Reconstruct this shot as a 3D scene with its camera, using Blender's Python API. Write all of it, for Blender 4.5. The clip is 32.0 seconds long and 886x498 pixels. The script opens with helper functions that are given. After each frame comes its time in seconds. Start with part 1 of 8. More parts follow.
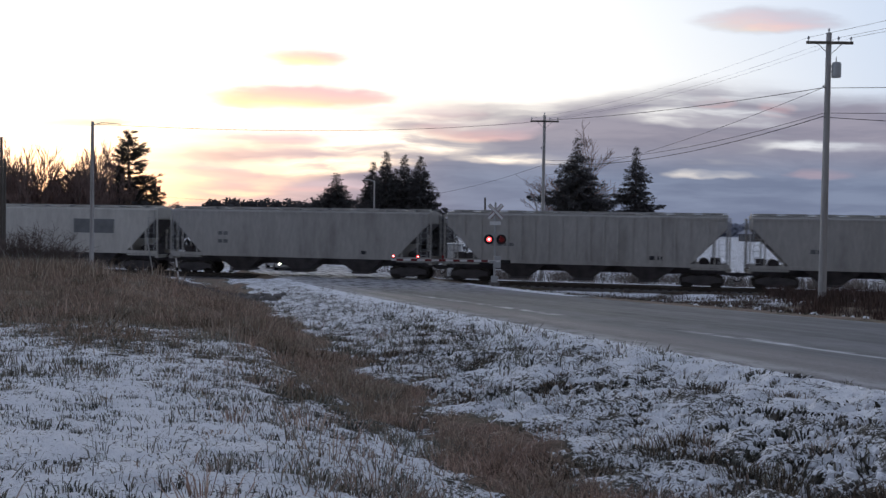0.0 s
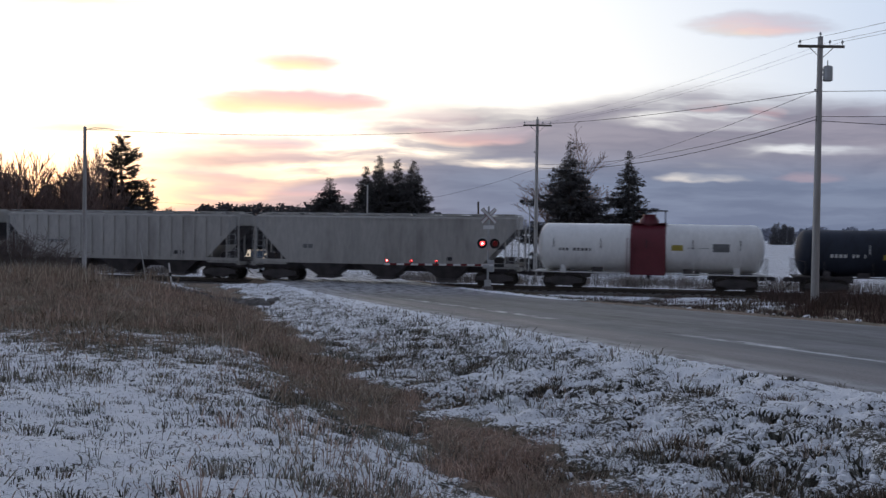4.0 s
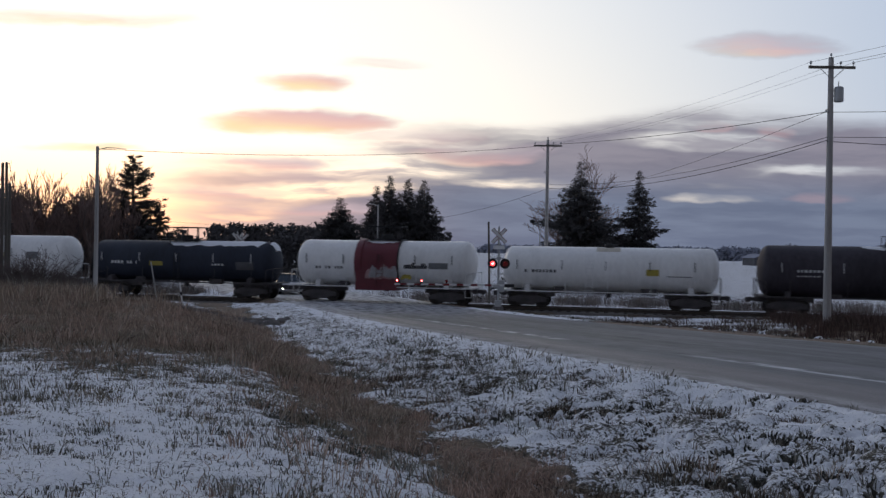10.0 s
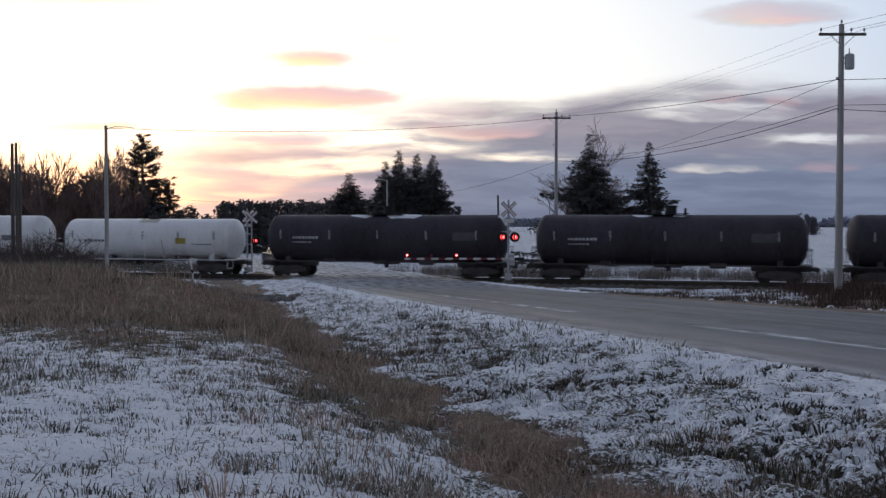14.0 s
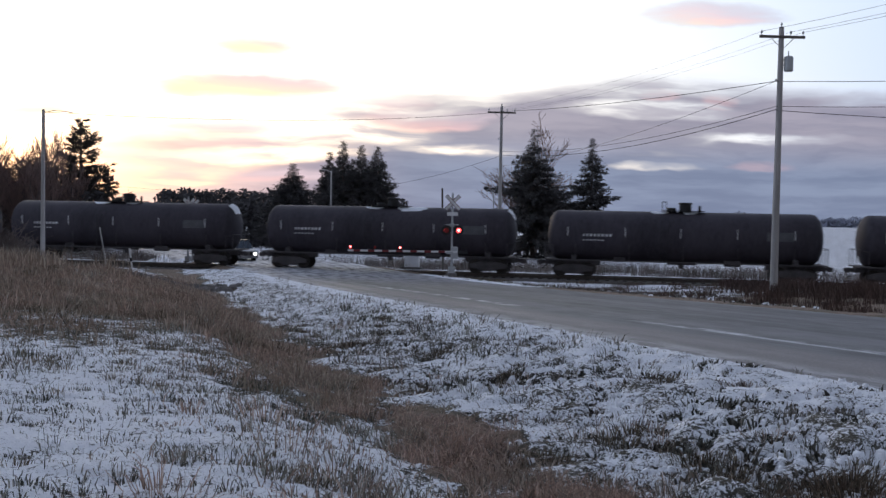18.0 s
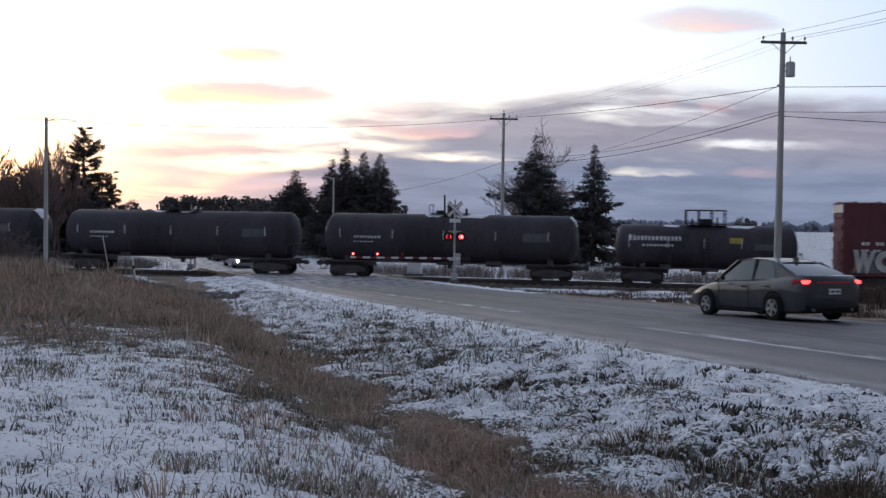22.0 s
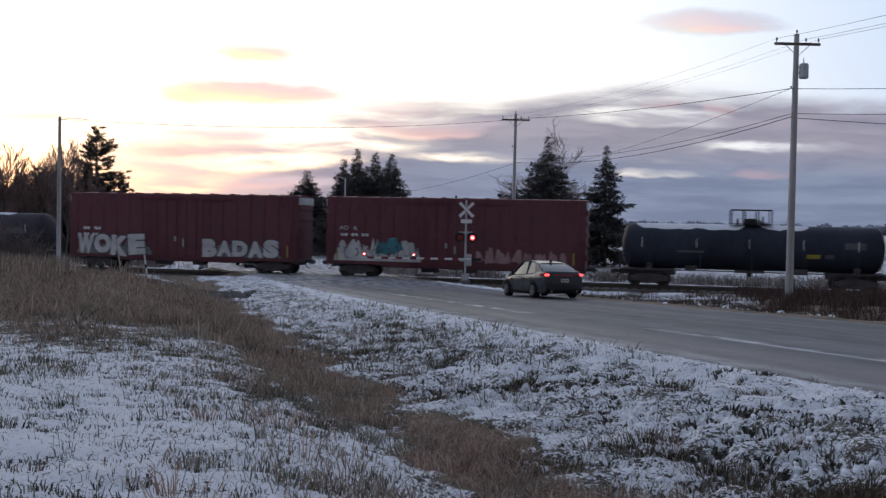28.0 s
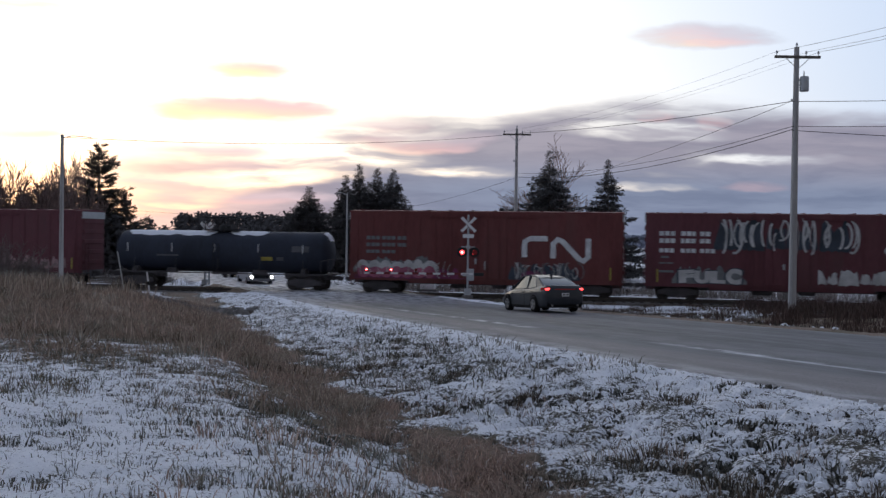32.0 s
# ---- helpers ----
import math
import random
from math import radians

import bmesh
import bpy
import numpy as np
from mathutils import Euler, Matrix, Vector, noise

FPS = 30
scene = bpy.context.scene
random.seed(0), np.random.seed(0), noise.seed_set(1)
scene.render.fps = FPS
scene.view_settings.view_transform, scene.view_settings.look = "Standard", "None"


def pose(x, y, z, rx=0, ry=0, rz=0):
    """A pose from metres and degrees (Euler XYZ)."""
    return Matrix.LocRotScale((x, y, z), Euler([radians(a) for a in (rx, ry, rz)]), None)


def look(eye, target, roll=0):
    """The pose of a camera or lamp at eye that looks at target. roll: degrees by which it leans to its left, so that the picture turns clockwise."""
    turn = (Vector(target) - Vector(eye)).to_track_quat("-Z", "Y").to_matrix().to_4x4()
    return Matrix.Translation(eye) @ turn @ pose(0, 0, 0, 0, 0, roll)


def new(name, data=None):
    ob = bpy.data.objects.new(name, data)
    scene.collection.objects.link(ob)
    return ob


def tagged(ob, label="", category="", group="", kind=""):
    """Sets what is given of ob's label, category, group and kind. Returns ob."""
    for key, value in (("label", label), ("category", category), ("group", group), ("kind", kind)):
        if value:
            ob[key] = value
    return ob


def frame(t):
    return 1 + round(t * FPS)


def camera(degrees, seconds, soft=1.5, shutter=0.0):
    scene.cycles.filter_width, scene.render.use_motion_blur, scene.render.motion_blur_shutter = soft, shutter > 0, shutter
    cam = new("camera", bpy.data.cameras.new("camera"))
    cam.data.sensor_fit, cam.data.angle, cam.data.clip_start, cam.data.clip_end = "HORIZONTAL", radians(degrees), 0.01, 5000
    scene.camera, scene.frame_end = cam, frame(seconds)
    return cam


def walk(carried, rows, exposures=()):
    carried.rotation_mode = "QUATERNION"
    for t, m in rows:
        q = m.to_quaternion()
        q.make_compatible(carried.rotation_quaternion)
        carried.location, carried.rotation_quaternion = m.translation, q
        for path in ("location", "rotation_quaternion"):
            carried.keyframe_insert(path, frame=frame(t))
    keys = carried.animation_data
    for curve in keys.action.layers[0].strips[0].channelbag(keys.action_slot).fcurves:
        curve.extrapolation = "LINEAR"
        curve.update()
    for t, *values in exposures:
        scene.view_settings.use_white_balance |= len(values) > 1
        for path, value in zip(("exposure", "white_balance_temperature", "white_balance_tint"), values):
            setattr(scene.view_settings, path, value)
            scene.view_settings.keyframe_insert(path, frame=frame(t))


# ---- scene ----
# ---------------------------------------------------------------- camera
EYE = (0.0, 0.0, 3.85)
cam = camera(48.0, 32.0, soft=1.4, shutter=0.5)
# seconds, yaw, pitch, roll of the hand-held camera
TURNS = [
    (0.0, 0.00, -1.53, -0.95),
    (0.5, -0.16, -1.35, -0.75),
    (1.0, -0.21, -1.18, -0.82),
    (1.5, -0.07, -1.19, -0.94),
    (2.0, -0.00, -1.19, -1.07),
    (2.5, -0.29, -1.30, -0.26),
    (3.0, -0.35, -1.42, -0.54),
    (3.5, -0.30, -1.38, -0.92),
    (5.5, -0.84, -0.72, -0.01),
    (6.0, -0.83, -0.55, -0.02),
    (6.5, -1.04, -0.58, 0.22),
    (7.0, -1.31, -0.80, 0.25),
    (7.5, -1.01, -0.52, -1.08),
    (8.0, -0.29, 0.13, -1.08),
    (8.5, -0.03, 0.21, -0.89),
    (9.0, 0.09, 0.15, -1.04),
    (9.5, 0.16, -0.07, -1.13),
    (10.0, 0.21, -0.14, -0.91),
    (10.5, 0.31, -0.22, -1.24),
    (11.0, 0.57, -0.61, -1.99),
    (11.5, 1.00, -0.74, -1.89),
    (12.0, 1.38, -0.69, -1.72),
    (12.5, 1.48, -0.77, -1.31),
    (13.0, 1.02, -0.90, -1.41),
    (13.5, 0.83, -1.24, 0.06),
    (15.5, -0.24, -2.54, -1.55),
    (16.0, -1.33, -2.69, -1.49),
    (16.5, -1.93, -2.44, -1.53),
    (17.0, -2.30, -2.16, -1.31),
    (17.5, -2.47, -2.14, -1.22),
    (18.0, -2.46, -2.02, -1.11),
    (18.5, -2.45, -1.55, -1.23),
    (19.0, -2.48, -1.41, -1.17),
    (19.5, -2.36, -1.55, -0.88),
    (20.0, -2.37, -1.82, -0.87),
    (20.5, -2.48, -1.95, -1.06),
    (21.0, -2.57, -1.88, -0.97),
    (21.5, -2.46, -1.77, -0.97),
    (22.0, -2.32, -1.64, -0.91),
    (22.5, -2.19, -1.76, -0.85),
    (23.0, -2.09, -1.86, -1.10),
    (23.5, -1.96, -1.91, -1.20),
    (24.0, -1.99, -1.80, -1.13),
    (24.5, -1.92, -1.74, -0.99),
    (25.0, -1.81, -1.60, -0.99),
    (25.5, -1.76, -1.58, -0.93),
    (27.5, -1.66, -1.53, -1.33),
    (28.0, -1.67, -1.62, -1.19),
    (28.5, -1.71, -1.55, -1.11),
    (29.0, -1.78, -1.40, -0.97),
    (29.5, -1.66, -1.28, -1.22),
    (30.0, -1.55, -1.13, -1.31),
    (30.5, -1.52, -1.08, -1.19),
    (31.0, -1.65, -0.98, -1.05),
    (31.5, -1.68, -0.85, -0.83),
    (32.0, -1.55, -0.76, -0.79),
]
walk(cam, [(t, pose(*EYE, 90 + pitch, roll, yaw)) for t, yaw, pitch, roll in TURNS],
     [(0.0, -0.13), (3.5, -0.14), (6.0, -0.35), (10.0, -0.45), (13.0, -0.37), (16.0, 0.10), (18.0, 0.11), (25.0, 0.08), (28.0, 0.01), (32.0, -0.04)])

# ---------------------------------------------------------------- light
SUN_AZ = radians(-19.0)     # east of north is positive; the glow stands behind the bare trees
SUN_EL = radians(1.5)


class Net:
    """Short hand for node trees."""

    def __init__(self, tree):
        self.tree = tree

    def node(self, kind):
        return self.tree.nodes.new(kind)

    def link(self, value, socket):
        if isinstance(value, bpy.types.NodeSocket):
            self.tree.links.new(value, socket)
        elif value is not None:
            if isinstance(value, (tuple, list)) and len(value) == 3 and socket.type == "RGBA":
                value = (*value, 1)
            socket.default_value = value

    def m(self, op, a, b=None, c=None, clamp=False):
        n = self.node("ShaderNodeMath")
        n.operation, n.use_clamp = op, clamp
        for v, s in zip((a, b, c), n.inputs):
            self.link(v, s)
        return n.outputs[0]

    def smooth(self, v, lo, hi, a=0.0, b=1.0):
        n = self.node("ShaderNodeMapRange")
        n.interpolation_type = "SMOOTHSTEP"
        for x, s in zip((v, lo, hi, a, b), n.inputs):
            self.link(x, s)
        return n.outputs[0]

    def mix(self, f, a, b, blend="MIX"):
        n = self.node("ShaderNodeMix")
        n.data_type, n.blend_type = "RGBA", blend
        self.link(f, n.inputs[0]), self.link(a, n.inputs[6]), self.link(b, n.inputs[7])
        return n.outputs[2]

    def vec(self, x, y, z=0.0):
        n = self.node("ShaderNodeCombineXYZ")
        for v, s in zip((x, y, z), n.inputs):
            self.link(v, s)
        return n.outputs[0]

    def noise(self, v, scale=1.0, detail=4.0, rough=0.55, dist=0.0):
        n = self.node("ShaderNodeTexNoise")
        self.link(v, n.inputs["Vector"])
        n.inputs["Scale"].default_value, n.inputs["Detail"].default_value = scale, detail
        n.inputs["Roughness"].default_value, n.inputs["Distortion"].default_value = rough, dist
        return n.outputs[0]

    def ramp(self, v, *stops):
        n = self.node("ShaderNodeValToRGB")
        while len(n.color_ramp.elements) < len(stops):
            n.color_ramp.elements.new(0.5)
        for e, (at, col) in zip(n.color_ramp.elements, stops):
            e.position, e.color = at, (*col, 1)
        self.link(v, n.inputs[0])
        return n.outputs[0]


world = bpy.data.worlds.new("world")
scene.world = world
world.use_nodes = True
world.node_tree.nodes.clear()
W = Net(world.node_tree)
way = W.node("ShaderNodeSeparateXYZ")
W.tree.links.new(W.node("ShaderNodeTexCoord").outputs["Generated"], way.inputs[0])
dx, dy, dz = way.outputs
flat = W.m("SQRT", W.m("ADD", W.m("MULTIPLY", dx, dx), W.m("ADD", W.m("MULTIPLY", dy, dy), 1e-5)))
toward = W.m("DIVIDE", W.m("ADD", W.m("MULTIPLY", dx, math.sin(SUN_AZ)), W.m("MULTIPLY", dy, math.cos(SUN_AZ))), flat)
side = W.mix(W.m("MULTIPLY", W.m("SUBTRACT", toward, 0.62), 2.75, clamp=True), (0.47, 0.61, 0.88), (0.98, 0.98, 0.98))
side = W.mix(W.m("MULTIPLY", W.smooth(dz, 0.08, 0.34), 0.75), side, (0.62, 0.73, 0.94))
side = W.mix(W.m("POWER", W.m("MULTIPLY", W.m("SUBTRACT", toward, 0.70), 3.33, clamp=True), 1.8), side, (0.62, 0.54, 0.36), "ADD")
low = W.mix(W.smooth(toward, 0.89, 0.995), (0.82, 0.82, 0.82), (1.28, 1.08, 0.84))
front = W.mix(W.smooth(dz, 0.015, 0.10), low, side)
front = W.mix(W.smooth(dz, 0.22, 0.75), front, (0.39, 0.455, 0.64))
dome = W.mix(W.smooth(toward, -0.7, 0.75), (0.16, 0.175, 0.235), front)
sky = W.node("ShaderNodeTexSky")
sky.sky_type, sky.sun_disc, sky.sun_elevation, sky.sun_rotation = "NISHITA", False, SUN_EL, SUN_AZ
glow = W.mix(1.0, dome, W.mix(1.0, sky.outputs[0], (0.05, 0.05, 0.05), "MULTIPLY"), "ADD")
back = W.node("ShaderNodeBackground")
W.link(glow, back.inputs[0])
back.inputs[1].default_value = 1.0
W.tree.links.new(back.outputs[0], W.node("ShaderNodeOutputWorld").inputs[0])

sun = new("sun", bpy.data.lights.new("sun", "SUN"))
sun.data.energy, sun.data.angle, sun.data.color = 0.12, radians(16), (1.0, 0.82, 0.64)
sun.matrix_world = look((0, 0, 50), (-math.sin(SUN_AZ) * 50, -math.cos(SUN_AZ) * 50, 50 - 50 * math.tan(radians(5))))
scene.view_settings.exposure = 0.0

# ---------------------------------------------------------------- materials


def material(name, colour, rough=0.7, metal=0.0, vary=0.25, scale=3.0, bump=0.0, grime=0.0, stretch=(1, 1, 1), per_object=0.0, emit=None, spec=0.5):
    """A surface with two scales of variation, and grime in patches of its own."""
    mat = bpy.data.materials.new(name)
    mat.use_nodes = True
    n = Net(mat.node_tree)
    bsdf = mat.node_tree.nodes["Principled BSDF"]
    at = n.node("ShaderNodeMapping")
    at.inputs["Scale"].default_value = stretch
    mat.node_tree.links.new(n.node("ShaderNodeTexCoord").outputs["Object"], at.inputs[0])
    fine = n.noise(at.outputs[0], scale * 6, 5, 0.6)
    big = n.noise(at.outputs[0], scale * 0.45, 4, 0.6)
    dark = tuple(c * (1 - vary) for c in colour)
    light = tuple(min(1, c * (1 + vary)) for c in colour)
    col = n.mix(n.smooth(n.m("ADD", n.m("MULTIPLY", fine, 0.45), n.m("MULTIPLY", big, 0.55)), 0.32, 0.68), dark, light)
    if grime:
        col = n.mix(n.m("MULTIPLY", n.smooth(big, 0.48, 0.75), grime), col, (0.06, 0.05, 0.045))
    if per_object:
        r = n.node("ShaderNodeObjectInfo").outputs["Random"]
        col = n.mix(1.0, col, n.mix(r, (1 - per_object,) * 3, (1 + per_object,) * 3), "MULTIPLY")
    n.link(col, bsdf.inputs["Base Color"])
    n.link(n.smooth(fine, 0.3, 0.7, max(0.03, rough - 0.1), min(1, rough + 0.12)), bsdf.inputs["Roughness"])
    bsdf.inputs["Metallic"].default_value = metal
    bsdf.inputs["Specular IOR Level"].default_value = spec
    if bump:
        b = n.node("ShaderNodeBump")
        b.inputs["Strength"].default_value, b.inputs["Distance"].default_value = 0.6, bump
        n.link(fine, b.inputs["Height"])
        mat.node_tree.links.new(b.outputs[0], bsdf.inputs["Normal"])
    if emit:
        bsdf.inputs["Emission Color"].default_value = (*emit[0], 1)
        bsdf.inputs["Emission Strength"].default_value = emit[1]
    return mat


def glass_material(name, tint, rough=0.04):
    """Dark tinted glass; a blue specular tint colours its reflections against the warm sky."""
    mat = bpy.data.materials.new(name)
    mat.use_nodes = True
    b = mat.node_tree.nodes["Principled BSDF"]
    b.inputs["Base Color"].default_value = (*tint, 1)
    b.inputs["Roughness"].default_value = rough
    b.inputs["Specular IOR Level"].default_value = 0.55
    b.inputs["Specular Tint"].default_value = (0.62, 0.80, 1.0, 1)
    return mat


def paint_material(name, colour):
    """Metallic paint under clear coat."""
    mat = bpy.data.materials.new(name)
    mat.use_nodes = True
    n = Net(mat.node_tree)
    b = mat.node_tree.nodes["Principled BSDF"]
    dirt = n.noise(n.node("ShaderNodeTexCoord").outputs["Object"], 2.5, 4, 0.6)
    n.link(n.mix(n.smooth(dirt, 0.45, 0.75), colour, tuple(c * 1.25 for c in colour)), b.inputs["Base Color"])
    b.inputs["Metallic"].default_value, b.inputs["Roughness"].default_value = 0.0, 0.45
    b.inputs["Specular IOR Level"].default_value = 0.12
    b.inputs["Coat Weight"].default_value, b.inputs["Coat Roughness"].default_value = 0.5, 0.05
    return mat


M_GREY = material("hopper_grey", (0.42, 0.405, 0.385), 0.6, vary=0.22, scale=0.8, grime=0.55, stretch=(1.6, 1, 0.35), bump=0.004)
M_PALE = material("hopper_pale", (0.55, 0.53, 0.49), 0.6, vary=0.17, scale=0.8, grime=0.38, stretch=(1.6, 1, 0.35), bump=0.004)
M_TANKWHITE = material("tank_white", (0.84, 0.84, 0.83), 0.4, vary=0.10, scale=0.8, grime=0.24, stretch=(1.5, 1, 0.4))
M_TANKBLACK = material("tank_black", (0.050, 0.044, 0.054), 0.62, vary=0.4, scale=0.8, grime=0.1, stretch=(1.5, 1, 0.4), spec=0.22)
M_TANKBLUE = material("tank_blue_black", (0.025, 0.030, 0.045), 0.6, vary=0.4, scale=0.8, stretch=(1.5, 1, 0.4), spec=0.25)
M_BAND = material("band_red", (0.135, 0.016, 0.028), 0.45, vary=0.2, scale=1.0, grime=0.3)
M_BOXRED = material("boxcar_red", (0.138, 0.050, 0.058), 0.7, vary=0.26, scale=0.8, grime=0.45, stretch=(1.5, 1, 0.35), bump=0.004, spec=0.2)
M_BOXBROWN = material("boxcar_brown", (0.160, 0.052, 0.050), 0.7, vary=0.26, scale=0.8, grime=0.45, stretch=(1.5, 1, 0.35), bump=0.004, spec=0.2)
M_UNDER = material("underframe_dark", (0.082, 0.074, 0.077), 0.8, vary=0.4, scale=3, bump=0.004)
M_STEEL = material("wheel_steel", (0.06, 0.052, 0.048), 0.55, 0.6, vary=0.3, scale=4)
M_GALV = material("galvanised", (0.42, 0.43, 0.44), 0.5, 0.5, vary=0.15, scale=3)
M_WHITE = material("white_paint", (0.72, 0.72, 0.72), 0.55, vary=0.1, scale=2, grime=0.15)
M_LETTER = material("letter_white", (0.62, 0.62, 0.62), 0.6, vary=0.25, scale=5)
M_LETTERDARK = material("letter_dark", (0.03, 0.03, 0.035), 0.6, vary=0.25, scale=5)
M_YELLOW = material("yellow_paint", (0.36, 0.29, 0.05), 0.6, vary=0.2, scale=4)
M_PANEL = material("panel_dark", (0.085, 0.085, 0.092), 0.6, vary=0.3, scale=4)
M_DUSTGREY = material("spray_dusty_grey", (0.30, 0.29, 0.30), 0.6, vary=0.3, scale=2.5)
M_STAIN = material("stain_tan", (0.50, 0.46, 0.38), 0.6, vary=0.2, scale=3)
M_PLACARD = material("placard_grey", (0.16, 0.165, 0.17), 0.6, vary=0.25, scale=4)
M_TEAL = material("spray_teal", (0.04, 0.16, 0.19), 0.6, vary=0.5, scale=2.5)
M_PINK = material("spray_pink", (0.36, 0.10, 0.16), 0.6, vary=0.4, scale=2.5)
M_DUSTPINK = material("spray_dusty_pink", (0.32, 0.19, 0.19), 0.6, vary=0.35, scale=2.5)
M_SPRAY = material("spray_white", (0.50, 0.49, 0.48), 0.6, vary=0.3, scale=2.5)
M_MAGENTA = material("spray_magenta", (0.17, 0.028, 0.085), 0.6, vary=0.4, scale=2.0)
M_INK = material("spray_dark", (0.035, 0.045, 0.062), 0.6, vary=0.5, scale=2.0)
M_BLACK = material("matt_black", (0.015, 0.015, 0.016), 0.7, vary=0.3, scale=5)
M_SNOWCAP = material("snow_cap", (0.80, 0.82, 0.86), 0.8, vary=0.06, scale=2, bump=0.01)
M_RUBBER = material("rubber", (0.014, 0.014, 0.014), 0.9, vary=0.3, scale=8, spec=0.1)
M_ALLOY = material("alloy", (0.34, 0.34, 0.35), 0.45, 0.7, vary=0.1, scale=4)
M_CARPAINT = paint_material("car_paint_grey", (0.038, 0.042, 0.050))
M_CARWHITE = material("car_paint_white", (0.46, 0.46, 0.48), 0.5, vary=0.05, scale=3)
M_CARDARK = material("car_paint_dark", (0.03, 0.032, 0.036), 0.3, vary=0.1, scale=3)
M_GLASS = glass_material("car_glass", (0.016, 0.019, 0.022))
M_TAIL = material("tail_light_lit", (0.35, 0.01, 0.01), 0.3, emit=((1.0, 0.05, 0.05), 5.0))
M_TAILDIM = material("tail_light_rim", (0.25, 0.008, 0.01), 0.3, emit=((1.0, 0.03, 0.03), 0.05))
M_HEAD = material("headlight_lit", (0.9, 0.9, 0.9), 0.3, emit=((1.0, 0.97, 0.9), 14.0))
M_SIGNAL = material("signal_lens_lit", (0.4, 0.01, 0.01), 0.3, emit=((1.0, 0.055, 0.06), 4.0))
M_SIGNALCORE = material("signal_bulb_lit", (0.9, 0.3, 0.3), 0.3, emit=((1.0, 0.45, 0.42), 10.0))
# added flash disc; its faint red glow passes for an unlit lens
M_VANE = material("added_flash_vane", (0.10, 0.006, 0.008), 0.3, vary=0.2, emit=((1.0, 0.04, 0.04), 0.03))
M_POLE = material("pole_wood_pale", (0.41, 0.395, 0.385), 0.85, vary=0.25, scale=2.5, stretch=(4, 4, 0.25), bump=0.01)
M_POLEDARK = material("pole_wood_dark", (0.13, 0.115, 0.10), 0.85, vary=0.3, scale=2.5, stretch=(4, 4, 0.25), bump=0.01)
M_WIRE = material("wire", (0.03, 0.03, 0.033), 0.6)
M_BARK = material("bark", (0.145, 0.112, 0.10), 0.9, vary=0.35, scale=4, bump=0.01)
M_TWIG = material("twig", (0.22, 0.15, 0.13), 0.9, vary=0.35, scale=3)
M_NEEDLE = material("needles", (0.078, 0.075, 0.075), 0.8, vary=0.45, scale=1.2)
M_NEEDLEPINE = material("needles_pine", (0.080, 0.074, 0.064), 0.8, vary=0.45, scale=1.2)
M_WOODS = material("far_woods", (0.080, 0.076, 0.078), 0.9, vary=0.4, scale=0.5)
M_THICKET = material("thicket_brown", (0.10, 0.075, 0.068), 0.9, vary=0.4, scale=0.6)
# distance haze is put into the blue-grey base colours of these two
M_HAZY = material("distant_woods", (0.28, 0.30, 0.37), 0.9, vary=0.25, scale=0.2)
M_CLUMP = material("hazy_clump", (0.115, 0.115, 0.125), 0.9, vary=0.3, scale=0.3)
M_SLEEPER = material("sleeper_wood", (0.06, 0.05, 0.045), 0.9, vary=0.3, scale=3)
M_RAIL = material("rail_steel", (0.10, 0.085, 0.075), 0.45, 0.8, vary=0.2, scale=3)
M_STAKERED = material("stripe_red", (0.16, 0.02, 0.022), 0.6)


def ground_material():
    mat = bpy.data.materials.new("snow_and_grass")
    mat.use_nodes = True
    n = Net(mat.node_tree)
    bsdf = mat.node_tree.nodes["Principled BSDF"]
    at = n.node("ShaderNodeTexCoord").outputs["Object"]
    attr = n.node("ShaderNodeAttribute")
    attr.attribute_name = "snow"
    cover = attr.outputs["Fac"]
    coarse = n.noise(at, 0.9, 4, 0.62)
    mid = n.noise(at, 4.0, 4, 0.65, 0.4)
    fine = n.noise(at, 17.0, 5, 0.70, 0.5)
    tiny = n.noise(at, 40.0, 4, 0.70)
    mixed = n.m("ADD", n.m("ADD", n.m("MULTIPLY", coarse, 0.14), n.m("MULTIPLY", mid, 0.18)), n.m("ADD", n.m("MULTIPLY", fine, 0.36), n.m("MULTIPLY", tiny, 0.32)))
    edge = n.m("SUBTRACT", n.m("ADD", mixed, n.m("MULTIPLY", cover, 0.42)), 0.70)
    snow = n.smooth(edge, -0.016, 0.030)
    grass = n.mix(n.smooth(fine, 0.35, 0.65), (0.16, 0.118, 0.090), (0.31, 0.235, 0.18))
    grass = n.mix(n.smooth(coarse, 0.45, 0.7), grass, (0.14, 0.12, 0.08))
    grass = n.mix(n.smooth(cover, 0.22, 0.42), grass, n.mix(n.smooth(tiny, 0.35, 0.65), (0.045, 0.043, 0.035), (0.13, 0.115, 0.088)))
    white = n.mix(n.smooth(tiny, 0.3, 0.7), (0.80, 0.82, 0.87), (0.91, 0.925, 0.955))
    n.link(n.mix(snow, grass, white), bsdf.inputs["Base Color"])
    bsdf.inputs["Roughness"].default_value = 0.85
    bsdf.inputs["Specular IOR Level"].default_value = 0.2
    b = n.node("ShaderNodeBump")
    b.inputs["Strength"].default_value, b.inputs["Distance"].default_value = 0.9, 0.05
    n.link(n.m("ADD", n.m("MULTIPLY", fine, 0.7), n.m("MULTIPLY", tiny, 0.4)), b.inputs["Height"])
    mat.node_tree.links.new(b.outputs[0], bsdf.inputs["Normal"])
    return mat


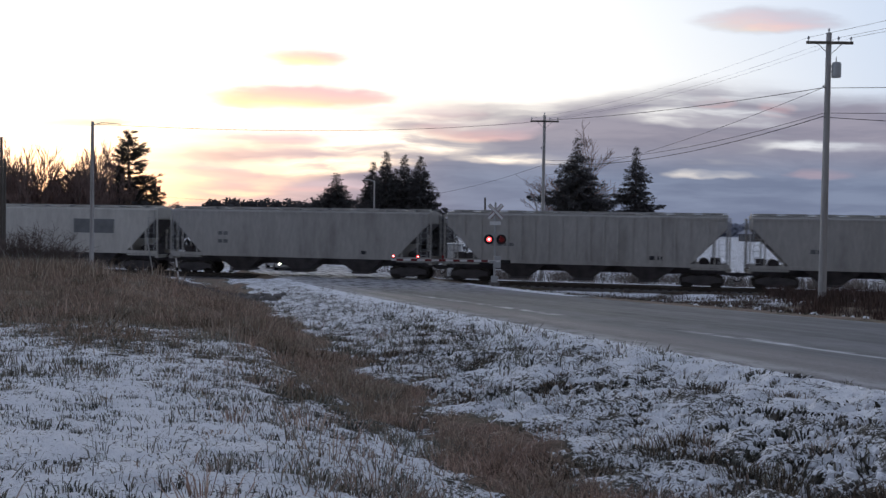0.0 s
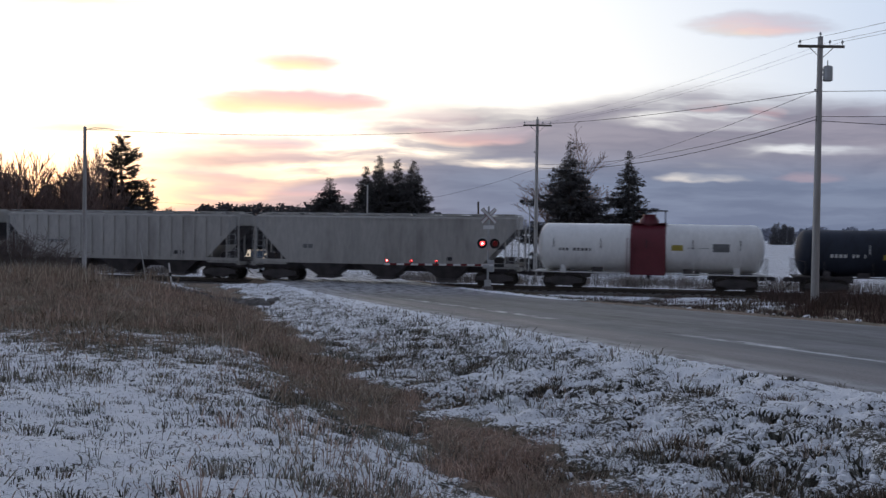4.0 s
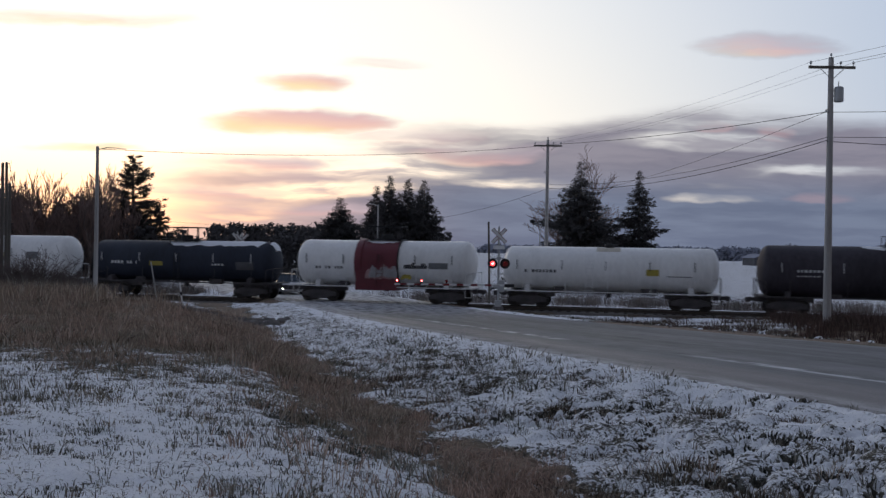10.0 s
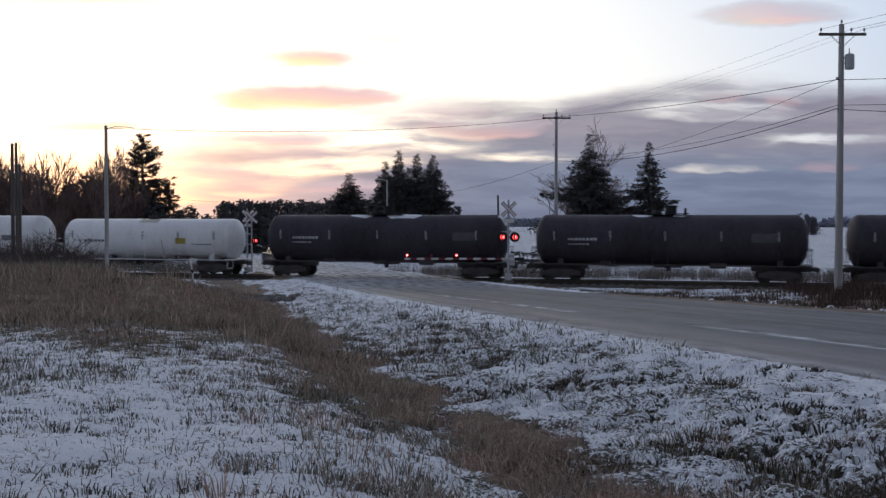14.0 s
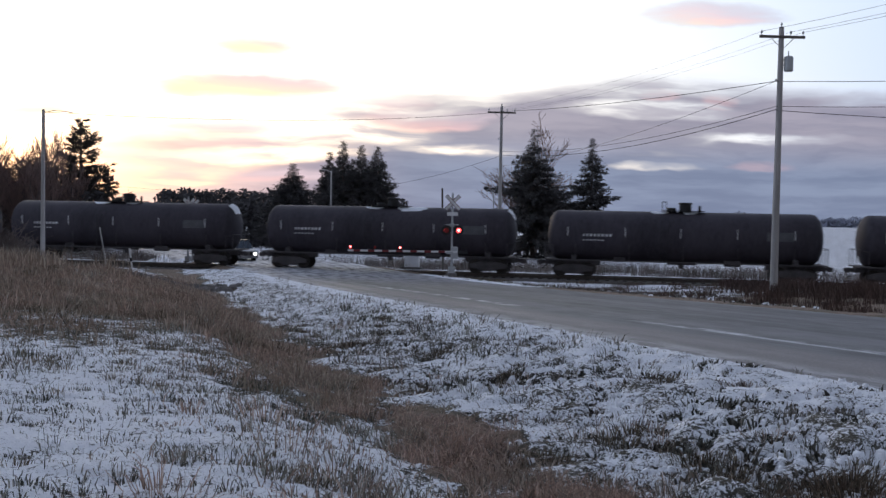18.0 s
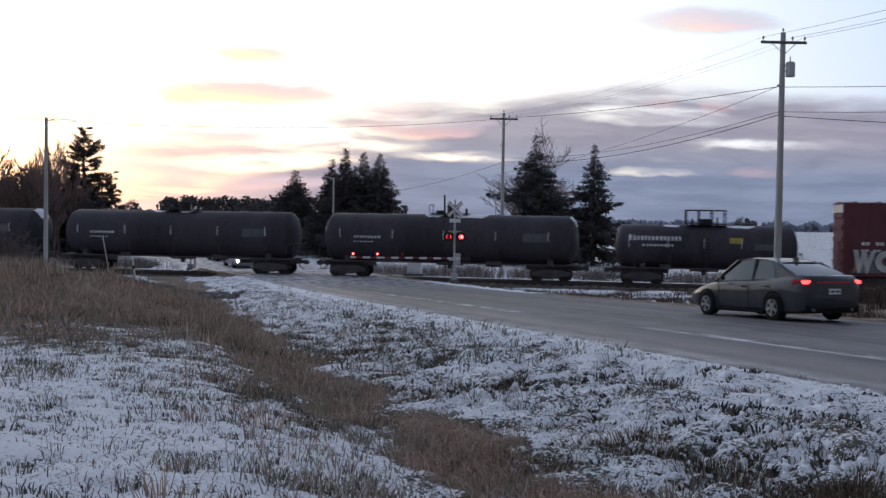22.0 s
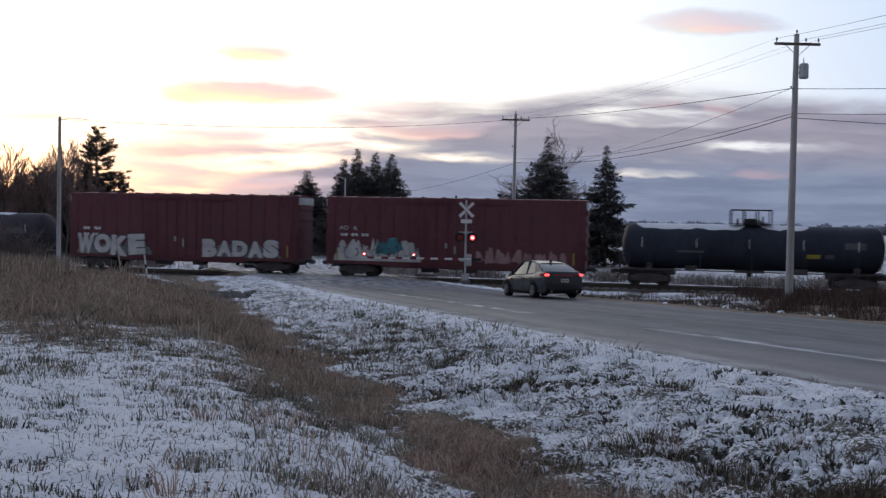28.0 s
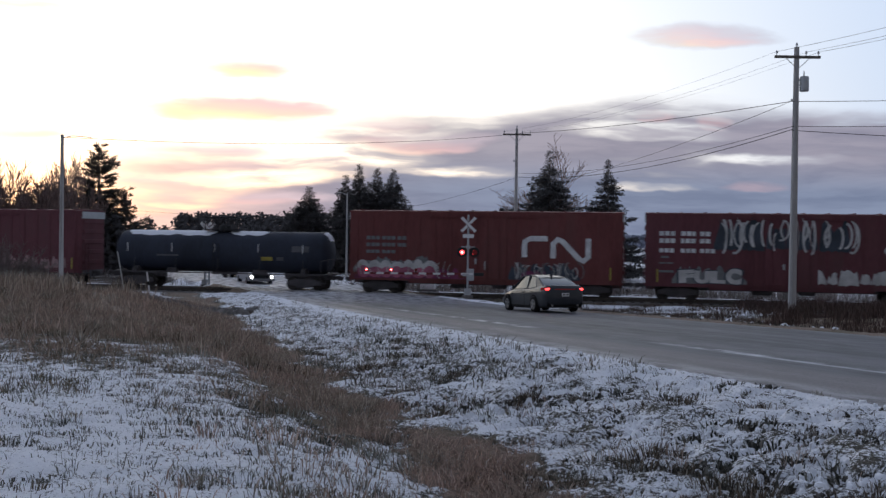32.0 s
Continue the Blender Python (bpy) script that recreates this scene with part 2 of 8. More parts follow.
def road_material():
    mat = bpy.data.materials.new("frosted_asphalt")
    mat.use_nodes = True
    n = Net(mat.node_tree)
    bsdf = mat.node_tree.nodes["Principled BSDF"]
    uv = n.node("ShaderNodeUVMap")
    uv.uv_map = "along"
    sep = n.node("ShaderNodeSeparateXYZ")
    mat.node_tree.links.new(uv.outputs[0], sep.inputs[0])
    across, along = sep.outputs[0], sep.outputs[1]
    streak = n.noise(n.vec(n.m("MULTIPLY", across, 1.5), n.m("MULTIPLY", along, 0.055)), 1.0, 6, 0.62)
    broad = n.noise(n.vec(n.m("MULTIPLY", across, 0.55), n.m("MULTIPLY", along, 0.03)), 1.0, 3, 0.5)
    grain = n.noise(n.vec(across, along), 30.0, 4, 0.7)
    patch = n.noise(n.vec(across, n.m("MULTIPLY", along, 0.35)), 2.2, 5, 0.65)
    base = n.mix(n.smooth(grain, 0.3, 0.7), (0.046, 0.045, 0.048), (0.086, 0.084, 0.088))
    frost = n.smooth(n.m("ADD", n.m("MULTIPLY", streak, 0.55), n.m("ADD", n.m("MULTIPLY", broad, 0.30), n.m("MULTIPLY", patch, 0.25))), 0.46, 0.66)
    col = n.mix(n.m("MULTIPLY", frost, 0.45), base, (0.33, 0.325, 0.34))
    # the gravel shoulder on the near side
    gravel = n.m("MULTIPLY", n.smooth(n.m("ADD", across, n.m("MULTIPLY", n.m("SUBTRACT", patch, 0.5), 1.2)), -2.7, -3.5), n.smooth(patch, 0.25, 0.65, 0.55, 1.0))
    col = n.mix(n.m("MULTIPLY", gravel, 0.8), col, n.mix(n.smooth(grain, 0.35, 0.65), (0.165, 0.150, 0.146), (0.325, 0.30, 0.29)))
    # frosted shoulders, and the packed snow left between the wheel tracks
    def ridge(c, w, lo=-400.0, hi=400.0):
        r = n.smooth(n.m("ABSOLUTE", n.m("SUBTRACT", across, c)), w, w * 0.25)
        return n.m("MULTIPLY", r, n.m("MULTIPLY", n.smooth(along, lo, lo + 4), n.smooth(along, hi, hi - 4)))
    rag = n.smooth(n.m("ADD", n.m("MULTIPLY", streak, 0.35), n.m("MULTIPLY", patch, 0.65)), 0.42, 0.60)
    line = n.m("MULTIPLY", n.m("MAXIMUM", ridge(-2.5, 0.28, 22, 45), ridge(-2.2, 0.22, 2, 20)), rag)
    col = n.mix(line, col, (0.62, 0.63, 0.65))
    edge = n.m("MAXIMUM", n.smooth(across, -4.1, -5.1), n.m("MULTIPLY", n.smooth(across, 4.0, 5.1), n.smooth(along, 44, 60, 0.12, 1.0)))
    col = n.mix(n.m("MULTIPLY", n.m("MULTIPLY", edge, n.smooth(patch, 0.35, 0.6)), 0.75), col, (0.55, 0.56, 0.59))
    col = n.mix(n.m("MULTIPLY", n.smooth(along, 40, 72), n.smooth(patch, 0.36, 0.60)), col, (0.60, 0.61, 0.63))
    n.link(col, bsdf.inputs["Base Color"])
    n.link(n.smooth(streak, 0.35, 0.65, 0.48, 0.75), bsdf.inputs["Roughness"])
    bsdf.inputs["Specular IOR Level"].default_value = 0.14
    b = n.node("ShaderNodeBump")
    b.inputs["Strength"].default_value, b.inputs["Distance"].default_value = 0.5, 0.01
    n.link(n.m("ADD", grain, patch), b.inputs["Height"])
    mat.node_tree.links.new(b.outputs[0], bsdf.inputs["Normal"])
    return mat


def grass_material(name, a, b, tip, thin_part=0.45):
    mat = bpy.data.materials.new(name)
    mat.use_nodes = True
    n = Net(mat.node_tree)
    bsdf = mat.node_tree.nodes["Principled BSDF"]
    r = n.node("ShaderNodeNewGeometry").outputs["Random Per Island"]
    col = n.ramp(r, (0.0, a), (0.7, b), (1.0, tip))
    hue = n.noise(n.node("ShaderNodeTexCoord").outputs["Object"], 0.9, 3, 0.6)
    col = n.mix(1.0, col, n.mix(n.smooth(hue, 0.38, 0.62), (1.04, 0.97, 0.93), (0.86, 0.90, 0.86)), "MULTIPLY")
    n.link(col, bsdf.inputs["Base Color"])
    bsdf.inputs["Roughness"].default_value = 0.8
    bsdf.inputs["Specular IOR Level"].default_value = 0.15
    thin, mix = n.node("ShaderNodeBsdfTranslucent"), n.node("ShaderNodeMixShader")
    n.link(col, thin.inputs[0])
    mix.inputs[0].default_value = thin_part
    mat.node_tree.links.new(bsdf.outputs[0], mix.inputs[1])
    mat.node_tree.links.new(thin.outputs[0], mix.inputs[2])
    mat.node_tree.links.new(mix.outputs[0], mat.node_tree.nodes["Material Output"].inputs[0])
    return mat


M_GROUND, M_ROAD = ground_material(), road_material()
M_TALL = grass_material("dry_grass", (0.165, 0.130, 0.108), (0.33, 0.265, 0.222), (0.54, 0.47, 0.41), 0.35)
M_DITCH = grass_material("ditch_grass", (0.22, 0.165, 0.140), (0.40, 0.305, 0.262), (0.62, 0.52, 0.46), 0.35)
M_SHORT = grass_material("short_grass", (0.07, 0.060, 0.044), (0.16, 0.132, 0.096), (0.34, 0.29, 0.225), 0.25)
M_TUSSOCK = grass_material("tussock_brown", (0.050, 0.040, 0.031), (0.12, 0.095, 0.072), (0.30, 0.245, 0.195), 0.25)
M_DARK = grass_material("dark_grass", (0.040, 0.043, 0.038), (0.105, 0.103, 0.088), (0.25, 0.24, 0.21), 0.2)
M_LEAF = grass_material("withered_leaves", (0.032, 0.031, 0.027), (0.085, 0.080, 0.070), (0.22, 0.21, 0.195), 0.15)
M_FROSTED = grass_material("frosted_grass", (0.12, 0.11, 0.09), (0.26, 0.25, 0.23), (0.50, 0.50, 0.50))
M_REDBRUSH = grass_material("reddish_brush", (0.050, 0.034, 0.032), (0.100, 0.068, 0.060), (0.19, 0.14, 0.125), 0.25)
M_GREYWEED = grass_material("grey_weeds", (0.10, 0.085, 0.08), (0.22, 0.19, 0.18), (0.42, 0.40, 0.39), 0.25)
M_BALLAST = material("ballast", (0.13, 0.12, 0.115), 0.9, vary=0.45, scale=2.0, bump=0.03, grime=0.3)

# ---------------------------------------------------------------- mesh tools


class Shape:
    """Collects points and faces for one mesh."""

    def __init__(self):
        self.v, self.f = [], []

    def add(self, pts, faces):
        k = len(self.v)
        self.v += [tuple(p) for p in pts]
        self.f += [tuple(i + k for i in q) for q in faces]
        return self

    def box(self, x0, x1, y0, y1, z0, z1):
        return self.add([(x, y, z) for z in (z0, z1) for y in (y0, y1) for x in (x0, x1)],
                        [(0, 2, 3, 1), (4, 5, 7, 6), (0, 1, 5, 4), (2, 6, 7, 3), (0, 4, 6, 2), (1, 3, 7, 5)])

    def loft(self, rings, closed=True, caps=True):
        n, k = len(rings[0]), len(self.v)
        for r in rings:
            self.v += [tuple(p) for p in r]
        for i in range(len(rings) - 1):
            for j in range(n if closed else n - 1):
                a, b = k + i * n + j, k + i * n + (j + 1) % n
                self.f.append((a, b, b + n, a + n))
        if caps:
            self.f.append(tuple(range(k + n - 1, k - 1, -1)))
            self.f.append(tuple(k + (len(rings) - 1) * n + j for j in range(n)))
        return self

    def tube(self, a, b, r0, r1=None, n=8, caps=True):
        a, b = Vector(a), Vector(b)
        r1 = r0 if r1 is None else r1
        d = (b - a).normalized()
        u = d.orthogonal().normalized()
        w = d.cross(u)
        ring = [(math.cos(2 * math.pi * i / n), math.sin(2 * math.pi * i / n)) for i in range(n)]
        return self.loft([[a + (u * c + w * s) * r0 for c, s in ring], [b + (u * c + w * s) * r1 for c, s in ring]], caps=caps)

    def path(self, pts, r, n=5):
        pts = [Vector(p) for p in pts]
        up, rings = None, []
        for i, p in enumerate(pts):
            d = (pts[min(len(pts) - 1, i + 1)] - pts[max(0, i - 1)]).normalized()
            u = d.orthogonal().normalized() if up is None else (up - d * up.dot(d)).normalized()
            up, w = u, d.cross(u)
            rings.append([p + (u * math.cos(2 * math.pi * k / n) + w * math.sin(2 * math.pi * k / n)) * r for k in range(n)])
        return self.loft(rings)

    def lathe(self, axis_pts, n=24, axis="x", centre=(0, 0, 0), caps=True):
        """axis_pts: pairs of place along the axis and radius."""
        rings = []
        for a, r in axis_pts:
            ring = []
            for i in range(n):
                c, s = math.cos(2 * math.pi * i / n) * r, math.sin(2 * math.pi * i / n) * r
                p = {"x": (a, c, s), "y": (c, a, s), "z": (c, s, a)}[axis]
                ring.append((p[0] + centre[0], p[1] + centre[1], p[2] + centre[2]))
            rings.append(ring)
        return self.loft(rings, caps=caps)

    def quad(self, *pts):
        return self.add(pts, [tuple(range(len(pts)))])

    def prism(self, outline, y0, y1):
        """An outline in x, z carried from y0 to y1."""
        return self.loft([[(x, y0, z) for x, z in outline], [(x, y1, z) for x, z in outline]])

    def mesh(self, name, mat, smooth=None):
        me = bpy.data.meshes.new(name)
        me.from_pydata(self.v, [], self.f)
        me.materials.append(mat)
        if smooth:
            me.shade_smooth()
            me.set_sharp_from_angle(angle=radians(smooth))
        me.update()
        return me


def part(name, shape, mat, parent=None, label="", smooth=None, bevel=0.0, at=None):
    """One mesh object, under a thing or a part."""
    me = shape if isinstance(shape, bpy.types.Mesh) else shape.mesh(name, mat, smooth)
    ob = new(name, me)
    if parent:
        ob.parent = parent
    if at is not None:
        ob.matrix_basis = at
    if label:
        tagged(ob, label)
    if bevel:
        b = ob.modifiers.new("edge", "BEVEL")
        b.width, b.segments, b.limit_method = bevel, 2, "ANGLE"
    return ob


def thing(name, label, category, group="", m=None):
    ob = tagged(new(name), label, category, group)
    ob.empty_display_size = 0.3
    if m is not None:
        ob.matrix_basis = m
    return ob


def lettering(text, x0, x1, z0, z1, mat, fat=0.0, depth=0.012):
    """A mesh of raised letters, fitted between x0, x1 and z0, z1 and read from -y."""
    cu = bpy.data.curves.new("lettering", "FONT")
    cu.body, cu.size, cu.extrude, cu.offset = text, 1.0, depth / 2, fat
    cu.resolution_u = 4
    ob = bpy.data.objects.new("lettering", cu)
    me = bpy.data.meshes.new_from_object(ob)
    bpy.data.objects.remove(ob)
    xs, ys = [v.co.x for v in me.vertices], [v.co.y for v in me.vertices]
    fx, fz = (x1 - x0) / (max(xs) - min(xs)), (z1 - z0) / (max(ys) - min(ys))
    me.transform(Matrix(((fx, 0, 0, x0 - min(xs) * fx), (0, 0, -1, 0), (0, fz, 0, z0 - min(ys) * fz), (0, 0, 0, 1))))
    me.materials.clear()
    me.materials.append(mat)
    return me


# ---------------------------------------------------------------- the plan
# the road runs 14 degrees left of straight ahead; the track crosses the view
RN, RD = (0.970, 0.244), (-0.244, 0.970)
ROAD_MID, ROAD_HALF = 11.9, 5.05
TRACK_Y, TRACK_TURN = 67.0, -13.0
TC, TS = math.cos(radians(13)), math.sin(radians(13))


def sstep(v, lo, hi):
    v = np.clip((v - lo) / (hi - lo), 0, 1)
    return v * v * (3 - 2 * v)


def bend(s):
    k = np.clip(s - 50, 0, 45)
    return 0.0042 * k * k + 0.378 * np.clip(s - 95, 0, None)


def grade(y):
    """The fall of the land towards the track."""
    y = np.maximum(y, -6 + 0.15 * (y + 6))
    return 0.046 * 4 * np.log1p(np.exp(np.clip((58 - y) / 4, -40, 40)))


def plan(x, y):
    """Distance right of the road's middle, and along the road."""
    s = RD[0] * x + RD[1] * y
    return RN[0] * x + RN[1] * y - ROAD_MID + bend(s), s


def height(x, y):
    c, s = plan(x, y)
    q = (y - TRACK_Y) * TC + x * TS            # across the track
    b = grade(y)
    fade = 1 - sstep(y, 42, 54)
    # ditch on the near side, its bottom about ten metres from the road's middle
    n = c + ROAD_MID
    ditch = -0.10 * sstep(n, 6.9, 5.9) * sstep(n, 0.2, 2.0) - 0.26 * sstep(n, 5.6, 2.8) * sstep(n, 0.4, 2.3)
    left = 0.50 * sstep(n, 1.5, -2.5) * sstep(y, 20, 33) * (1 - sstep(y, 50, 58)) + 0.10 * sstep(n, 0.5, -2)
    right = -0.45 * sstep(c, ROAD_HALF + 0.6, ROAD_HALF + 4.0) * (1 - sstep(q, -9, -4)) + 0.3 * sstep(c, 12, 20) * (1 - sstep(q, -9, -5))
    z = b + (ditch * np.where(c < 0, 1, 0)) * fade + left + right
    z = z + (-0.45 - z) * sstep(np.abs(q), 7.0, 3.2) * (1 - sstep(-np.abs(c), -ROAD_HALF - 1.6, -ROAD_HALF - 0.4))
    z = z - 0.45 * sstep(q, 3, 9) * (np.abs(c) > ROAD_HALF + 0.3)
    return z - 0.07 * (np.abs(c) < ROAD_HALF - 0.05)


def ground_z(x, y):
    return float(height(np.float64(x), np.float64(y)))


def spread(*runs):
    out = []
    for a, b, step in runs:
        out += list(np.arange(a, b, step))
    return np.array(out + [runs[-1][1]])


# ---------------------------------------------------------------- ground, road, track
GX = spread((-3000, -300, 300), (-300, -80, 20), (-80, -26, 1.5), (-26, -12, 0.5), (-12, -5, 0.16), (-5, 7, 0.075), (7, 14, 0.16), (14, 34, 0.6), (34, 80, 2.5), (80, 300, 20), (300, 3000, 300))
GY = spread((-300, -20, 20), (-20, 2, 2), (2, 13, 0.07), (13, 18, 0.13), (18, 30, 0.3), (30, 75, 0.6), (75, 120, 4), (120, 300, 20), (300, 4000, 300))


def ragged_edge(x, y):
    """Uneven edges of the grass and snow patches, in metres."""
    return 0.75 * noise.noise(Vector((x * 0.5, y * 0.35, 2.0))) + 0.6 * noise.noise(Vector((x * 1.7, y * 1.2, 8.0))) + 0.5 * noise.noise(Vector((x * 4.5, y * 3.5, 4.0)))


def build_ground():
    x, y = np.meshgrid(GX, GY)
    z = height(x, y)
    near = (y > 1.5) & (y < 75)
    c, s = plan(x, y)
    off = sstep(np.abs(c), ROAD_HALF - 0.2, ROAD_HALF + 0.6)
    lump, wob, clump = np.zeros_like(z), np.zeros_like(z), np.zeros_like(z)
    idx = np.argwhere(near & (np.abs(x) < 40))
    for i, j in idx:
        p = (x[i, j], y[i, j], 0.0)
        lump[i, j] = 0.04 * noise.noise(Vector(p) * 0.55) + 0.03 * noise.noise(Vector(p) * 2.3) + 0.025 * noise.noise(Vector(p) * 5.1) + (0.018 * noise.noise(Vector(p) * 9.7) if y[i, j] < 18 else 0.0)
        wob[i, j] = ragged_edge(x[i, j], y[i, j])
        clump[i, j] = noise.noise(Vector((p[0] * 2.2, p[1] * 2.2, 5.0)))
    n = c + ROAD_MID
    tuft = 1 + 0.7 * sstep(n, 0.5, 2.0) * sstep(n, 7.0, 5.5)
    clump = sstep(clump, 0.05, 0.42)
    z = z + (lump * tuft + 0.08 * clump * sstep(n, 2.6, 3.2) * sstep(n, 7.0, 6.3)) * off
    me = bpy.data.meshes.new("ground")
    h, w = x.shape
    co = np.stack([x, y, z], -1).reshape(-1, 3)
    k = (np.arange(h - 1)[:, None] * w + np.arange(w - 1)[None, :]).reshape(-1)
    faces = np.stack([k, k + 1, k + 1 + w, k + w], 1)
    me.vertices.add(len(co))
    me.vertices.foreach_set("co", co.ravel())
    me.loops.add(faces.size)
    me.loops.foreach_set("vertex_index", faces.ravel().astype(np.int32))
    me.polygons.add(len(faces))
    me.polygons.foreach_set("loop_start", np.arange(0, faces.size, 4, dtype=np.int32))
    me.update(calc_edges=True)
    me.validate()
    # how much snow lies: little in the ditch and under the tall dry grass, patchy on the banks
    q = (y - TRACK_Y) * TC + x * TS
    n = n + wob
    lo = 2.05 - 1.05 * sstep(y, 10, 18) + 0.20 * sstep(y, 9, 5.5)
    hi = 2.95 - 0.45 * sstep(y, 7, 12)
    ditch = sstep(n, lo - 0.75, lo + 0.40) * sstep(n, hi + 0.60, hi - 0.45) * (1 - 0.55 * sstep(clump, 0.35, 0.9))
    dry = sstep(n, 2.9, 1.4) * sstep(y + 6 * wob + 1.1 * np.clip(n + 1.5, 0, 3.5), 11.0, 25.0) * (1 - sstep(y, 46, 52))
    dry = dry * (1 - 0.75 * sstep(clump, 0.2, 0.7) * sstep(n, -1, -6) * sstep(y, 42, 34))
    bank = sstep(n, 2.8, 3.4) * sstep(n, 7.4, 6.6)
    snow = 0.625 - 0.60 * ditch - 0.52 * np.clip(dry, 0, 1) - 0.04 * bank - 0.13 * clump * bank + 0.03 * sstep(n, 1.6, 0.8) - 0.08 * clump * sstep(n, 1.6, 0.8) + 0.10 * sstep(n, 5.3, 6.3) * sstep(n, 7.6, 6.9)
    snow = snow - 0.40 * sstep(np.abs(q), 4.6, 3.4) - 0.08 * sstep(q, 6, 14)
    snow = snow - 0.02 * sstep(c, ROAD_HALF, ROAD_HALF + 1) * (y < 62) * (y > 8) - 0.46 * sstep(s, 45, 38) * (1 - sstep(q, -5, -3.5)) * sstep(c, ROAD_HALF - 1.2, ROAD_HALF - 0.2) * (y > 20)
    a = me.attributes.new("snow", "FLOAT", "POINT")
    a.data.foreach_set("value", np.clip(snow, 0, 1.2).ravel().astype(np.float32))
    me.shade_smooth()
    me.materials.append(M_GROUND)
    return tagged(new("ground", me), "snow-dusted rough grass with a ditch of dry stalks", "ground", kind="structure")


def build_road():
    ss = np.concatenate([np.arange(-160, 0, 8.0), np.arange(0, 100, 1.0), np.arange(100, 420, 10.0)])
    cc = np.array([-ROAD_HALF - 0.5, -ROAD_HALF, -3.6, -1.8, 0, 1.8, 3.6, ROAD_HALF, ROAD_HALF + 0.5])
    sh, uvs = Shape(), []
    for s in ss:
        for c in cc:
            n = c + ROAD_MID - float(bend(s))
            x, y = n * RN[0] + s * RD[0], n * RN[1] + s * RD[1]
            z = float(grade(y)) - 0.012 * abs(c) * 0.6 + 0.012
            if abs(c) > ROAD_HALF:
                z -= 0.20
            sh.v.append((x, y, z))
            uvs.append((c, s))
    w = len(cc)
    for i in range(len(ss) - 1):
        for j in range(w - 1):
            k = i * w + j
            sh.f.append((k, k + 1, k + 1 + w, k + w))
    me = sh.mesh("road", M_ROAD, 40)
    uv = me.uv_layers.new(name="along")
    for lo in me.loops:
        uv.data[lo.index].uv = uvs[lo.vertex_index]
    return tagged(new("road", me), "two-lane asphalt road streaked with frost and packed snow", "road", kind="structure")


def on_track(u, dz=0.0):
    return pose(u * TC, TRACK_Y - u * TS, dz, 0, 0, TRACK_TURN)


def build_track():
    bed = Shape().prism([(-3.3, -0.75), (-1.75, -0.21), (1.75, -0.21), (3.3, -0.75)], -260, 260)
    me = bed.mesh("track_bed", M_BALLAST)
    me.transform(Matrix.Rotation(radians(90), 4, "Z"))
    base = tagged(new("track", me), "dark ballast bed of a single railway track", "railway track", kind="structure")
    base.matrix_basis = on_track(0)
    for y in (-0.7525, 0.7525):
        r = Shape().prism([(-0.07, -0.17), (0.07, -0.17), (0.07, -0.15), (0.012, -0.13), (0.012, -0.04), (0.036, -0.03), (0.036, 0.006), (-0.036, 0.006), (-0.036, -0.03), (-0.012, -0.04), (-0.012, -0.13), (-0.07, -0.15)], -260, 260)
        m = r.mesh("rail", M_RAIL)
        m.transform(Matrix.Rotation(radians(90), 4, "Z"))
        part("rail", m, None, base, "worn steel rail", at=pose(0, y, 0))
    tie = Shape().box(-0.12, 0.12, -1.3, 1.3, -0.30, -0.165).mesh("sleeper", M_SLEEPER)
    rnd = random.Random(4)
    for i in range(150):
        u = -45 + i * 0.6
        if -11.5 < u < 2.5:
            continue
        part("sleeper", tie, None, base, at=pose(u + rnd.uniform(-0.04, 0.04), rnd.uniform(-0.05, 0.05), 0, 0, 0, rnd.uniform(-1.5, 1.5)))
    return base


build_ground(), build_road(), build_track()

# ---------------------------------------------------------------- sky: drifting clouds


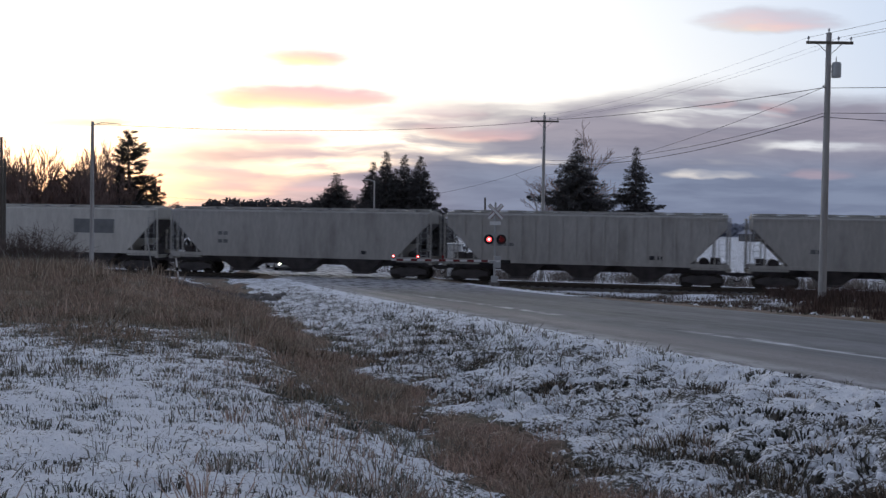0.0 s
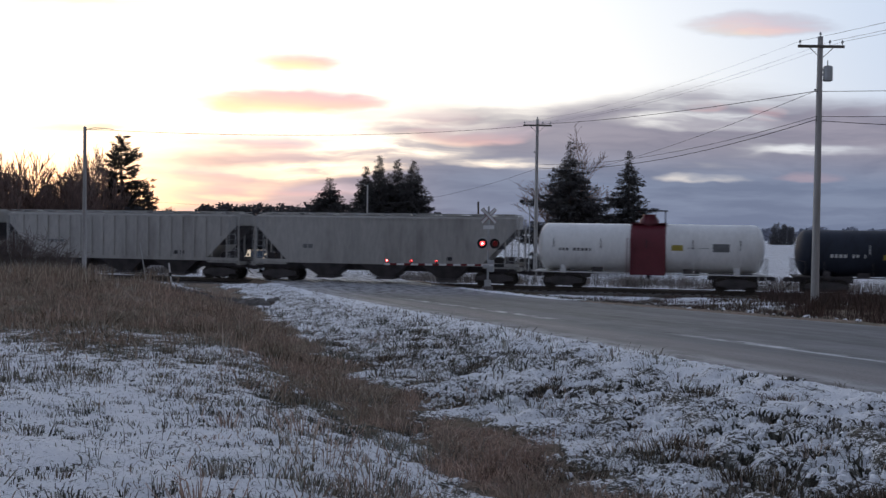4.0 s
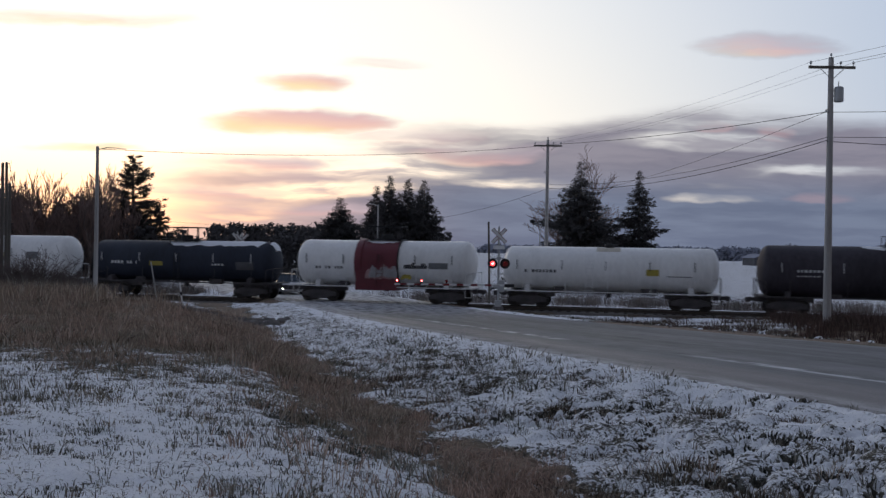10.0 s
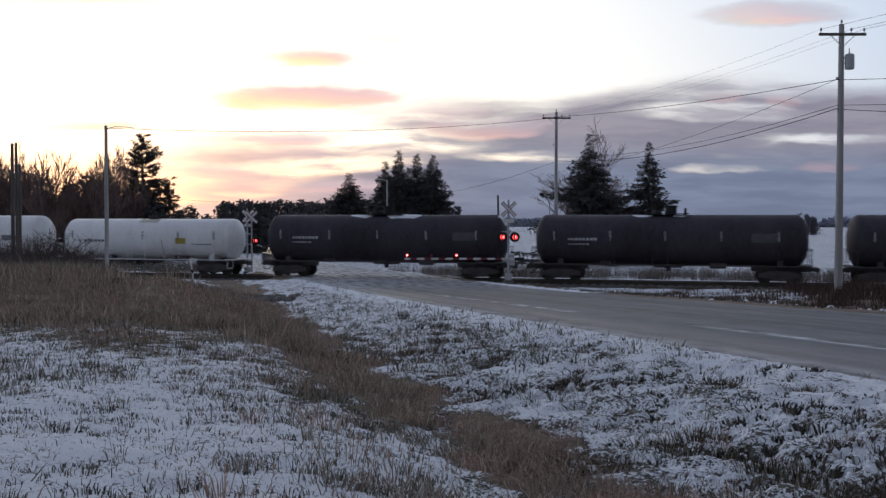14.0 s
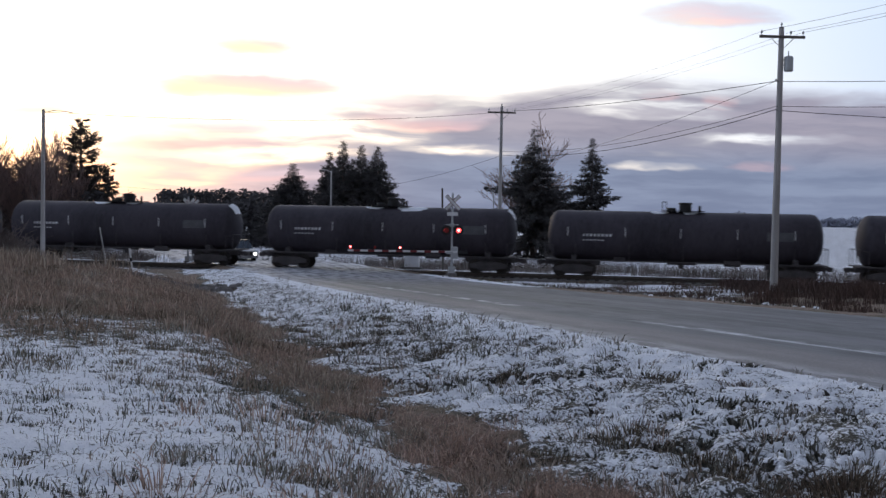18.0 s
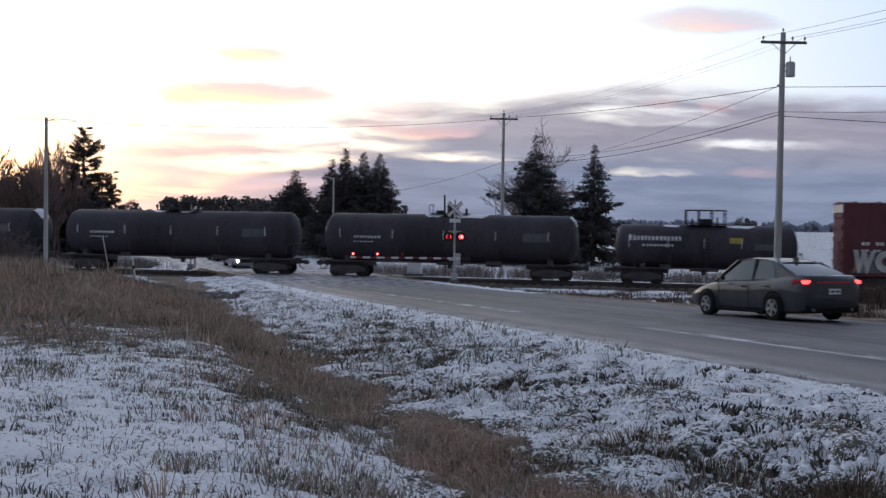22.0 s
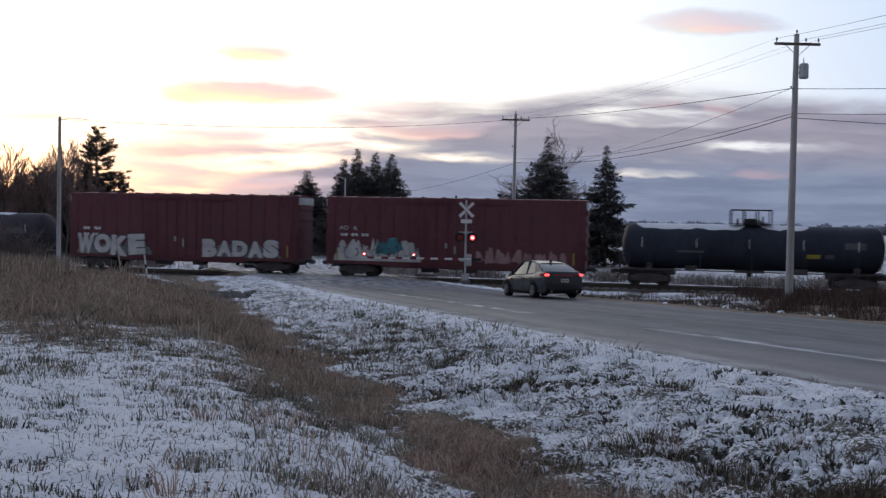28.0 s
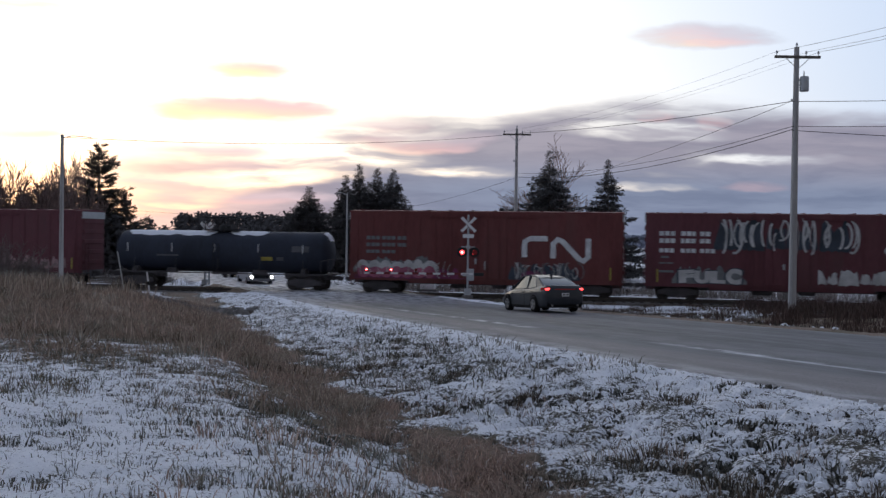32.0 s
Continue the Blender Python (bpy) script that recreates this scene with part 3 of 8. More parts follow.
def build_clouds():
    sh, n_az, n_el = Shape(), 60, 24
    for j in range(n_el + 1):
        for i in range(n_az + 1):
            az, el = radians(-52 + 104 * i / n_az), radians(-0.5 + 34 * j / n_el)
            sh.v.append((4200 * math.sin(az) * math.cos(el), 4200 * math.cos(az) * math.cos(el), 4200 * math.sin(el)))
    for j in range(n_el):
        for i in range(n_az):
            k = j * (n_az + 1) + i
            sh.f.append((k, k + n_az + 1, k + n_az + 2, k + 1))
    mat = bpy.data.materials.new("dusk_cloud")
    mat.use_nodes = True
    n = Net(mat.node_tree)
    mat.node_tree.nodes.clear()
    sep = n.node("ShaderNodeSeparateXYZ")
    mat.node_tree.links.new(n.node("ShaderNodeTexCoord").outputs["Object"], sep.inputs[0])
    x, y, z = sep.outputs
    a = n.m("MULTIPLY", n.m("DIVIDE", x, y), 17.61)                         # to the right
    b = n.m("SUBTRACT", 3.94, n.m("MULTIPLY", n.m("DIVIDE", z, y), 17.61))  # downwards
    warp = n.noise(n.vec(n.m("MULTIPLY", a, 0.40), n.m("MULTIPLY", b, 1.1), 3.0), 1.0, 4, 0.55)
    b2 = n.m("ADD", b, n.m("MULTIPLY", n.m("SUBTRACT", warp, 0.5), 0.45))
    sway = n.noise(n.vec(n.m("MULTIPLY", a, 0.7), n.m("MULTIPLY", b, 2.2), 9.0), 1.0, 3, 0.55)
    a2 = n.m("ADD", a, n.m("MULTIPLY", n.m("SUBTRACT", sway, 0.5), 1.3))
    band = n.noise(n.vec(n.m("MULTIPLY", a2, 0.24), n.m("MULTIPLY", b2, 2.0), 7.0), 1.0, 4, 0.52)
    wisp = n.noise(n.vec(n.m("MULTIPLY", a2, 0.6), n.m("MULTIPLY", b2, 4.6), 1.0), 1.0, 4, 0.52)

    def oval(cx, cy, rx, ry):
        """How far inside one soft, flat-bottomed oval, and its two own coordinates."""
        du = n.m("DIVIDE", n.m("SUBTRACT", a2, cx - 7.84), rx)
        dv = n.m("DIVIDE", n.m("SUBTRACT", b2, cy - 0.0166 * (cx - 7.84)), ry)
        dq = n.m("MULTIPLY", dv, n.smooth(dv, -0.15, 0.15, 0.8, 1.1))
        return n.smooth(n.m("ADD", n.m("MULTIPLY", du, du), n.m("MULTIPLY", dq, dq)), 2.2, 0.0), du, dv

    def ovals(rows):
        """Soft ovals: place right and down, half sizes, strength."""
        out = None
        for cx, cy, rx, ry, s in rows:
            e = n.m("MULTIPLY", oval(cx, cy, rx, ry)[0], s)
            out = e if out is None else n.m("MAXIMUM", out, e)
        return out

    top = n.m("SUBTRACT", n.m("ADD", 1.80, n.m("MULTIPLY", n.smooth(a, 5.5, 9.0), 0.25)), n.m("MULTIPLY", n.smooth(a, 1.2, 4.6), 0.40))
    deck = n.m("MULTIPLY", n.smooth(n.m("SUBTRACT", b2, top), -0.24, 0.42), n.smooth(a, -3.4, 0.8))
    under = n.m("MULTIPLY", n.smooth(b2, 1.9, 2.9), n.smooth(a, -6.6, -3.2))
    floor_ = n.m("MULTIPLY", n.smooth(b, 2.75, 3.4), n.smooth(a, -3.4, 1.2))
    base = n.m("MAXIMUM", deck, n.m("MULTIPLY", under, 0.92))
    # clouds lit from below: yellow at the foot and towards the sun, rose above
    puffs, tone = None, None
    for cx, cy, rx, ry, s, hue in ((5.30, 1.76, 1.45, 0.19, 1.0, -0.05), (6.9, 1.98, 1.4, 0.10, 0.45, 0.8), (5.35, 1.06, 0.75, 0.14, 0.60, -0.15), (4.75, 2.47, 1.05, 0.13, 0.70, 0.55), (1.5, 2.17, 0.95, 0.07, 0.55, -0.6),
                                   (13.5, 0.42, 1.10, 0.19, 0.62, 0.40), (6.7, 0.72, 0.7, 0.10, 0.35, 0.3), (0.9, -0.1, 2.2, 0.12, 0.55, -0.4), (3.7, 2.95, 1.6, 0.09, 0.55, 0.7), (5.4, 3.28, 1.6, 0.10, 0.60, 0.9), (8.4, 2.30, 1.2, 0.16, 0.60, 0.6)):
        e, du, dv = oval(cx, cy, rx, ry)
        e = n.m("MULTIPLY", e, s)
        own = n.m("ADD", n.m("SUBTRACT", n.m("MULTIPLY", du, 0.45), n.m("MULTIPLY", dv, 0.60)), hue)
        if puffs is None:
            puffs, tone = e, own
        else:
            f = n.m("GREATER_THAN", e, puffs)
            tone = n.m("ADD", n.m("MULTIPLY", own, f), n.m("MULTIPLY", tone, n.m("SUBTRACT", 1.0, f)))
            puffs = n.m("MAXIMUM", puffs, e)
    gaps = ovals(((12.5, 2.13, 1.3, 0.15, 0.80), (14.7, 2.64, 1.0, 0.08, 0.95), (9.1, 2.82, 1.0, 0.08, 0.95), (12.4, 3.08, 0.7, 0.05, 0.7), (6.6, 2.56, 1.7, 0.20, 1.0),
                  (5.5, 2.96, 1.3, 0.13, 1.0), (8.7, 1.82, 1.3, 0.07, 0.3), (4.3, 3.40, 0.6, 0.05, 0.5), (6.4, 2.10, 1.6, 0.07, 0.6)))
    flush = ovals(((12.5, 1.84, 0.3, 0.09, 0.6), (13.7, 1.96, 0.3, 0.12, 0.5), (14.4, 3.05, 0.5, 0.07, 0.25), (7.3, 2.0, 1.0, 0.12, 0.4)))
    streak = n.m("ADD", n.m("MULTIPLY", n.m("SUBTRACT", band, 0.46), 4.4), n.m("MULTIPLY", n.m("SUBTRACT", wisp, 0.5), 2.0))
    dens = n.m("ADD", n.m("ADD", n.m("MULTIPLY", base, 0.62), n.m("MULTIPLY", floor_, 0.95)), n.m("MULTIPLY", streak, n.m("MULTIPLY", base, 0.32)))
    ragged = n.smooth(n.m("ADD", n.m("MULTIPLY", wisp, 0.65), n.m("MULTIPLY", band, 0.35)), 0.62, 0.38, 0.15, 1.1)
    lit_part = n.smooth(n.m("ADD", puffs, n.m("MULTIPLY", streak, n.m("MULTIPLY", puffs, 0.55))), 0.06, 1.05)
    alpha = n.m("MULTIPLY", n.smooth(dens, 0.02, 0.66), n.m("SUBTRACT", 1.0, n.m("MULTIPLY", gaps, ragged), clamp=True))
    # the rest is grey violet, bluer towards the dark side and the horizon
    pink = n.mix(n.smooth(a, -1.0, -5.0), (0.72, 0.54, 0.58), (0.90, 0.62, 0.55))
    grey = n.mix(n.smooth(b, 2.3, 3.2), (0.275, 0.262, 0.345), (0.165, 0.215, 0.345))
    grey = n.mix(n.smooth(a, 0.5, -4.0), grey, pink)
    grey = n.mix(n.smooth(n.m("ADD", n.m("MULTIPLY", wisp, 0.6), n.m("MULTIPLY", band, 0.4)), 0.36, 0.64), n.mix(1.0, grey, (0.86, 0.87, 0.90), "MULTIPLY"), n.mix(1.0, grey, (1.25, 1.22, 1.16), "MULTIPLY"))
    col = n.mix(n.m("MULTIPLY", flush, n.smooth(wisp, 0.30, 0.62)), grey, (0.86, 0.50, 0.50))
    lit = n.ramp(n.m("ADD", n.m("MULTIPLY", tone, 0.5), 0.5), (0.0, (1.35, 1.18, 0.72)), (0.30, (1.30, 1.00, 0.56)), (0.52, (1.22, 0.74, 0.58)), (0.78, (1.02, 0.62, 0.62)), (1.0, (0.76, 0.60, 0.68)))
    col = n.mix(lit_part, col, lit)
    alpha = n.m("MAXIMUM", alpha, n.m("MULTIPLY", lit_part, 0.95))
    em, clear, mix = n.node("ShaderNodeEmission"), n.node("ShaderNodeBsdfTransparent"), n.node("ShaderNodeMixShader")
    n.link(col, em.inputs[0])
    n.link(n.m("MULTIPLY", alpha, 0.94), mix.inputs[0])
    mat.node_tree.links.new(clear.outputs[0], mix.inputs[1])
    mat.node_tree.links.new(em.outputs[0], mix.inputs[2])
    mat.node_tree.links.new(mix.outputs[0], n.node("ShaderNodeOutputMaterial").inputs[0])
    ob = new("sky_clouds", sh.mesh("sky_clouds", mat, 180))
    ob.matrix_basis = pose(*EYE)
    return tagged(ob, "violet and pink evening cloud banks", "clouds", kind="structure")


CLOUDS = build_clouds()

# ---------------------------------------------------------------- grass


def blades(name, label, mat, pts, size, spread_, seed, thick=0.006, segs=2, lean=0.35, per=1):
    """Dry stalks as bent slivers; pts: feet (x, y, z)."""
    rng = np.random.default_rng(seed)
    pts = np.repeat(pts, per, axis=0)
    k = len(pts)
    pts = pts + np.concatenate([rng.normal(0, spread_, (k, 2)), np.zeros((k, 1))], 1)
    ang, tilt = rng.uniform(0, 2 * np.pi, k), rng.normal(0, lean, (k, 2))
    h = size * rng.uniform(0.45, 1.25, k)
    side = np.stack([np.cos(ang), np.sin(ang), 0 * ang], 1) * (thick * rng.uniform(0.6, 1.6, k))[:, None]
    mid = pts + np.stack([tilt[:, 0] * h * 0.35, tilt[:, 1] * h * 0.35, h * 0.6], 1)
    top = pts + np.stack([tilt[:, 0] * h, tilt[:, 1] * h, h], 1)
    foot = pts - np.array([0, 0, 0.04])
    co = np.stack([foot - side, foot + side, mid + side * 0.8, mid - side * 0.8, top], 1).reshape(-1, 3)
    base = np.arange(k)[:, None] * 5
    loops = np.concatenate([base + np.array([0, 1, 2, 3]), base + np.array([3, 2, 4])], 1)
    me = bpy.data.meshes.new(name)
    me.vertices.add(len(co))
    me.vertices.foreach_set("co", co.ravel())
    me.loops.add(loops.size)
    me.loops.foreach_set("vertex_index", loops.ravel().astype(np.int32))
    starts = (np.arange(k)[:, None] * 7 + np.array([0, 4])).ravel()
    me.polygons.add(2 * k)
    me.polygons.foreach_set("loop_start", starts.astype(np.int32))
    me.update(calc_edges=True)
    me.materials.append(mat)
    return tagged(new(name, me), label, "grass", kind="stuff")


def scatter(k, seed, x0, x1, y0, y1, chance, power=1.0):
    """Feet spread over the plan, denser near; chance(x, y, n) keeps some of them."""
    rng = np.random.default_rng(seed)
    y = y0 * (y1 / y0) ** (rng.uniform(0, 1, k) ** power)
    w = rng.uniform(0, 1, k)
    x = (x0 + (x1 - x0) * w) * (y / y1)
    c, s = plan(x, y)
    keep = rng.uniform(0, 1, k) < chance(x, y, c + ROAD_MID)
    x, y = x[keep], y[keep]
    return np.stack([x, y, height(x, y)], 1)


def patchy(x, y, f, lo, hi):
    v = np.array([noise.noise(Vector((a * f, b * f, 5.0))) for a, b in zip(x, y)])
    return sstep(v, lo, hi)


def edge_of(x, y):
    return np.array([ragged_edge(p, q) for p, q in zip(x, y)])


def in_ditch(x, y, n):
    n = n + edge_of(x, y)
    return (0.05 * sstep(n, -0.6, 1.2) * sstep(n, 5.0, 3.0) + 0.95 * sstep(n - 2.05 + 1.05 * sstep(y, 10, 18) - 0.20 * sstep(y, 9, 5.5), -0.3, 0.35) * sstep(n - 2.95 + 0.45 * sstep(y, 7, 12), 0.25, -0.4)) * (y < 48)


def in_dry(x, y, n):
    w = edge_of(x, y)
    return np.clip(sstep(n + w, 3.0, 1.6) * sstep(y + 6 * w + 1.1 * np.clip(n + w + 1.5, 0, 3.5), 13, 27) * (1 - sstep(y, 44, 52)) * (0.25 + 0.75 * patchy(x, y, 0.5, -0.35, 0.3)), 0, 1)


def tufts(name, label, mat, k, seed, y0, y1, chance, each, radius, tall, thick, splay=0.6, power=1.0, x0=-26, x1=26):
    """Tufts whose blades lean outwards from the heart; each stands on the ground."""
    rng = np.random.default_rng(seed)
    heart = scatter(k, seed, x0, x1, y0, y1, chance, power)
    m = len(heart)
    size = rng.uniform(0.55, 1.5, m) * np.where(rng.uniform(0, 1, m) < 0.12, 1.5, 1.0)
    count = np.maximum(3, (each * size * rng.uniform(0.6, 1.3, m)).astype(int))
    who = np.repeat(np.arange(m), count)
    k = len(who)
    off = rng.normal(0, 0.6, (k, 2)) * np.array([1.25, 1.0])
    foot = heart[who].copy()
    foot[:, :2] += off * (radius * size[who])[:, None]
    foot[:, 2] = height(foot[:, 0], foot[:, 1])
    h = tall * size[who] * rng.uniform(0.35, 1.15, k)
    tilt = off * splay + rng.normal(0, 0.28, (k, 2)) + rng.normal(0, 0.15, (m, 2))[who]
    ang = rng.uniform(0, 2 * np.pi, k)
    side = np.stack([np.cos(ang), np.sin(ang), 0 * ang], 1) * (thick * rng.uniform(0.6, 1.5, k))[:, None]
    mid = foot + np.stack([tilt[:, 0] * h * 0.35, tilt[:, 1] * h * 0.35, h * 0.60], 1)
    top = foot + np.stack([tilt[:, 0] * h * 1.1, tilt[:, 1] * h * 1.1, h * (1 - 0.22 * np.minimum(1.5, np.abs(tilt).sum(1)))], 1)
    foot[:, 2] -= 0.03
    return strips(name, label, mat, foot, mid, top, side)


def strips(name, label, mat, foot, mid, top, side):
    k = len(foot)
    co = np.stack([foot - side, foot + side, mid + side * 0.8, mid - side * 0.8, top], 1).reshape(-1, 3)
    base = np.arange(k)[:, None] * 5
    loops = np.concatenate([base + np.array([0, 1, 2, 3]), base + np.array([3, 2, 4])], 1)
    me = bpy.data.meshes.new(name)
    me.vertices.add(len(co))
    me.vertices.foreach_set("co", co.ravel())
    me.loops.add(loops.size)
    me.loops.foreach_set("vertex_index", loops.ravel().astype(np.int32))
    starts = (np.arange(k)[:, None] * 7 + np.array([0, 4])).ravel()
    me.polygons.add(2 * k)
    me.polygons.foreach_set("loop_start", starts.astype(np.int32))
    me.update(calc_edges=True)
    me.materials.append(mat)
    return tagged(new(name, me), label, "grass", kind="stuff")


def clods(name, label, mat, k, seed, y0, y1, chance, size, power=1.0):
    """Small uneven lumps half sunk in the ground."""
    rng = np.random.default_rng(seed)
    at = scatter(k, seed, -26, 26, y0, y1, chance, power)
    m = len(at)
    r = size * rng.uniform(0.4, 1.4, m)
    ring = np.linspace(0, 2 * np.pi, 6)[:-1]
    ang = ring[None, :] + rng.uniform(0, 6, m)[:, None]
    rad = r[:, None] * rng.uniform(0.6, 1.3, (m, 5))
    low = np.stack([at[:, 0, None] + np.cos(ang) * rad * 1.2, at[:, 1, None] + np.sin(ang) * rad, at[:, 2, None] - 0.03 + 0 * rad], -1)
    high = np.stack([at[:, 0, None] + np.cos(ang) * rad * 0.7, at[:, 1, None] + np.sin(ang) * rad * 0.6, at[:, 2, None] + r[:, None] * rng.uniform(0.35, 0.95, (m, 5))], -1)
    co = np.concatenate([low, high], 1).reshape(-1, 3)
    base = np.arange(m)[:, None] * 10
    quads = np.concatenate([base + np.array([j, (j + 1) % 5, 5 + (j + 1) % 5, 5 + j]) for j in range(5)], 1)
    loops = np.concatenate([quads, base + np.array([5, 6, 7, 8, 9])], 1)
    me = bpy.data.meshes.new(name)
    me.vertices.add(len(co))
    me.vertices.foreach_set("co", co.ravel())
    me.loops.add(loops.size)
    me.loops.foreach_set("vertex_index", loops.ravel().astype(np.int32))
    me.polygons.add(6 * m)
    me.polygons.foreach_set("loop_start", (np.arange(m)[:, None] * 25 + np.array([0, 4, 8, 12, 16, 20])).ravel().astype(np.int32))
    me.update(calc_edges=True)
    me.shade_smooth()
    me.materials.append(mat)
    return tagged(new(name, me), label, "snow", kind="stuff")


def bank_part(n):
    return sstep(n, 2.5, 3.2) * sstep(n, 7.0, 6.4)


def field_part(n):
    return sstep(n, 2.0, 1.2)


# the ditch and the dry rise
blades("ditch_grass", "matted dry brown grass lying in the ditch", M_DITCH, scatter(75000, 1, -26, 26, 4.4, 48, in_ditch), 0.085, 0.07, 11, 0.0045, lean=1.2, per=2)
tufts("ditch_tufts", "soft brown tufts along the ditch", M_DITCH, 5200, 57, 4.4, 40, lambda x, y, n: 0.85 * in_ditch(x, y, n), 26, 0.07, 0.13, 0.0035, 0.9)
tufts("ditch_clumps", "dark tufts between the matted ditch grass", M_SHORT, 1500, 58, 4.4, 30, lambda x, y, n: 0.5 * sstep(n, 0.8, 1.8) * sstep(n, 4.0, 2.9) * patchy(x, y, 1.4, 0.0, 0.3), 30, 0.07, 0.10, 0.0035, 0.8)
tufts("ditch_frost", "frosted blades in the ditch grass", M_FROSTED, 3600, 59, 4.4, 40, lambda x, y, n: 0.8 * sstep(n, -0.4, 1.4) * sstep(n, 4.2, 2.9) * (0.2 + 0.8 * patchy(x, y, 2.2, -0.05, 0.35)), 12, 0.06, 0.095, 0.0042, 0.8)
blades("dry_grass", "dry brown grass covering the rise", M_TALL, scatter(110000, 2, -26, 26, 9, 54, in_dry, 0.7), 0.14, 0.12, 12, 0.0065, lean=0.9, per=2)
tufts("rise_tufts", "tan tufts standing on the rise", M_DITCH, 9000, 61, 11, 54, lambda x, y, n: in_dry(x, y, n) * (0.2 + 0.8 * patchy(x, y, 0.9, -0.1, 0.3)), 14, 0.16, 0.26, 0.0065, 0.6, 0.7)
tufts("rise_patches", "darker green-brown tufts on the rise", M_TUSSOCK, 9000, 46, 12, 54, lambda x, y, n: 0.8 * in_dry(x, y, n) * patchy(x, y, 0.8, 0.0, 0.35), 14, 0.14, 0.20, 0.0065, 0.7, 0.7)
tufts("rise_frost", "frosted pale blades among the dry grass", M_FROSTED, 8000, 48, 11, 54, lambda x, y, n: in_dry(x, y, n) * (0.10 + 0.8 * patchy(x, y, 1.3, 0.05, 0.45) * sstep(n, 1.5, -3.0)), 8, 0.12, 0.20, 0.0065, 0.7, 0.7)
blades("seed_stalks", "tall pale seed stalks on the rise", M_TALL, scatter(16000, 8, -30, 26, 26, 52, lambda x, y, n: (0.08 * sstep(n, 1.0, -1.0) + 0.92 * sstep(n, -3.0, -6.0)) * (0.1 + 0.9 * patchy(x, y, 0.35, -0.2, 0.4)), 0.5), 0.70, 0.2, 18, 0.014, lean=0.32, per=3)
tufts("rise_white_stalks", "white frosted stalks below the shrubs", M_FROSTED, 5000, 62, 40, 56, lambda x, y, n: 0.8 * sstep(x, -18, -21) * patchy(x, y, 0.5, -0.2, 0.3), 8, 0.20, 0.75, 0.012, 0.35, 0.4, -32, 0)
clods("culvert_stones", "dark stones dusted with snow where the ditch meets the road", M_BALLAST, 5000, 75, 38, 47, lambda x, y, n: 0.8 * sstep(x, -11.6, -10.6) * sstep(x, -6.8, -7.8) * sstep(y, 41.0, 42.0) * sstep(y, 46.0, 44.6), 0.17, 0.8)
# the bank between ditch and road
clods("bank_clods", "lumps of snow caught on the rough bank", M_SNOWCAP, 26000, 71, 4.4, 48, lambda x, y, n: bank_part(n) * (0.35 + 0.4 * patchy(x, y, 1.6, -0.2, 0.3)), 0.035)
tufts("bank_leaves", "withered dark leaves and grass poking through snow", M_LEAF, 15000, 3, 4.4, 50, lambda x, y, n: bank_part(n) * (0.14 + 0.75 * patchy(x, y, 1.5, 0.0, 0.28)) * (0.35 + 0.65 * sstep(n, 6.4, 5.0)), 8, 0.035, 0.045, 0.0115, 1.5)
tufts("bank_grass", "short dark grass on the snowy bank", M_DARK, 9000, 63, 4.4, 50, lambda x, y, n: bank_part(n) * (0.06 + 0.6 * patchy(x, y, 2.2, 0.05, 0.35)) * (0.4 + 0.6 * sstep(n, 6.4, 5.0)), 12, 0.04, 0.06, 0.0042, 0.9)
tufts("bank_tussocks", "brown and olive tussocks standing out of the snow", M_TUSSOCK, 3000, 23, 4.4, 44, lambda x, y, n: sstep(n, 2.4, 3.0) * sstep(n, 6.3, 5.0) * (0.02 + 0.9 * patchy(x, y, 1.1, 0.12, 0.36)), 80, 0.085, 0.085, 0.0036, 1.0)
tufts("low_tussocks", "tall brown tussocks beside the ditch", M_TUSSOCK, 1300, 53, 4.4, 24, lambda x, y, n: sstep(n, 2.2, 2.7) * sstep(n, 4.4, 3.2) * (0.1 + 0.9 * patchy(x, y, 1.2, 0.0, 0.35)), 80, 0.09, 0.095, 0.0034, 1.0)
tufts("bank_stalks", "pale frosted stalks on the snowy bank", M_FROSTED, 9000, 6, 4.4, 50, lambda x, y, n: 0.7 * bank_part(n), 6, 0.04, 0.055, 0.0045, 1.0)
tufts("bank_scrub", "grey-green grass and stems on the bank by the crossing", M_DARK, 12000, 41, 13, 52, lambda x, y, n: 0.42 * sstep(n, 2.2, 2.9) * sstep(n, 6.3, 4.8) * (0.10 + 0.90 * patchy(x, y, 1.3, 0.0, 0.35)), 10, 0.10, 0.13, 0.0085, 0.9, 0.8)
tufts("bank_frost", "frosted blades on the bank by the crossing", M_FROSTED, 7000, 44, 13, 52, lambda x, y, n: 0.6 * sstep(n, 2.2, 2.9) * sstep(n, 7.0, 6.2), 7, 0.09, 0.12, 0.0075, 0.9, 0.8)
clods("verge_clods", "dirty lumps of snow on the verge by the pole", M_SNOWCAP, 9000, 73, 26, 60, lambda x, y, n: 0.55 * sstep(n, 17.2, 18.0) * sstep(n, 26.0, 22.0) * sstep(x, 8, 12) * patchy(x, y, 0.9, -0.05, 0.3), 0.09, 0.5)
tufts("shoulder_grass", "dark stubble in the snow past the road", M_DARK, 8000, 55, 18, 60, lambda x, y, n: 0.8 * sstep(n, 17.0, 17.4) * sstep(n, 24.0, 21.0) * (0.15 + 0.85 * patchy(x, y, 0.8, -0.1, 0.4)), 7, 0.10, 0.09, 0.010, 1.0, 0.6, -12, 26)
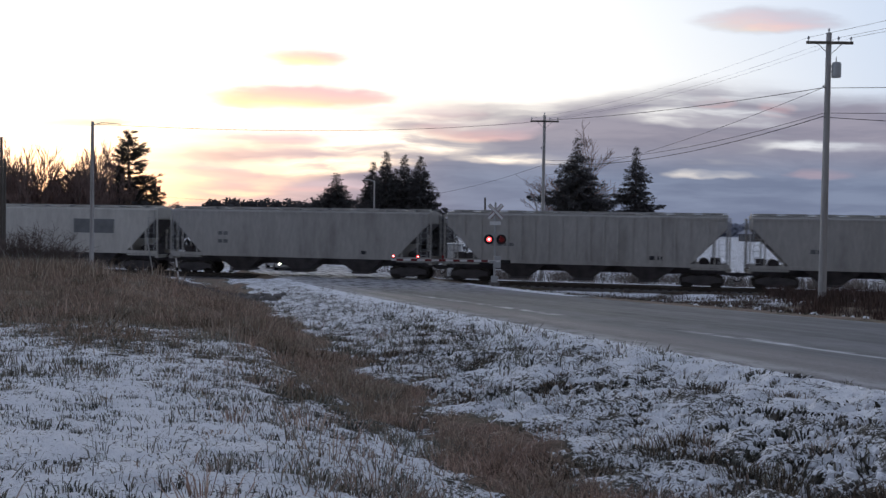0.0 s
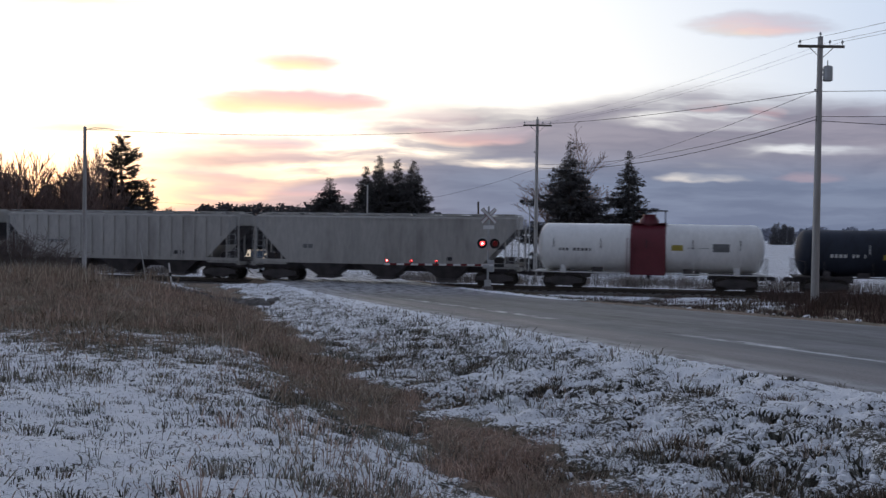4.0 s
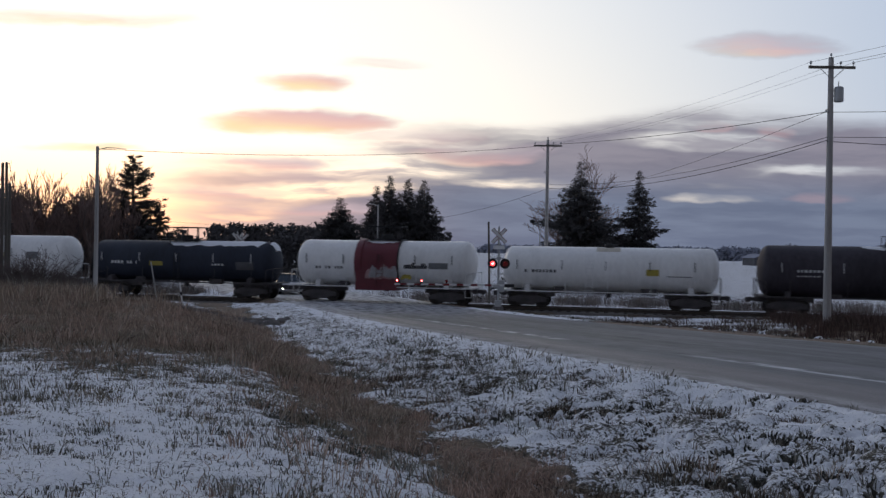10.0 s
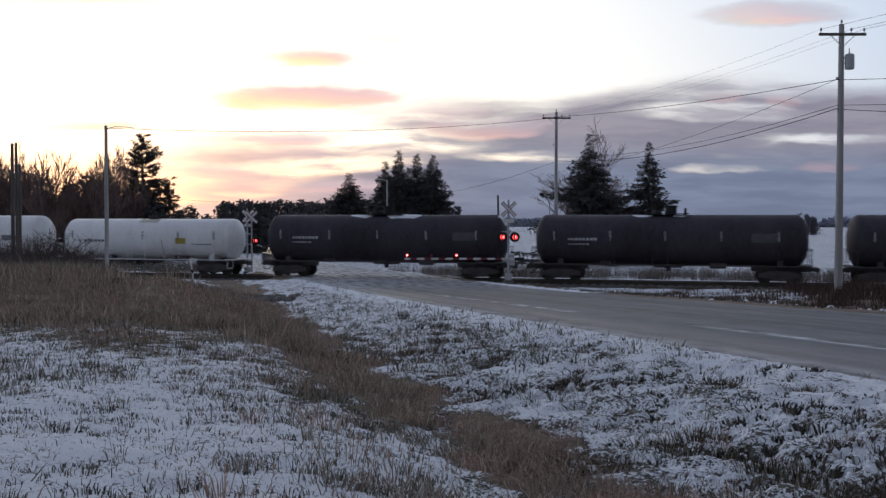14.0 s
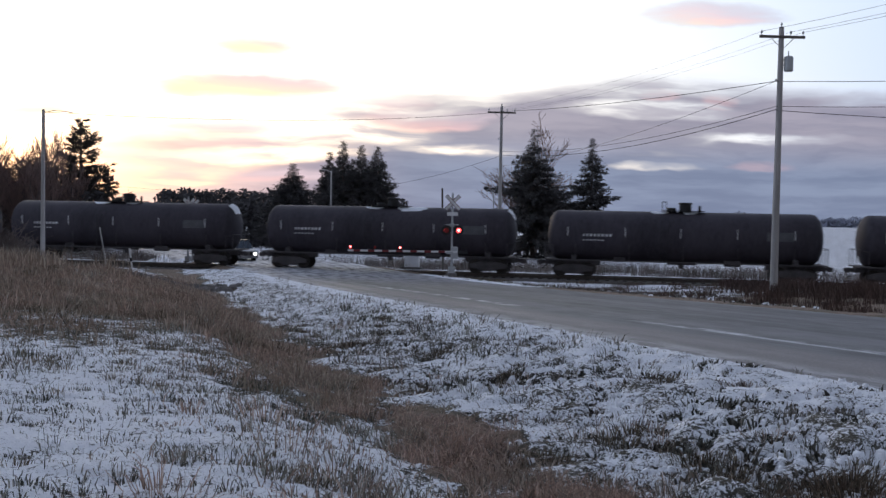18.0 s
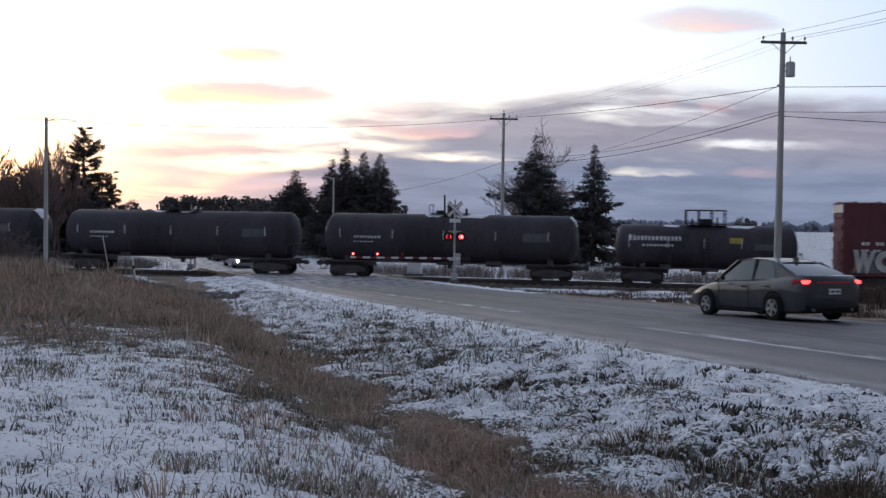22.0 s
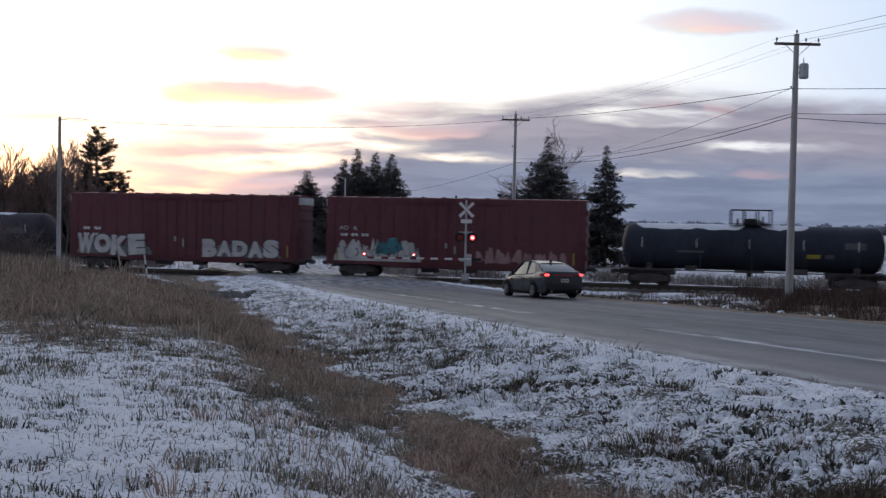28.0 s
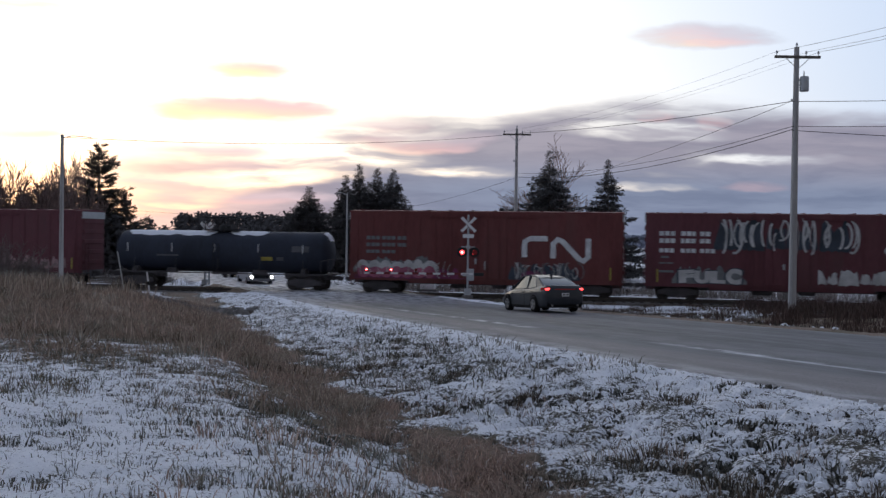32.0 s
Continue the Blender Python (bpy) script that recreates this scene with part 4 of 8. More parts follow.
# the snowy field before the ditch
tufts("field_grass", "short grey-green grass poking through thin snow", M_DARK, 30000, 4, 4.2, 28, lambda x, y, n: field_part(n) * (0.25 + 0.55 * patchy(x, y, 3.1, -0.1, 0.4)) * (0.35 + 0.65 * sstep(y, 5.0, 10)) * sstep(y, 28, 20), 5, 0.030, 0.034, 0.0032, 1.3)
tufts("field_tussocks", "olive tufts in thin snow", M_SHORT, 2000, 24, 4.2, 26, lambda x, y, n: field_part(n) * (0.05 + 0.75 * patchy(x, y, 0.9, 0.10, 0.42)), 30, 0.06, 0.050, 0.0030, 1.2)
tufts("field_frost", "frosted pale blades in thin snow", M_FROSTED, 9000, 65, 4.2, 28, lambda x, y, n: 0.55 * field_part(n) * (0.3 + 0.7 * patchy(x, y, 1.7, -0.1, 0.4)), 6, 0.04, 0.050, 0.0032, 1.0)
tufts("field_sprigs", "tiny dark sprigs in thin snow", M_DARK, 30000, 69, 4.2, 24, lambda x, y, n: field_part(n) * (0.30 + 0.55 * patchy(x, y, 2.6, -0.1, 0.3)) * (0.35 + 0.65 * sstep(y, 5, 10)), 3, 0.020, 0.024, 0.0040, 1.6)
tufts("field_stalks", "thin dark stems standing in thin snow", M_DARK, 2600, 7, 4.2, 26, lambda x, y, n: 0.5 * field_part(n), 3, 0.02, 0.085, 0.0024, 0.5)
tufts("mid_field_tufts", "frosty brown tufts scattered in thin snow", M_SHORT, 9000, 67, 7.5, 24, lambda x, y, n: sstep(n, 2.4, 1.4) * sstep(y, 8, 12) * (0.12 + 0.7 * patchy(x, y, 1.2, -0.05, 0.35)), 14, 0.06, 0.060, 0.0042, 1.1)
tufts("mid_field_frost", "frosted grey blades scattered in thin snow", M_FROSTED, 9000, 68, 7.5, 26, lambda x, y, n: sstep(n, 2.8, 1.6) * sstep(y, 7.5, 10) * (0.25 + 0.7 * patchy(x, y, 1.6, -0.1, 0.35)), 9, 0.06, 0.070, 0.0045, 1.0)
tufts("edge_tufts", "brown dry tufts straggling out of the ditch grass", M_TALL, 3600, 25, 5, 30, lambda x, y, n: (0.30 * sstep(n, -1.0, 0.8) * sstep(y, 5, 9) + 0.40 * sstep(n, 0.2, -2.0) * sstep(y, 9, 14)) * sstep(n, 3.4, 2.2) * (0.2 + 0.8 * patchy(x, y, 1.0, -0.1, 0.3)), 18, 0.06, 0.075, 0.0038, 0.8)

# ---------------------------------------------------------------- trees


def twig_cloud(sh, centre, size, k, rnd, flat=0.5, length=0.5, droop=-0.1, slim=1.0):
    """Small crossed slivers about a point: a clump of needles."""
    for _ in range(k):
        d = Vector((rnd.gauss(0, 1), rnd.gauss(0, 1), rnd.gauss(droop, flat))).normalized()
        p = Vector(centre) + Vector((rnd.gauss(0, size), rnd.gauss(0, size), rnd.gauss(0, size * flat)))
        w = d.orthogonal().normalized() * (length * slim * rnd.uniform(0.16, 0.34))
        sh.add([p - d * length * 0.5 - w * 0.4, p + w, p + d * length * rnd.uniform(0.4, 0.8), p - w], [(0, 1, 2, 3)])


def spray(sh, p, d, k, length, rnd, slim=0.13, spread_=0.45, lift=0.0):
    """A fan of twigs that points along d."""
    for _ in range(k):
        q = Vector((d.x + rnd.gauss(0, spread_), d.y + rnd.gauss(0, spread_), d.z + lift + rnd.gauss(0, spread_ * 0.7))).normalized()
        at = p + Vector((rnd.gauss(0, 0.10), rnd.gauss(0, 0.10), rnd.gauss(0, 0.07)))
        ln = length * rnd.uniform(0.6, 1.3)
        w = q.orthogonal().normalized() * ln * slim
        w.rotate(Matrix.Rotation(rnd.uniform(0, 3.14), 3, q))
        sh.add([at, at + q * ln * 0.45 + w, at + q * ln, at + q * ln * 0.45 - w], [(0, 1, 2, 3)])


def spruce(x, y, top, half, seed, label, ragged=0.25, bare=0.04, needles=M_NEEDLE, base_z=None, power=0.85):
    rnd = random.Random(seed)
    z0 = ground_z(x, y) if base_z is None else base_z
    tall = top - z0
    ob = thing("spruce_tree", label, "tree", "evergreen trees", pose(x, y, z0))
    trunk = Shape().tube((0, 0, -0.3), (0, 0, tall * 0.99), 0.02 * tall, 0.012, 8)
    part("trunk", trunk, M_BARK, ob, smooth=60)
    crown, limbs = Shape(), Shape()
    z = tall * 0.10
    while z < tall * 0.985:
        f = 1 - z / tall
        reach = half * (f ** power) * (1 + 0.16 * math.sin(z * 2.3 + seed)) + 0.12
        for i in range(9 if f > 0.15 else 5):
            a = rnd.uniform(0, 2 * math.pi)
            r = reach * rnd.uniform(1 - ragged * 1.5, 1 + ragged * 0.55)
            if rnd.random() < bare:
                continue
            out = Vector((math.cos(a), math.sin(a), 0))
            # boughs sag from the trunk and lift again at the tip
            pts = [Vector((0, 0, z)) + out * r * g + Vector((0, 0, r * (-0.34 * g + 0.20 * g ** 3) * min(1, f * 4))) for g in (0, 0.35, 0.7, 1.0)]
            limbs.tube(pts[0], pts[2], 0.032 * (0.3 + f), 0.014, 4, False).tube(pts[2], pts[3], 0.014, 0.006, 3, False)
            steps = max(2, int(r / 0.24))
            for k in range(steps):
                g = (k + rnd.uniform(0.3, 1.0)) / steps
                i0 = 0 if g < 0.35 else 1 if g < 0.7 else 2
                lo, hi = (0, 0.35, 0.7)[i0], (0.35, 0.7, 1.0)[i0]
                p = pts[i0].lerp(pts[i0 + 1], min(1, (g - lo) / (hi - lo)))
                d = (pts[i0 + 1] - pts[i0]).normalized()
                ln = 0.14 + 0.40 * min(1, f * 2.0)
                spray(crown, p, d, 8 if g > 0.3 else 4, ln, rnd, 0.11, 0.42, -0.15)
                if g > 0.25 and f > 0.1:
                    spray(crown, p, Vector((0, 0, -1)), 2, ln * 0.9, rnd, 0.10, 0.3)
        z += tall * 0.017 * (0.6 + f * 0.7)
    tagged(part("bough_frame", limbs, M_BARK, ob), kind="stuff")
    part("crown", crown, needles, ob)
    return ob


def pine(x, y, top, seed):
    """An old pine: open shelves of upswept boughs, longest low on its right."""
    rnd = random.Random(seed)
    z0 = ground_z(x, y)
    tall = top - z0
    ob = thing("pine_tree", "dark ragged pine with long level boughs", "tree", "evergreen trees", pose(x, y, z0))
    part("trunk", Shape().tube((0, 0, -0.3), (0.15, 0, tall * 0.55), 0.28, 0.17, 8).tube((0.15, 0, tall * 0.54), (0, 0, tall * 0.97), 0.17, 0.03, 8), M_BARK, ob, smooth=60)
    crown, limbs = Shape(), Shape()
    z = tall * 0.18
    while z < tall * 0.985:
        f = 1 - z / tall
        for i in range(8 if f > 0.12 else 5):
            a = rnd.uniform(0, 2 * math.pi)
            r = (0.30 + 6.0 * f ** 0.95) * rnd.uniform(0.50, 1.08) * (1.10 if math.cos(a) > 0 else 0.90)
            out = Vector((math.cos(a), math.sin(a), 0))
            sag = rnd.uniform(-0.16, 0.06) if f > 0.3 else rnd.uniform(0.1, 0.5)
            pts = [Vector((0, 0, z)) + out * r * g + Vector((0, 0, r * (sag * g + 0.20 * g ** 3))) for g in (0, 0.35, 0.7, 1.0)]
            limbs.tube(pts[0], pts[1], 0.055, 0.035, 4, False).tube(pts[1], pts[2], 0.035, 0.02, 4, False).tube(pts[2], pts[3], 0.02, 0.008, 3, False)
            for k in range(max(4, int(r / 0.10))):
                g = 1 - 0.80 * rnd.random()
                i0 = 0 if g < 0.35 else 1 if g < 0.7 else 2
                lo, hi = (0, 0.35, 0.7)[i0], (0.35, 0.7, 1.0)[i0]
                p = pts[i0].lerp(pts[i0 + 1], min(1, (g - lo) / (hi - lo)))
                side = out.cross(Vector((0, 0, 1))) * rnd.gauss(0, 0.14 * r * (1.1 - 0.7 * g))
                d = (out + side * 0.7 + Vector((0, 0, 0.22))).normalized()
                spray(crown, p + side + Vector((0, 0, rnd.gauss(0.0, 0.05))), d, 8, 0.46, rnd, 0.06, 0.36, 0.12)
        z += tall * 0.034
    tagged(part("bough_frame", limbs, M_BARK, ob), kind="stuff")
    part("crown", crown, M_NEEDLEPINE, ob)
    return ob


def bare_tree(x, y, top, seed, wide=0.5, label="leafless grey-brown tree with fine upright twigs", fine=0.010):
    rnd = random.Random(seed)
    z0 = ground_z(x, y)
    tall = top - z0
    ob = thing("bare_tree", label, "tree", "leafless trees", pose(x, y, z0))
    trunk, twigs = Shape(), Shape()

    def grow(p, d, length, r, level):
        q = p + d * length
        mid = p.lerp(q, 0.5) + Vector((rnd.gauss(0, 0.04), rnd.gauss(0, 0.04), 0)) * length
        sh, k = (trunk, 6) if level < 2 else (twigs, 3)
        sh.tube(p, mid, r, r * 0.8, k, False)
        sh.tube(mid, q, r * 0.8, r * 0.55, k, False)
        if level == 4:
            return
        for _ in range(4 if level else 7):
            g = rnd.uniform(0.30, 1.0)
            nd = (d + Vector((rnd.gauss(0, wide), rnd.gauss(0, wide), rnd.uniform(0.0, 0.40)))).normalized()
            grow(p.lerp(mid, g * 2) if g < 0.5 else mid.lerp(q, g * 2 - 1), nd, length * rnd.uniform(0.42, 0.72), max(fine, r * 0.5), level + 1)

    grow(Vector((0, 0, -0.2)), Vector((rnd.gauss(0, 0.05), 0, 1)).normalized(), tall * 0.42, 0.010 * tall, 0)
    part("trunk", trunk, M_BARK, ob)
    part("crown", twigs, M_TWIG, ob)
    return ob


pine(-31.7, 100, 12.7, 3)
spruce(-12.9, 120, 9.7, 6.4, 5, "broad dark spruce with a bushy crown", 0.35, power=1.0)
for x_, y_, top_, half_, seed_ in ((-7.9, 111, 10.6, 4.4, 6), (-6.3, 109, 11.7, 4.6, 7), (-4.3, 110, 11.4, 4.8, 8), (-2.5, 109, 11.2, 5.2, 9)):
    spruce(x_, y_, top_, half_, seed_, "dark pointed spruce standing in a tight row", 0.32, 0.06, power=1.18)
spruce(13.4, 100, 12.8, 6.9, 10, "wide dark spruce with ragged boughs", 0.55, 0.14, power=1.05)
spruce(19.3, 100, 11.9, 6.8, 11, "thin-topped spruce with gaps between boughs", 0.55, 0.25, power=1.45)
spruce(-5.4, 113, 10.0, 5.0, 12, "dark spruce filling the back of a tight row", 0.3, 0.05, power=1.1)
spruce(-3.5, 113, 9.8, 5.0, 13, "dark spruce filling the back of a tight row", 0.3, 0.05, power=1.1)
for x_, y_, top_, seed_ in ((13.9, 108, 16.4, 21), (16.4, 109, 15.4, 24), (12.0, 109, 14.6, 22), (15.2, 110, 16.2, 27)):
    bare_tree(x_, y_, top_, seed_, 0.66, "leafless tree with a fine grey crown behind a spruce", 0.024)
rnd = random.Random(77)
for i in range(50):
    x = -49 + i * 0.37 + rnd.uniform(-0.4, 0.4)
    bare_tree(x, rnd.uniform(84, 97), rnd.uniform(9.8, 12.4), 40 + i, 0.30, fine=0.024)


def woods(name, label, seed, x0, x1, y, top, step, height_sway, mat=M_WOODS, back=6.0):
    rnd = random.Random(seed)
    sh = Shape()
    x = x0
    while x < x1:
        t = top * (1 + height_sway * rnd.uniform(-1, 1))
        yy = y + rnd.uniform(0, back)
        r = step * rnd.uniform(0.9, 1.5)
        z = -0.6
        for _ in range(110):
            f = rnd.random()
            w = r * (1 - f * 0.75)
            c = (x + rnd.gauss(0, w * 0.5), yy + rnd.gauss(0, w * 0.5), z + t * f + 0.3 * rnd.random())
            twig_cloud(sh, c, 0.25 * step, 3, rnd, 0.7, 0.55 * step, 0.3)
        x += step * rnd.uniform(0.45, 0.8)
    return tagged(new(name, sh.mesh(name, mat)), label, "woods", kind="stuff")


woods("far_woods", "dark evergreen woods beyond the field", 1, -63, -32, 260, 9.0, 2.0, 0.07)
woods("hedge_row", "dark brushy hedgerow behind the railway", 2, -52, 1, 128, 5.0, 1.05, 0.25)
woods("left_thicket", "brown leafless thicket below the trees", 4, -52, -29, 97, 6.4, 1.2, 0.3, M_THICKET)
# added beyond the view's left edge to keep the low glow out of reflections
woods("unseen_left_woods", "out-of-view dark woods added past the leafless trees to darken reflections", 8, -150, -50, 92, 9.0, 2.6, 0.3, M_THICKET, back=10)
woods("pine_thicket", "dark brush round the foot of the pine", 6, -36.5, -27.5, 96, 5.0, 0.9, 0.35, back=3)
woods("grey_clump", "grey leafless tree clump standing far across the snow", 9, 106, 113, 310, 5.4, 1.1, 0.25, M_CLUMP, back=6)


def far_shed(x, y, turn):
    """A low shed with a pitched roof."""
    z = ground_z(x, y)
    ob = thing("shed", "small grey shed far across the snow field", "shed", "", pose(x, y, z, 0, 0, turn))
    part("wall", Shape().loft([[(-2.6, yy, -0.2), (2.6, yy, -0.2), (2.6, yy, 2.3), (0, yy, 3.3), (-2.6, yy, 2.3)] for yy in (-3, 3)]), M_CLUMP, ob)
    for s in (-1, 1):
        part("roof", Shape().loft([[(s * 2.9, yy, 2.25), (0, yy, 3.38), (0, yy, 3.50), (s * 2.9, yy, 2.37)] for yy in (-3.3, 3.3)]), M_HAZY, ob)
    part("door", Shape().box(-1.1, 1.1, -3.06, -3.0, -0.1, 2.1), M_POLEDARK, ob)
    return ob


far_shed(95, 306, 20)
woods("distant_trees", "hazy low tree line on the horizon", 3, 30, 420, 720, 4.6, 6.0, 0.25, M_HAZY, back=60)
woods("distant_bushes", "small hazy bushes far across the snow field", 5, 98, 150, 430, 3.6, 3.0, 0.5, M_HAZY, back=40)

# brush beside the track and the leafless shrub by the left poles
def weeds(name, label, seed, k, x0, x1, q0, q1, tall, per, mat, lo=-0.1):
    """Ragged weeds between two distances from the track."""
    r = np.random.default_rng(seed)
    u, q = r.uniform(x0, x1, k), r.uniform(q0, q1, k)
    x, y = u * TC + q * TS, TRACK_Y - u * TS + q * TC
    ok = (np.abs(plan(x, y)[0]) > ROAD_HALF + 1.2) & (r.uniform(0, 1, k) < 0.08 + 0.92 * patchy(x, y, 0.45, lo, lo + 0.45))
    return blades(name, label, mat, np.stack([x[ok], y[ok], height(x[ok], y[ok])], 1), tall, 0.22, seed + 1, 0.010, lean=0.4, per=per)


weeds("trackside_brush", "reddish brown weeds beside the track", 31, 16000, 20.5, 42, -23, -4.2, 0.62, 5, M_REDBRUSH, -0.05)
weeds("trackside_stubble", "low dark stubble and rubble beside the track", 37, 18000, 12.0, 42, -44, -4.0, 0.20, 4, M_REDBRUSH, -0.15)
weeds("far_weeds", "dark dry weeds on the far side of the track", 33, 12000, -40, 45, 7.0, 14, 0.85, 5, M_GREYWEED)
weeds("shoulder_weeds", "low dark weeds between road and ballast", 35, 5000, 2, 26, -16, -4.2, 0.16, 5, M_SHORT)


def shrub(x, y, tall, wide, seed):
    rnd = random.Random(seed)
    ob = thing("shrub", "leafless dark tangled shrub", "shrub", "", pose(x, y, ground_z(x, y)))
    sh = Shape()
    for _ in range(150):
        p = Vector((rnd.gauss(0, wide * 0.2), rnd.gauss(0, wide * 0.15), -0.1))
        d = Vector((rnd.gauss(0, 0.5), rnd.gauss(0, 0.5), 1)).normalized()
        q = p + d * tall * rnd.uniform(0.5, 1.0)
        sh.tube(p, q, 0.018, 0.010, 3, False)
        for _ in range(10):
            a = p.lerp(q, rnd.uniform(0.3, 1))
            sh.tube(a, a + Vector((rnd.gauss(0, 0.35), rnd.gauss(0, 0.35), rnd.uniform(0.1, 0.5))) * wide * 0.4, 0.012, 0.007, 3, False)
    part("crown", sh, M_BARK, ob)
    return ob


shrub(-24.0, 57, 3.3, 2.6, 2)
shrub(-26.2, 57, 2.6, 2.4, 3)
shrub(-22.4, 58, 2.3, 2.0, 4)

# ---------------------------------------------------------------- poles and wires


def utility_pole(x, y, top, arm_turn, transformer=False, mat=M_POLE, r=0.17, label="weathered wooden utility pole with a crossarm"):
    z0 = ground_z(x, y)
    ob = thing("utility_pole", label, "utility pole", "utility poles", pose(x, y, z0, 0, 0, arm_turn))
    h = top - z0
    part("post", Shape().tube((0, 0, -0.4), (0, 0, h - 0.1), r, r * 0.62, 14), mat, ob, smooth=50)
    part("crossarm", Shape().box(-1.12, 1.12, -0.17, -0.07, h - 0.66, h - 0.53), M_POLEDARK, ob, bevel=0.008)
    for s in (-1, 1):
        part("brace", Shape().tube((s * 0.62, -0.15, h - 0.62), (s * 0.05, -0.16, h - 1.15), 0.018, 0.018, 5), M_GALV, ob)
    pin = Shape().lathe([(0, 0.02), (0.10, 0.02), (0.10, 0.055), (0.15, 0.06), (0.20, 0.04), (0.24, 0.02)], 10, "z")
    me = pin.mesh("insulator", M_GALV, 40)
    for px in (-1.02, 0.42, 1.02):
        part("insulator", me, None, ob, at=pose(px, -0.12, h - 0.53))
    part("insulator", me, None, ob, at=pose(0, 0, h - 0.12))
    part("spool", Shape().lathe([(0, 0.03), (0.03, 0.06), (0.07, 0.035), (0.11, 0.06), (0.14, 0.03)], 10, "z", (-0.2, 0, h - 2.75)), M_GALV, ob)
    if transformer:
        can = part("transformer", Shape().lathe([(0, 0.19), (0.02, 0.22), (0.66, 0.22), (0.72, 0.18), (0.75, 0.05)], 18, "z", (0.36, -0.1, h - 2.25)), M_GALV, ob, "grey steel transformer can", smooth=40)
        part("bushing", Shape().tube((0.34, -0.1, h - 1.5), (0.34, -0.1, h - 1.25), 0.03, 0.02, 8), M_GALV, can)
        for z in (h - 2.0, h - 1.75):
            part("bracket", Shape().box(0.05, 0.2, -0.14, -0.06, z, z + 0.08), M_GALV, ob)
    return ob


utility_pole(18.37, 48, 13.35, 0, True, M_POLE, 0.20)
utility_pole(7.9, 79, 12.56, 0, False, M_POLE, 0.17)
utility_pole(28.6, 17, 14.1, 0, True, M_POLE, 0.20)


def plain_pole(x, y, top, r, mat, label, lean=0.0):
    z0 = ground_z(x, y)
    ob = thing("wooden_pole", label, "pole", "plain poles", pose(x, y, z0, 0, lean, 0))
    part("post", Shape().tube((0, 0, -0.4), (0, 0, top - z0), r, r * 0.65, 12), mat, ob, smooth=50)
    part("cap", Shape().tube((0, 0, top - z0), (0, 0, top - z0 + 0.05), r * 0.66, r * 0.4, 12), M_GALV, ob)
    return ob


p_left = plain_pole(-19.4, 55, 9.05, 0.13, M_POLE, "slim weathered pole with a thin lamp bracket")
hp = 9.05 - ground_z(-19.4, 55)
part("bracket", Shape().path([(0, 0, hp - 0.15), (0.5, 0, hp - 0.02), (1.1, 0, hp - 0.04), (1.6, 0, hp - 0.10)], 0.022), M_GALV, p_left)
plain_pole(-25.98, 58, 8.3, 0.13, M_POLEDARK, "dark weathered pole beside the shrubs")
plain_pole(-26.25, 59.5, 7.2, 0.12, M_POLEDARK, "dark weathered pole beside the shrubs", 0.4)
plain_pole(-26.6, 60, 8.5, 0.12, M_POLEDARK, "dark weathered pole beside the shrubs", -0.3)
p_small = plain_pole(-6.6, 95, 7.7, 0.11, M_POLE, "pale street pole with a short lamp arm")
hs = 7.7 - ground_z(-6.6, 95)
part("bracket", Shape().path([(0, 0, hs - 0.1), (-0.5, 0, hs + 0.12), (-1.0, 0, hs + 0.1)], 0.03), M_GALV, p_small)
lamp = thing("street_lamp", "small dark street lamp on a slim mast", "street lamp", "", pose(7.95, 85, ground_z(7.95, 85)))
hl = 6.1 - ground_z(7.95, 85)
part("mast", Shape().tube((0, 0, -0.3), (0, 0, hl - 0.35), 0.05, 0.04, 8), M_GALV, lamp)
part("arm", Shape().path([(0, 0, hl - 0.4), (-0.3, 0, hl - 0.1), (-0.5, 0, hl - 0.02)], 0.02), M_GALV, lamp)
part("head", Shape().lathe([(-0.28, 0.03), (-0.2, 0.13), (0.0, 0.17), (0.12, 0.10), (0.16, 0.03)], 12, "x", (-0.6, 0, hl + 0.02)), M_BLACK, lamp, smooth=40)


def wire(a, b, sag, r=0.012):
    a, b = Vector(a), Vector(b)
    pts = []
    for i in range(15):
        f = i / 14
        p = a.lerp(b, f)
        p.z -= sag * 4 * f * (1 - f)
        pts.append(p)
    ob = new("wire", Shape().path([p - a for p in pts], r, 4).mesh("wire", M_WIRE))
    ob.matrix_basis = Matrix.Translation(a)
    return tagged(ob, "thin dark overhead wire strung between poles", "wire", "overhead wires")


for dx_ in (-1.02, 0.42, 1.02):
    wire((18.37 + dx_, 47.9, 13.0), (7.9 + dx_, 78.9, 12.2), 0.5, 0.005)
    wire((28.6 + dx_, 16.9, 13.75), (18.37 + dx_, 47.9, 13.0), 0.5, 0.009)
wire((18.2, 47.9, 10.62), (7.75, 78.9, 12.05), 0.25, 0.020)
wire((47.8, 52, 12.9), (18.2, 47.9, 10.6), 0.30, 0.018)
wire((18.1, 47.9, 10.6), (9.5, 92, 8.4), 0.6, 0.012)
wire((18.2, 47.9, 9.4), (8.0, 78.9, 8.9), 0.7, 0.014)
wire((18.2, 47.9, 9.25), (8.0, 78.9, 8.6), 0.8, 0.020)
wire((47.8, 52, 11.8), (18.2, 47.9, 9.4), 0.45, 0.016)
wire((47.8, 52, 9.5), (18.2, 47.9, 9.2), 0.30, 0.020)
wire((7.8, 78.9, 12.0), (-19.4, 55, 8.95), 0.55, 0.016)
wire((8.0, 79, 8.6), (-6.6, 95, 5.8), 0.6, 0.012)
wire((-6.6, 95, 7.0), (-2.5, 106, 7.6), 0.2, 0.012)
wire((-6.6, 95, 6.2), (-2.2, 106, 6.6), 0.2, 0.012)
wire((-6.6, 95, 5.5), (-40, 96, 7.2), 0.7, 0.012)

